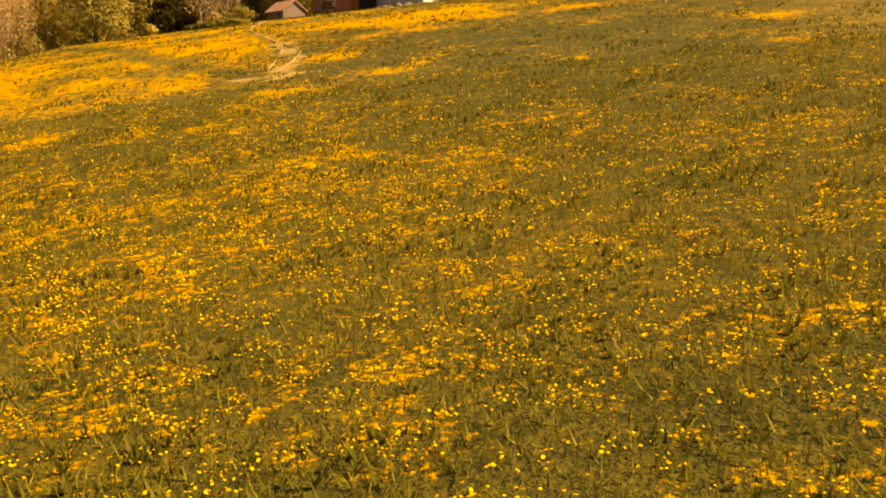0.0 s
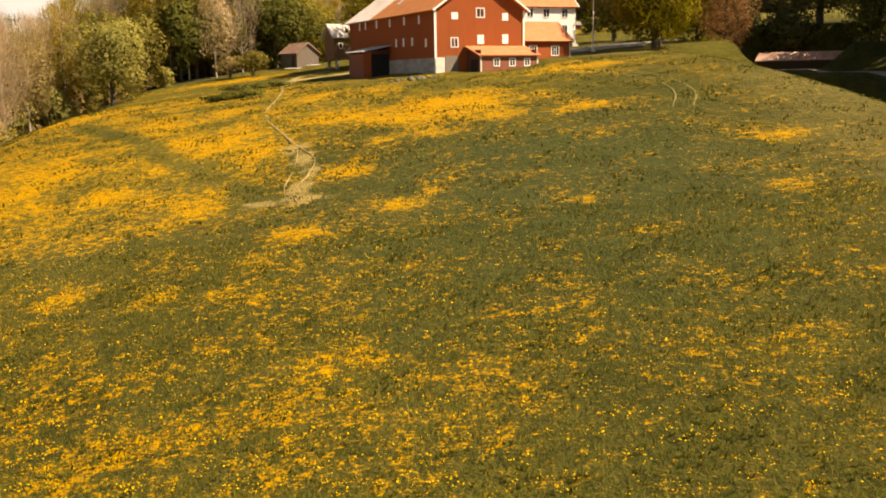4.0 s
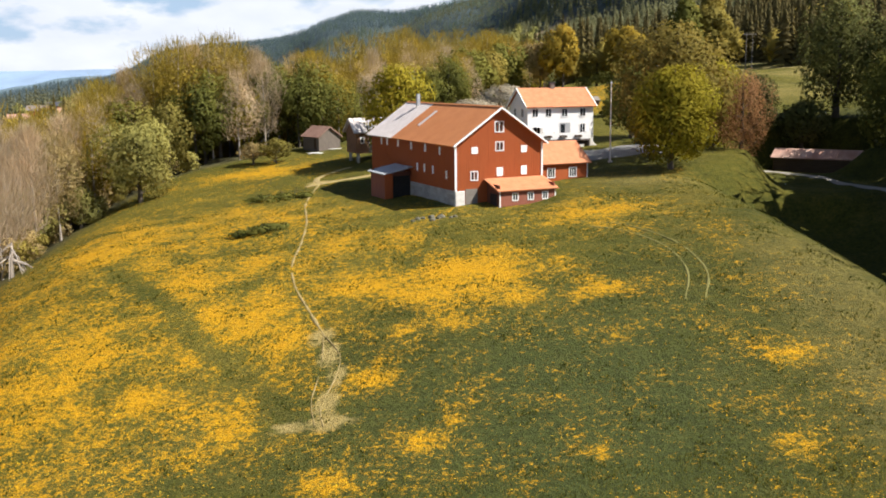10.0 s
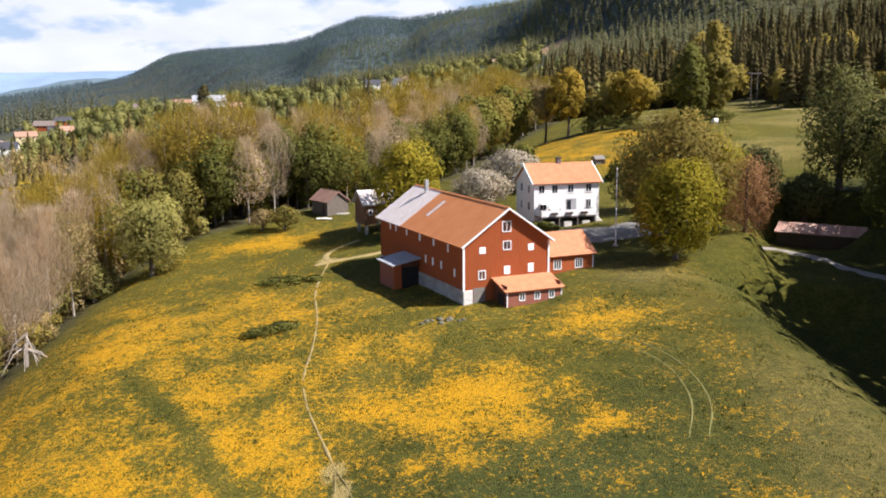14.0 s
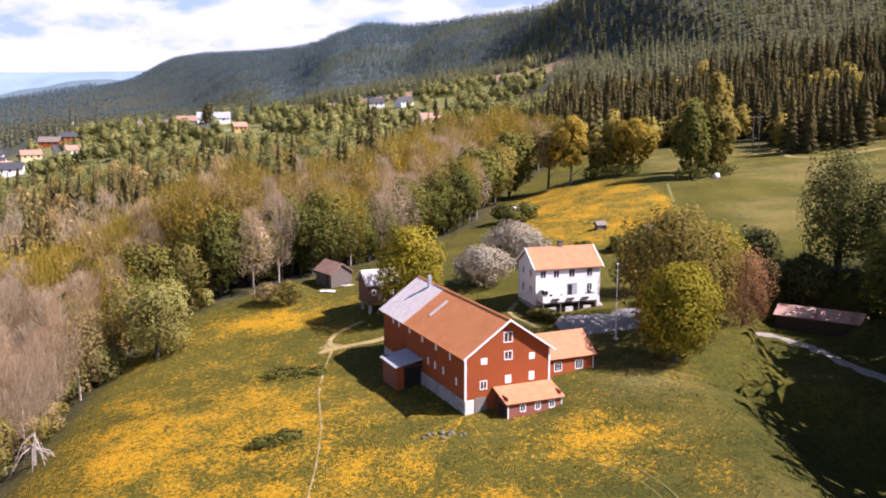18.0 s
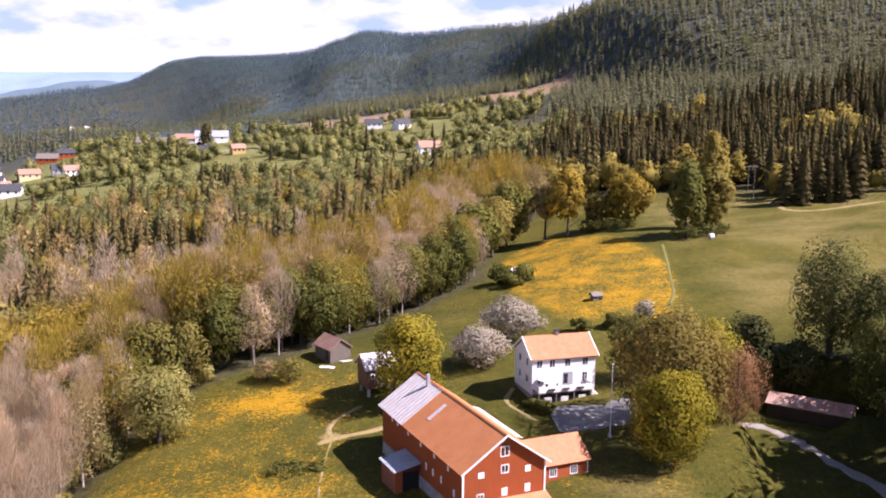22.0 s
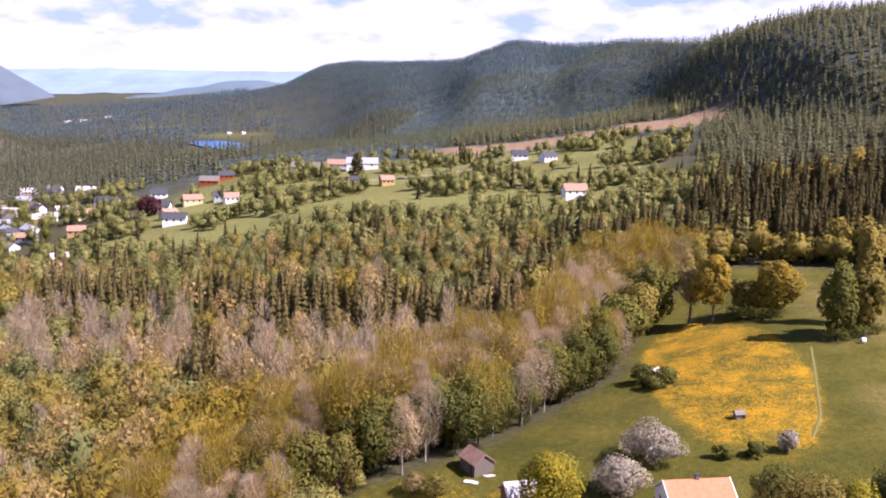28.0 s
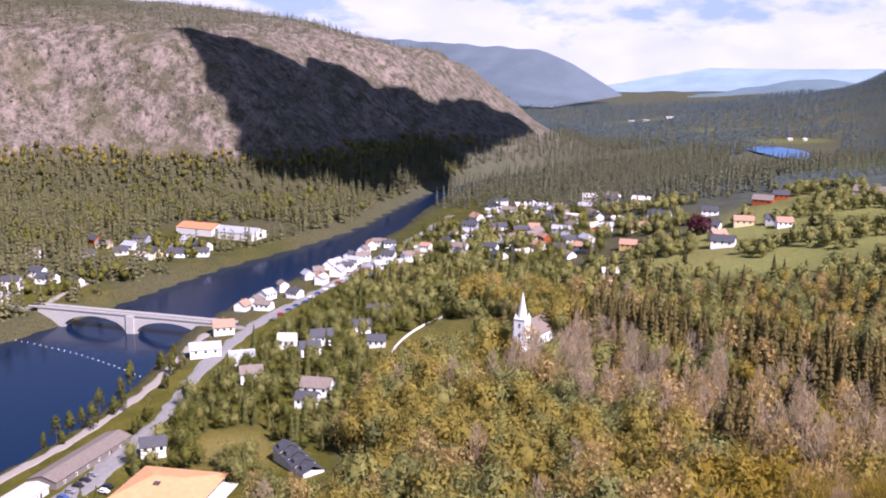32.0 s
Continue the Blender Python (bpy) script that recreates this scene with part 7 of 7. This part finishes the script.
box("deck", -6, LB + 6, -W2 - 0.4, W2 + 0.4, DK, DK + 0.35, ASPHALT, bridge, "grey asphalt deck")
for sg in (-1, 1):
    box("parapet", -6, LB + 6, sg * (W2 + 0.25) - 0.12, sg * (W2 + 0.25) + 0.12, DK + 0.35, DK + 1.3, CONCRETE, bridge)
    box("pier_pillar", 56.0, 61.0, sg * (W2 + 0.5) - 0.5, sg * (W2 + 0.5) + 0.5, -3.0, DK + 0.2, CONCRETE, bridge, "", 0.1)
boom = placed("float_line", 0, 0, 0, 0, "line of small white floats across the river", "float line")
for i in range(26):
    u = i / 25
    fx_, fy_ = -415 - 120 * u, 148 - 12 * u + 6 * math.sin(u * 3)
    fb_ = bmesh.new()
    bmesh.ops.create_icosphere(fb_, subdivisions=1, radius=0.3, matrix=Matrix.Translation((fx_, fy_, WATER + 0.1)))
    part("float", fb_, WHITE_PAINT, boom)

# roads
ribbon("street", [(-270, -60), (-284, 0), (-302, 47), (-319, 70), (-331, 89), (-349, 115), (-374, 143), (-400, 179), (-430, 226), (-446, 262), (-462, 300), (-482, 350), (-520, 430), (-560, 520), (-600, 600)], 9.5, ASPHALT, "grey village street along the river", "road", 0.30, step=5, flat=True)
ribbon("street", [(-424, 220), (-440, 217), (-452, 213)], 8, ASPHALT, "short street to the bridge", "road", 0.34, step=4, flat=True)
ribbon("street", [(-558, 165), (-600, 150), (-650, 120)], 7, ASPHALT, "road beyond the bridge", "road", 0.3, step=5, flat=True)
ribbon("street", [(-556, 168), (-580, 192), (-602, 228), (-626, 272), (-648, 300), (-690, 340)], 5, GRAVEL, "pale village road on the far bank", "road", 0.3, step=5, flat=True)
ribbon("railway", [(-305, -40), (-320, 0), (-335, 34), (-349, 69), (-372, 111), (-392, 140), (-424, 179), (-438, 200)], 6.0, GRAVEL, "pale railway bed between street and river", "railway", 0.30, step=5, flat=True)
ribbon("car_park", [(-297, 28), (-306, 50), (-316, 70), (-326, 88)], 11, ASPHALT, "grey asphalt car park", "car park", 0.36, step=4, flat=True)
ribbon("gravel_road", [(-330, 205), (-322, 185), (-310, 172), (-302, 160)], 4, GRAVEL, "pale gravel road among trees", "road", 0.25, step=4)
ribbon("gravel_road", [(-60, 598), (-100, 590), (-140, 570), (-190, 560)], 4, GRAVEL, "pale gravel road across the fields", "road", 0.3, step=6)
shore_v, shore_f = [], []
for i, v in enumerate(range(180, 730, 6)):
    c_, hw_ = float(river_x(v)), float(river_half(v))
    k_ = 0.8 + 0.5 * math.sin(v * 0.21) * math.sin(v * 0.053)
    shore_v += [(c_ - hw_ * 1.04, v, WATER - 0.2), (c_ - hw_ * 1.06 - 2.0 * k_, v, WATER + 0.45), (c_ - hw_ * 1.06 - 4.5 * k_, v, WATER + 0.2)]
    if i:
        shore_f += [(3 * i - 3, 3 * i - 2, 3 * i + 1, 3 * i), (3 * i - 2, 3 * i - 1, 3 * i + 2, 3 * i + 1)]
tagged(part("sandbank", mesh_of("sandbank", shore_v, shore_f, GRAVEL), None), "pale shore along the far river bank", "shore", kind="structure")

WALLS = [WHITE_PAINT, WHITE_PAINT, WHITE_PAINT, WHITE_WORN, RED_PAINT, worn("ochre_painted_boards", (0.42, 0.27, 0.09), (0.55, 0.38, 0.15), 1.0), worn("pale_yellow_boards", (0.55, 0.45, 0.24), (0.68, 0.58, 0.36), 1.0), METAL_GREY]
ROOFS = [TILE_DARK, TILE_DARK, TILE_FADED, TILE_BROWN, TILE_BROWN, METAL_GREY, METAL_WHITE, TILE_DARK, METAL_GREY]
WORDS = {WALLS[0].name: "white", WHITE_WORN.name: "pale", RED_PAINT.name: "red", WALLS[5].name: "ochre", WALLS[6].name: "pale yellow", METAL_GREY.name: "grey",
         TILE_DARK.name: "dark slate", TILE_RED.name: "orange tile", TILE_FADED.name: "faded orange tile", TILE_BROWN.name: "grey-brown", TILE_DULL.name: "dull red tile"}
R9 = random.Random(99)
HOMES = [(-276, 64), (-288, 58), (-266, 72), (-258, 105), (-248, 102), (-268, 108), (-325, 61), (-318, 45), (-332, 78), (-312, 33), (-303, 48), (-700, 388), (-660, 398)]
GROUP = "village houses along the river"


def dwelling(x, y, turn, L, D, eave, ridge, wall, roof, name="house", group=GROUP, wins=3, dormer=False):
    label = f"{WORDS.get(wall.name, 'pale')} wooden village house with {WORDS.get(roof.name, 'pale sheet')} roof"
    e = placed(name, x, y, h1(x, y) - 0.2, turn, label, "house", group)
    HOMES.append((x, y))
    bm = bmesh.new()
    pts = [(-D / 2, -1.5), (D / 2, -1.5), (D / 2, eave), (0, ridge), (-D / 2, eave)]
    a = [bm.verts.new((-L / 2, u, z)) for u, z in pts]
    c = [bm.verts.new((L / 2, u, z)) for u, z in pts]
    bm.faces.new(a)
    bm.faces.new(c[::-1])
    for i in range(5):
        j = (i + 1) % 5
        bm.faces.new((a[j], a[i], c[i], c[j]))
    bmesh.ops.recalc_face_normals(bm, faces=bm.faces[:])
    part("wall", bm, wall, e)
    sl = (ridge - eave) / (D / 2)
    for sg in (-1, 1):
        roof_slope("roof_slope", e, -L / 2 - 0.5, L / 2 + 0.5, sg * (D / 2 + 0.5), eave - 0.5 * sl + 0.2, 0, ridge + 0.22, roof, "", 0, 0.2)
    box("chimney", -0.4, 0.4, -0.4 + 0.6, 0.4 + 0.6, ridge - 0.8, ridge + 0.9, TILE_BROWN, e)
    for i in range(wins):
        u = -L / 2 + L * (i + 0.6) / (wins + 0.2)
        for sg in (-1, 1):
            box("window", u - 0.6, u + 0.6, sg * (D / 2 + 0.02) - 0.03, sg * (D / 2 + 0.02) + 0.03, eave - 1.9, eave - 0.6, GLASS, e)
    return e


taken = []
# close rows of small houses between street and river
for row in range(5):
    for i in range(18):
        y = 246 + i * 11.6 + R9.uniform(-4.5, 4.5) + 5 * (row % 2)
        x = float(river_x(y)) + float(river_half(y)) * 1.25 + 12 + row * 12.5 + R9.uniform(-3.5, 3.5)
        sx = float(spline(y, [222, 262, 300, 350, 430, 520], [-424, -446, -462, -482, -520, -560]))
        if abs(x - sx) < 8 or (row >= 3 and i < 9) or R9.random() < 0.1 or any(math.hypot(x - a, y - c) < 8.5 for a, c in taken):
            continue
        taken.append((x, y))
        L, D, ev = R9.uniform(7, 11), R9.uniform(6, 8), R9.uniform(3.2, 5.4)
        dwelling(x, y, R9.choice((62, 152, 20, 110)) + R9.uniform(-12, 12), L, D, ev, ev + D * R9.uniform(0.26, 0.38), WALLS[R9.choice((0, 0, 0, 0, 1, 3, 6))], ROOFS[R9.choice((0, 2, 3, 5, 0, 6, 5, 1, 4, 2))])
# looser gardens farther up the river
for i in range(600):
    y = R9.uniform(440, 690)
    x = float(spline(y, [0, 400, 640, 800], [-360, -560, -680, -740])) + R9.uniform(92, 225)
    if x < float(river_x(y)) + float(river_half(y)) * 1.3 + 12 or any(math.hypot(x - a, y - c) < 17.5 for a, c in taken) or R9.random() < smooth(560, 700, y) * 0.5:
        continue
    taken.append((x, y))
    L, D, ev = R9.uniform(9, 15), R9.uniform(7, 9.5), R9.uniform(3.4, 5.6)
    dwelling(x, y, R9.choice((62, 152, 20)) + R9.uniform(-10, 10), L, D, ev, ev + D * R9.uniform(0.28, 0.4), R9.choice(WALLS[:4] + WALLS), R9.choice(ROOFS))
    if len(taken) >= 140:
        break
# scattered farms and villas among the fields
for x, y, t_, L, D, ev, wi, ri in [
        (-17, 446, 20, 13, 9, 5.2, 0, 2), (-63, 622, 10, 12, 8, 4.5, 0, 1), (-41, 600, 40, 11, 8, 4.0, 0, 0), (-89, 538, -20, 9, 7, 3.5, 0, 0), (-146, 538, 30, 9, 7, 4.2, 5, 2), (-168, 545, 10, 10, 7, 4.0, 7, 0),
        (-265, 462, 15, 14, 9, 4.6, 0, 0), (-280, 486, 60, 10, 8, 4.0, 6, 2), (-300, 520, 10, 11, 8, 4.2, 0, 1), (-250, 520, 35, 10, 8, 4.0, 0, 2), (-336, 470, 20, 11, 8, 4.0, 5, 2), (-286, 362, 70, 8, 6.5, 4.4, 0, 2),
        (-232, 640, 5, 26, 10, 4.0, 3, 4), (-208, 645, 5, 18, 9, 4.4, 3, 2), (-186, 632, 12, 24, 11, 5.5, 0, 5), (-300, 640, 20, 12, 8, 4.2, 4, 0), (-330, 580, 20, 12, 8, 4.2, 0, 0), (-206, 270, 60, 7, 6, 3.4, 0, 3),
        (-522, 719, 20, 14, 9, 4.6, 0, 6), (-442, 677, 10, 16, 8, 3.6, 0, 6), (-395, 540, 30, 9, 7, 5, 0, 5), (-362, 533, 30, 14, 9, 4, 6, 2), (-372, 580, 10, 17, 9, 4, 0, 1), (-405, 572, 40, 9, 7, 4, 0, 6), (-282, 530, 30, 13, 8, 4.4, 6, 2), (-262, 533, 30, 12, 8, 4, 7, 0), (-306, 620, 10, 15, 9, 4, 4, 3), (-300, 386, 40, 9, 7, 4.5, 0, 6), (-372, 222, 58, 11, 9, 5, 0, 0), (-389, 282, 40, 13, 9, 3.8, 0, 0), (-498, 723, 0, 12, 8, 4, 3, 4), (-352, 160, 58, 10, 8, 5.0, 0, 3), (-362, 205, 58, 10, 8, 4.6, 0, 0), (-404, 173, 58, 15, 8, 4.6, 0, 5), (-431, 205, 58, 11, 9, 5.0, 3, 2), (-381, 207, 40, 9, 8, 5.0, 0, 6), (-379, 176, 58, 12, 9, 3.6, 0, 5), (-305, 152, 30, 9, 7, 4.4, 0, 0), (-313, 165, 30, 13, 9, 5.0, 0, 3), (-372, 250, 50, 11, 8, 4.5, 0, 0), (-345, 235, 40, 9, 7, 4, 3, 1),
        (-311, 81, 60, 9, 7, 5.2, 0, 0), (-640, 210, 20, 11, 8, 4.6, 0, 0), (-662, 172, 30, 12, 8, 4.2, 3, 0), (-700, 240, 15, 11, 8, 4.2, 0, 3), (-640, 300, 10, 12, 9, 5, 6, 1), (-655, 322, 40, 10, 8, 4, 5, 3), (-700, 330, 25, 12, 8, 4.2, 7, 0),
        (-640, 345, 5, 13, 9, 4.4, 0, 0), (-668, 352, 25, 11, 8, 4.0, 3, 5), (-620, 330, 45, 10, 8, 4.0, 0, 0), (-720, 300, 0, 11, 8, 4, 4, 0)]:
    dwelling(x, y, t_, L, D, ev, ev + D * 0.36, WALLS[wi], ROOFS[ri], group="houses among the fields")
for x, y, t_, L, D, ev, wi, ri in [(-653, 306, 20, 13, 9, 3.6, 3, 0), (-632, 316, 35, 14, 9, 3.8, 0, 0), (-682, 308, 10, 12, 8, 3.6, 0, 5), (-668, 290, 70, 11, 8, 3.6, 3, 0), (-640, 292, 15, 12, 8, 3.4, 0, 6), (-700, 296, 30, 11, 8, 3.6, 6, 3), (-618, 205, 25, 13, 9, 4.4, 0, 0), (-606, 178, 60, 10, 8, 4.0, 0, 6), (-592, 160, 20, 12, 8, 3.8, 3, 5), (-628, 186, 40, 11, 8, 3.8, 3, 0), (-676, 268, 50, 10, 8, 3.6, 7, 0), (-600, 215, 10, 9, 7, 3.4, 0, 0)]:
    dwelling(x, y, t_, L, D, ev, ev + D * 0.34, WALLS[wi], ROOFS[ri], group="houses beyond the river")
for x, y, t_, L in ((-690, 1660, 20, 8), (-668, 1672, 50, 7), (-1392, 2330, 20, 24), (-1345, 2318, 25, 18), (-1290, 2352, 30, 20)):
    dwelling(x, y, t_, L, 6, 2.6, 4.6, WHITE_PAINT, METAL_WHITE, group="houses beyond the lake")
# two halls beyond the river
for x, y, rf_, lb in ((-700, 388, TILE_RED, "large white hall with orange roof beyond the river"), (-660, 398, METAL_GREY, "large hall with pale grey roof beyond the river")):
    cabin("hall", lb, "hall", x, y, 18, 36, 22, 6, 9.5, WHITE_WORN, rf_, wins=0, door=False, sink=3)

# station building, parked cars, terraced roofs near the street
cabin("station_building", "long low station building with grey-brown roof", "station", -325.5, 61, 114.5, 45, 11, 3.0, 4.6, WOOD_GREY, TILE_BROWN, wins=6, door=True, sink=2)
cabin("station_building", "low station annex with pale roof", "station", -311.5, 31, 114.5, 15, 9, 3.0, 4.0, WHITE_WORN, METAL_WHITE, wins=2, sink=2)
ob_ = placed("shopping_hall", -275.5, 64, h1(-275.5, 64) - 0.5, 30, "large low building with broad orange roof", "building")
box("wall", -14.5, 14.5, -12, 12, -2, 4.2, WHITE_WORN, ob_)
hip = bmesh.new()
hv = [hip.verts.new(c) for c in ((-15.5, -13.5, 4.2), (15.5, -13.5, 4.2), (15.5, 13.5, 4.2), (-15.5, 13.5, 4.2), (-6, -0.5, 7.4), (6, -0.5, 7.4), (6, 0.5, 7.4), (-6, 0.5, 7.4))]
for f in ((0, 1, 5, 4), (1, 2, 6, 5), (2, 3, 7, 6), (3, 0, 4, 7), (4, 5, 6, 7), (3, 2, 1, 0)):
    hip.faces.new([hv[i] for i in f])
part("roof", hip, worn("sunlit_orange_roofing", (0.50, 0.24, 0.10), (0.62, 0.34, 0.17), 0.5, 0.85), ob_, "broad orange roof")
box("roof_hatch", -3.5, -1.5, -5.2, -3.4, 6.0, 7.0, TILE_DARK, ob_, "dark rooflight")
box("canopy", 15.6, 21, -6, 8, 3.0, 3.4, WHITE_WORN, ob_, "pale canopy")
dk = placed("row_house", -258, 105, h1(-258, 105) + 0.8, -16, "dark slate-roofed row house in the wood's edge", "house")
for i in range(4):
    x_ = -12 + i * 6.2
    zz = -i * 0.5
    box("unit_wall", x_, x_ + 6.1, -4, 4, -2, 3.2 + zz, WHITE_WORN, dk)
    for sg in (-1, 1):
        roof_slope("roof_slope", dk, x_ - 0.1, x_ + 6.15, sg * 4.6, 3.0 + zz, 0, 5.6 + zz, TILE_DARK, "dark slate slope", thick=0.2)
    box("dormer", x_ + 2, x_ + 4, -3.4, -1.4, 3.6 + zz, 5.0 + zz, TILE_DARK, dk, "dark dormer")
    box("window", x_ + 2.2, x_ + 3.8, -3.46, -3.4, 3.8 + zz, 4.6 + zz, GLASS, dk)

PAINTS = [worn("car_paint_" + nm, c, tuple(v * 1.1 for v in c), 2.0, 0.3, 0.0, relief=0.0) for nm, c in (("white", (0.7, 0.7, 0.7)), ("black", (0.02, 0.02, 0.025)), ("grey", (0.2, 0.2, 0.21)), ("red", (0.35, 0.03, 0.03)), ("blue", (0.05, 0.09, 0.22)))]
PAINT_NAMES = ["white", "black", "grey", "red", "blue"]


def car(x, y, turn, k, lift=0.36):
    e = placed("car", x, y, h1(x, y) + lift, turn, f"{PAINT_NAMES[k]} car parked beside the village street", "car", "parked cars")
    bm = bmesh.new()
    pts = [(-2.1, 0.35), (2.1, 0.35), (2.15, 0.75), (1.3, 0.92), (0.7, 1.42), (-1.2, 1.45), (-1.9, 0.98), (-2.15, 0.85)]
    a = [bm.verts.new((u, -0.85, z)) for u, z in pts]
    c = [bm.verts.new((u, 0.85, z)) for u, z in pts]
    bm.faces.new(a)
    bm.faces.new(c[::-1])
    for i in range(len(pts)):
        j = (i + 1) % len(pts)
        bm.faces.new((a[j], a[i], c[i], c[j]))
    bmesh.ops.recalc_face_normals(bm, faces=bm.faces[:])
    bmesh.ops.bevel(bm, geom=bm.edges[:], offset=0.07, segments=1, affect="EDGES")
    part("body", bm, PAINTS[k], e)
    box("window_band", -1.45, 0.9, -0.86, 0.86, 0.98, 1.32, GLASS, e)
    for wx in (-1.35, 1.35):
        for wy in (-0.8, 0.8):
            wb = bmesh.new()
            bmesh.ops.create_cone(wb, cap_ends=True, segments=10, radius1=0.34, radius2=0.34, depth=0.22, matrix=Matrix.Translation((wx, wy, 0.34)) @ Matrix.Rotation(radians(90), 4, "X"))
            part("wheel", wb, RUBBER, e)
    return e


for i in range(5):
    car(-302 - i * 2.3, 40 + i * 4.1, 22, (4, 2, 1, 1, 2)[i])
for i in range(4):
    car((-295, -297.5, -322, -326)[i], (51, 54, 79, 86)[i], (22, 22, 120, 120)[i], (0, 1, 1, 2)[i])
for i in range(14):
    u = i / 14
    car(-436 - 62 * u + R9.uniform(-1, 1) + 4.5, 240 + 138 * u, 64 if i % 2 else 244, R9.randrange(5), 0.32)

# the purple maple and single trees of the village
big_tree("purple_maple", "large dark purple maple in the village", -303, 505, 15, 8.5, 0.05, LEAF_PURPLE, 300, count=700, size=2.0)
big_tree("spruce_tree", "tall dark single spruce in the fields", -178, 585, 20, 6.5, 0.0, NEEDLE, 301, count=600, size=2.2, shape="cone")
big_tree("linden_tree", "broad green tree behind the church", -278, 268, 15, 7.0, 0.05, LEAF_GREEN, 302, count=700, size=1.7)
big_tree("linden_tree", "broad olive tree beside the church", -296, 262, 12, 6.0, 0.05, LEAF_OLIVE, 303, count=600, size=1.6)

# trees of the village gardens and of the slope above the street
q = spots(-560, -262, 0, 640, 6.6, 70)
qx, qy = q[:, 0], q[:, 1]
sq, ws = valley(qx, qy), wave(qx, qy, 17, 4.0)
clear = np.min(np.hypot(qx[:, None] - np.array(HOMES)[None, :, 0], qy[:, None] - np.array(HOMES)[None, :, 1]), axis=1)
street = qx - spline(qy, [-60, 0, 47, 70, 89, 115, 143, 179, 226, 262, 300, 350, 430, 520, 600], [-270, -284, -302, -319, -331, -349, -374, -400, -430, -446, -462, -482, -520, -560, -600])
street, west_of = np.abs(street), street < 0
q = q[(sq > 66) & (clear > 9.5) & (street > 8) & ((qx > river_x(qy) + river_half(qy) * 1.25)) & (np.hypot(qx + 276, qy - 62) > 21) & (np.hypot(qx + 293, qy - 103) > 15) & ~(west_of & (qy < 215)) & (np.hypot(qx + 258, qy - 105) > 15) & ((lawn(qx, qy) > 0.3) | (qx < -300)) & (qx < -262 - 0.25 * (qy - 300))
      & (np.hypot((qx + 322) / 27, (qy - 258) / 46) > 1) & (np.hypot(qx + 275, qy - 238) > 17) & (ws > np.where(qy > 330, -0.05, -0.75)) & ((qy < 330) | (sq < 240)) & ((street > 12) | (ws > 0.2) | (qy > 230))]
rq = np.random.default_rng(71).uniform(0, 1, len(q)) + 0.22 * wave(q[:, 0], q[:, 1], 21, 1.0)
scatter("garden_trees", "dark pines and spruces above the village street", "trees", q[rq < 0.3], SPRUCES, NEEDLE_PINE, 72, 0.4, 0.72)
scatter("garden_trees", "fresh green trees in the village gardens", "trees", q[(rq >= 0.3) & (rq < 0.62)], LEAFY, LEAF_GREEN, 75, 0.5, 0.85)
scatter("garden_trees", "olive trees above the village street", "trees", q[(rq >= 0.62) & (rq < 0.95)], LEAFY, LEAF_HEDGE, 73, 0.5, 0.9)
scatter("garden_trees", "pale green trees above the village street", "trees", q[rq >= 0.95], LEAFY, LEAF_HEDGE, 74, 0.5, 0.85)

# slender young trees on the river bank, each one a thing
slim = [tree_thing("alder_tree", "slender green young tree on the river bank", "tree", limbs(h_, 0.14, 1.6, random.Random(sd), 5, 0.2, 5), crown(h_, r_, 0.06, 420, 0.8, random.Random(sd), "cone", 12), BARK, LEAF_GREEN, group="trees on the river bank")
        for sd, h_, r_ in ((501, 9.5, 2.4), (502, 11.5, 2.8), (503, 8.0, 2.2))]
protos += slim
for i, (x, y) in enumerate([(-356, 62), (-359, 69), (-363, 77), (-368, 85), (-354, 82), (-349, 66), (-384, 113), (-392, 123), (-339, 93), (-344, 101), (-364, 102), (-375, 130), (-390, 144), (-394, 152), (-363, 97), (-336, 89), (-371, 95), (-402, 146), (-412, 160)]):
    plant(slim[i % 3], x, y, 0.8 + 0.12 * (i * 7 % 5), i * 1.3)

# shapes that only served as patterns
for t in protos:
    for o in (*t.children_recursive, t):
        bpy.data.objects.remove(o)
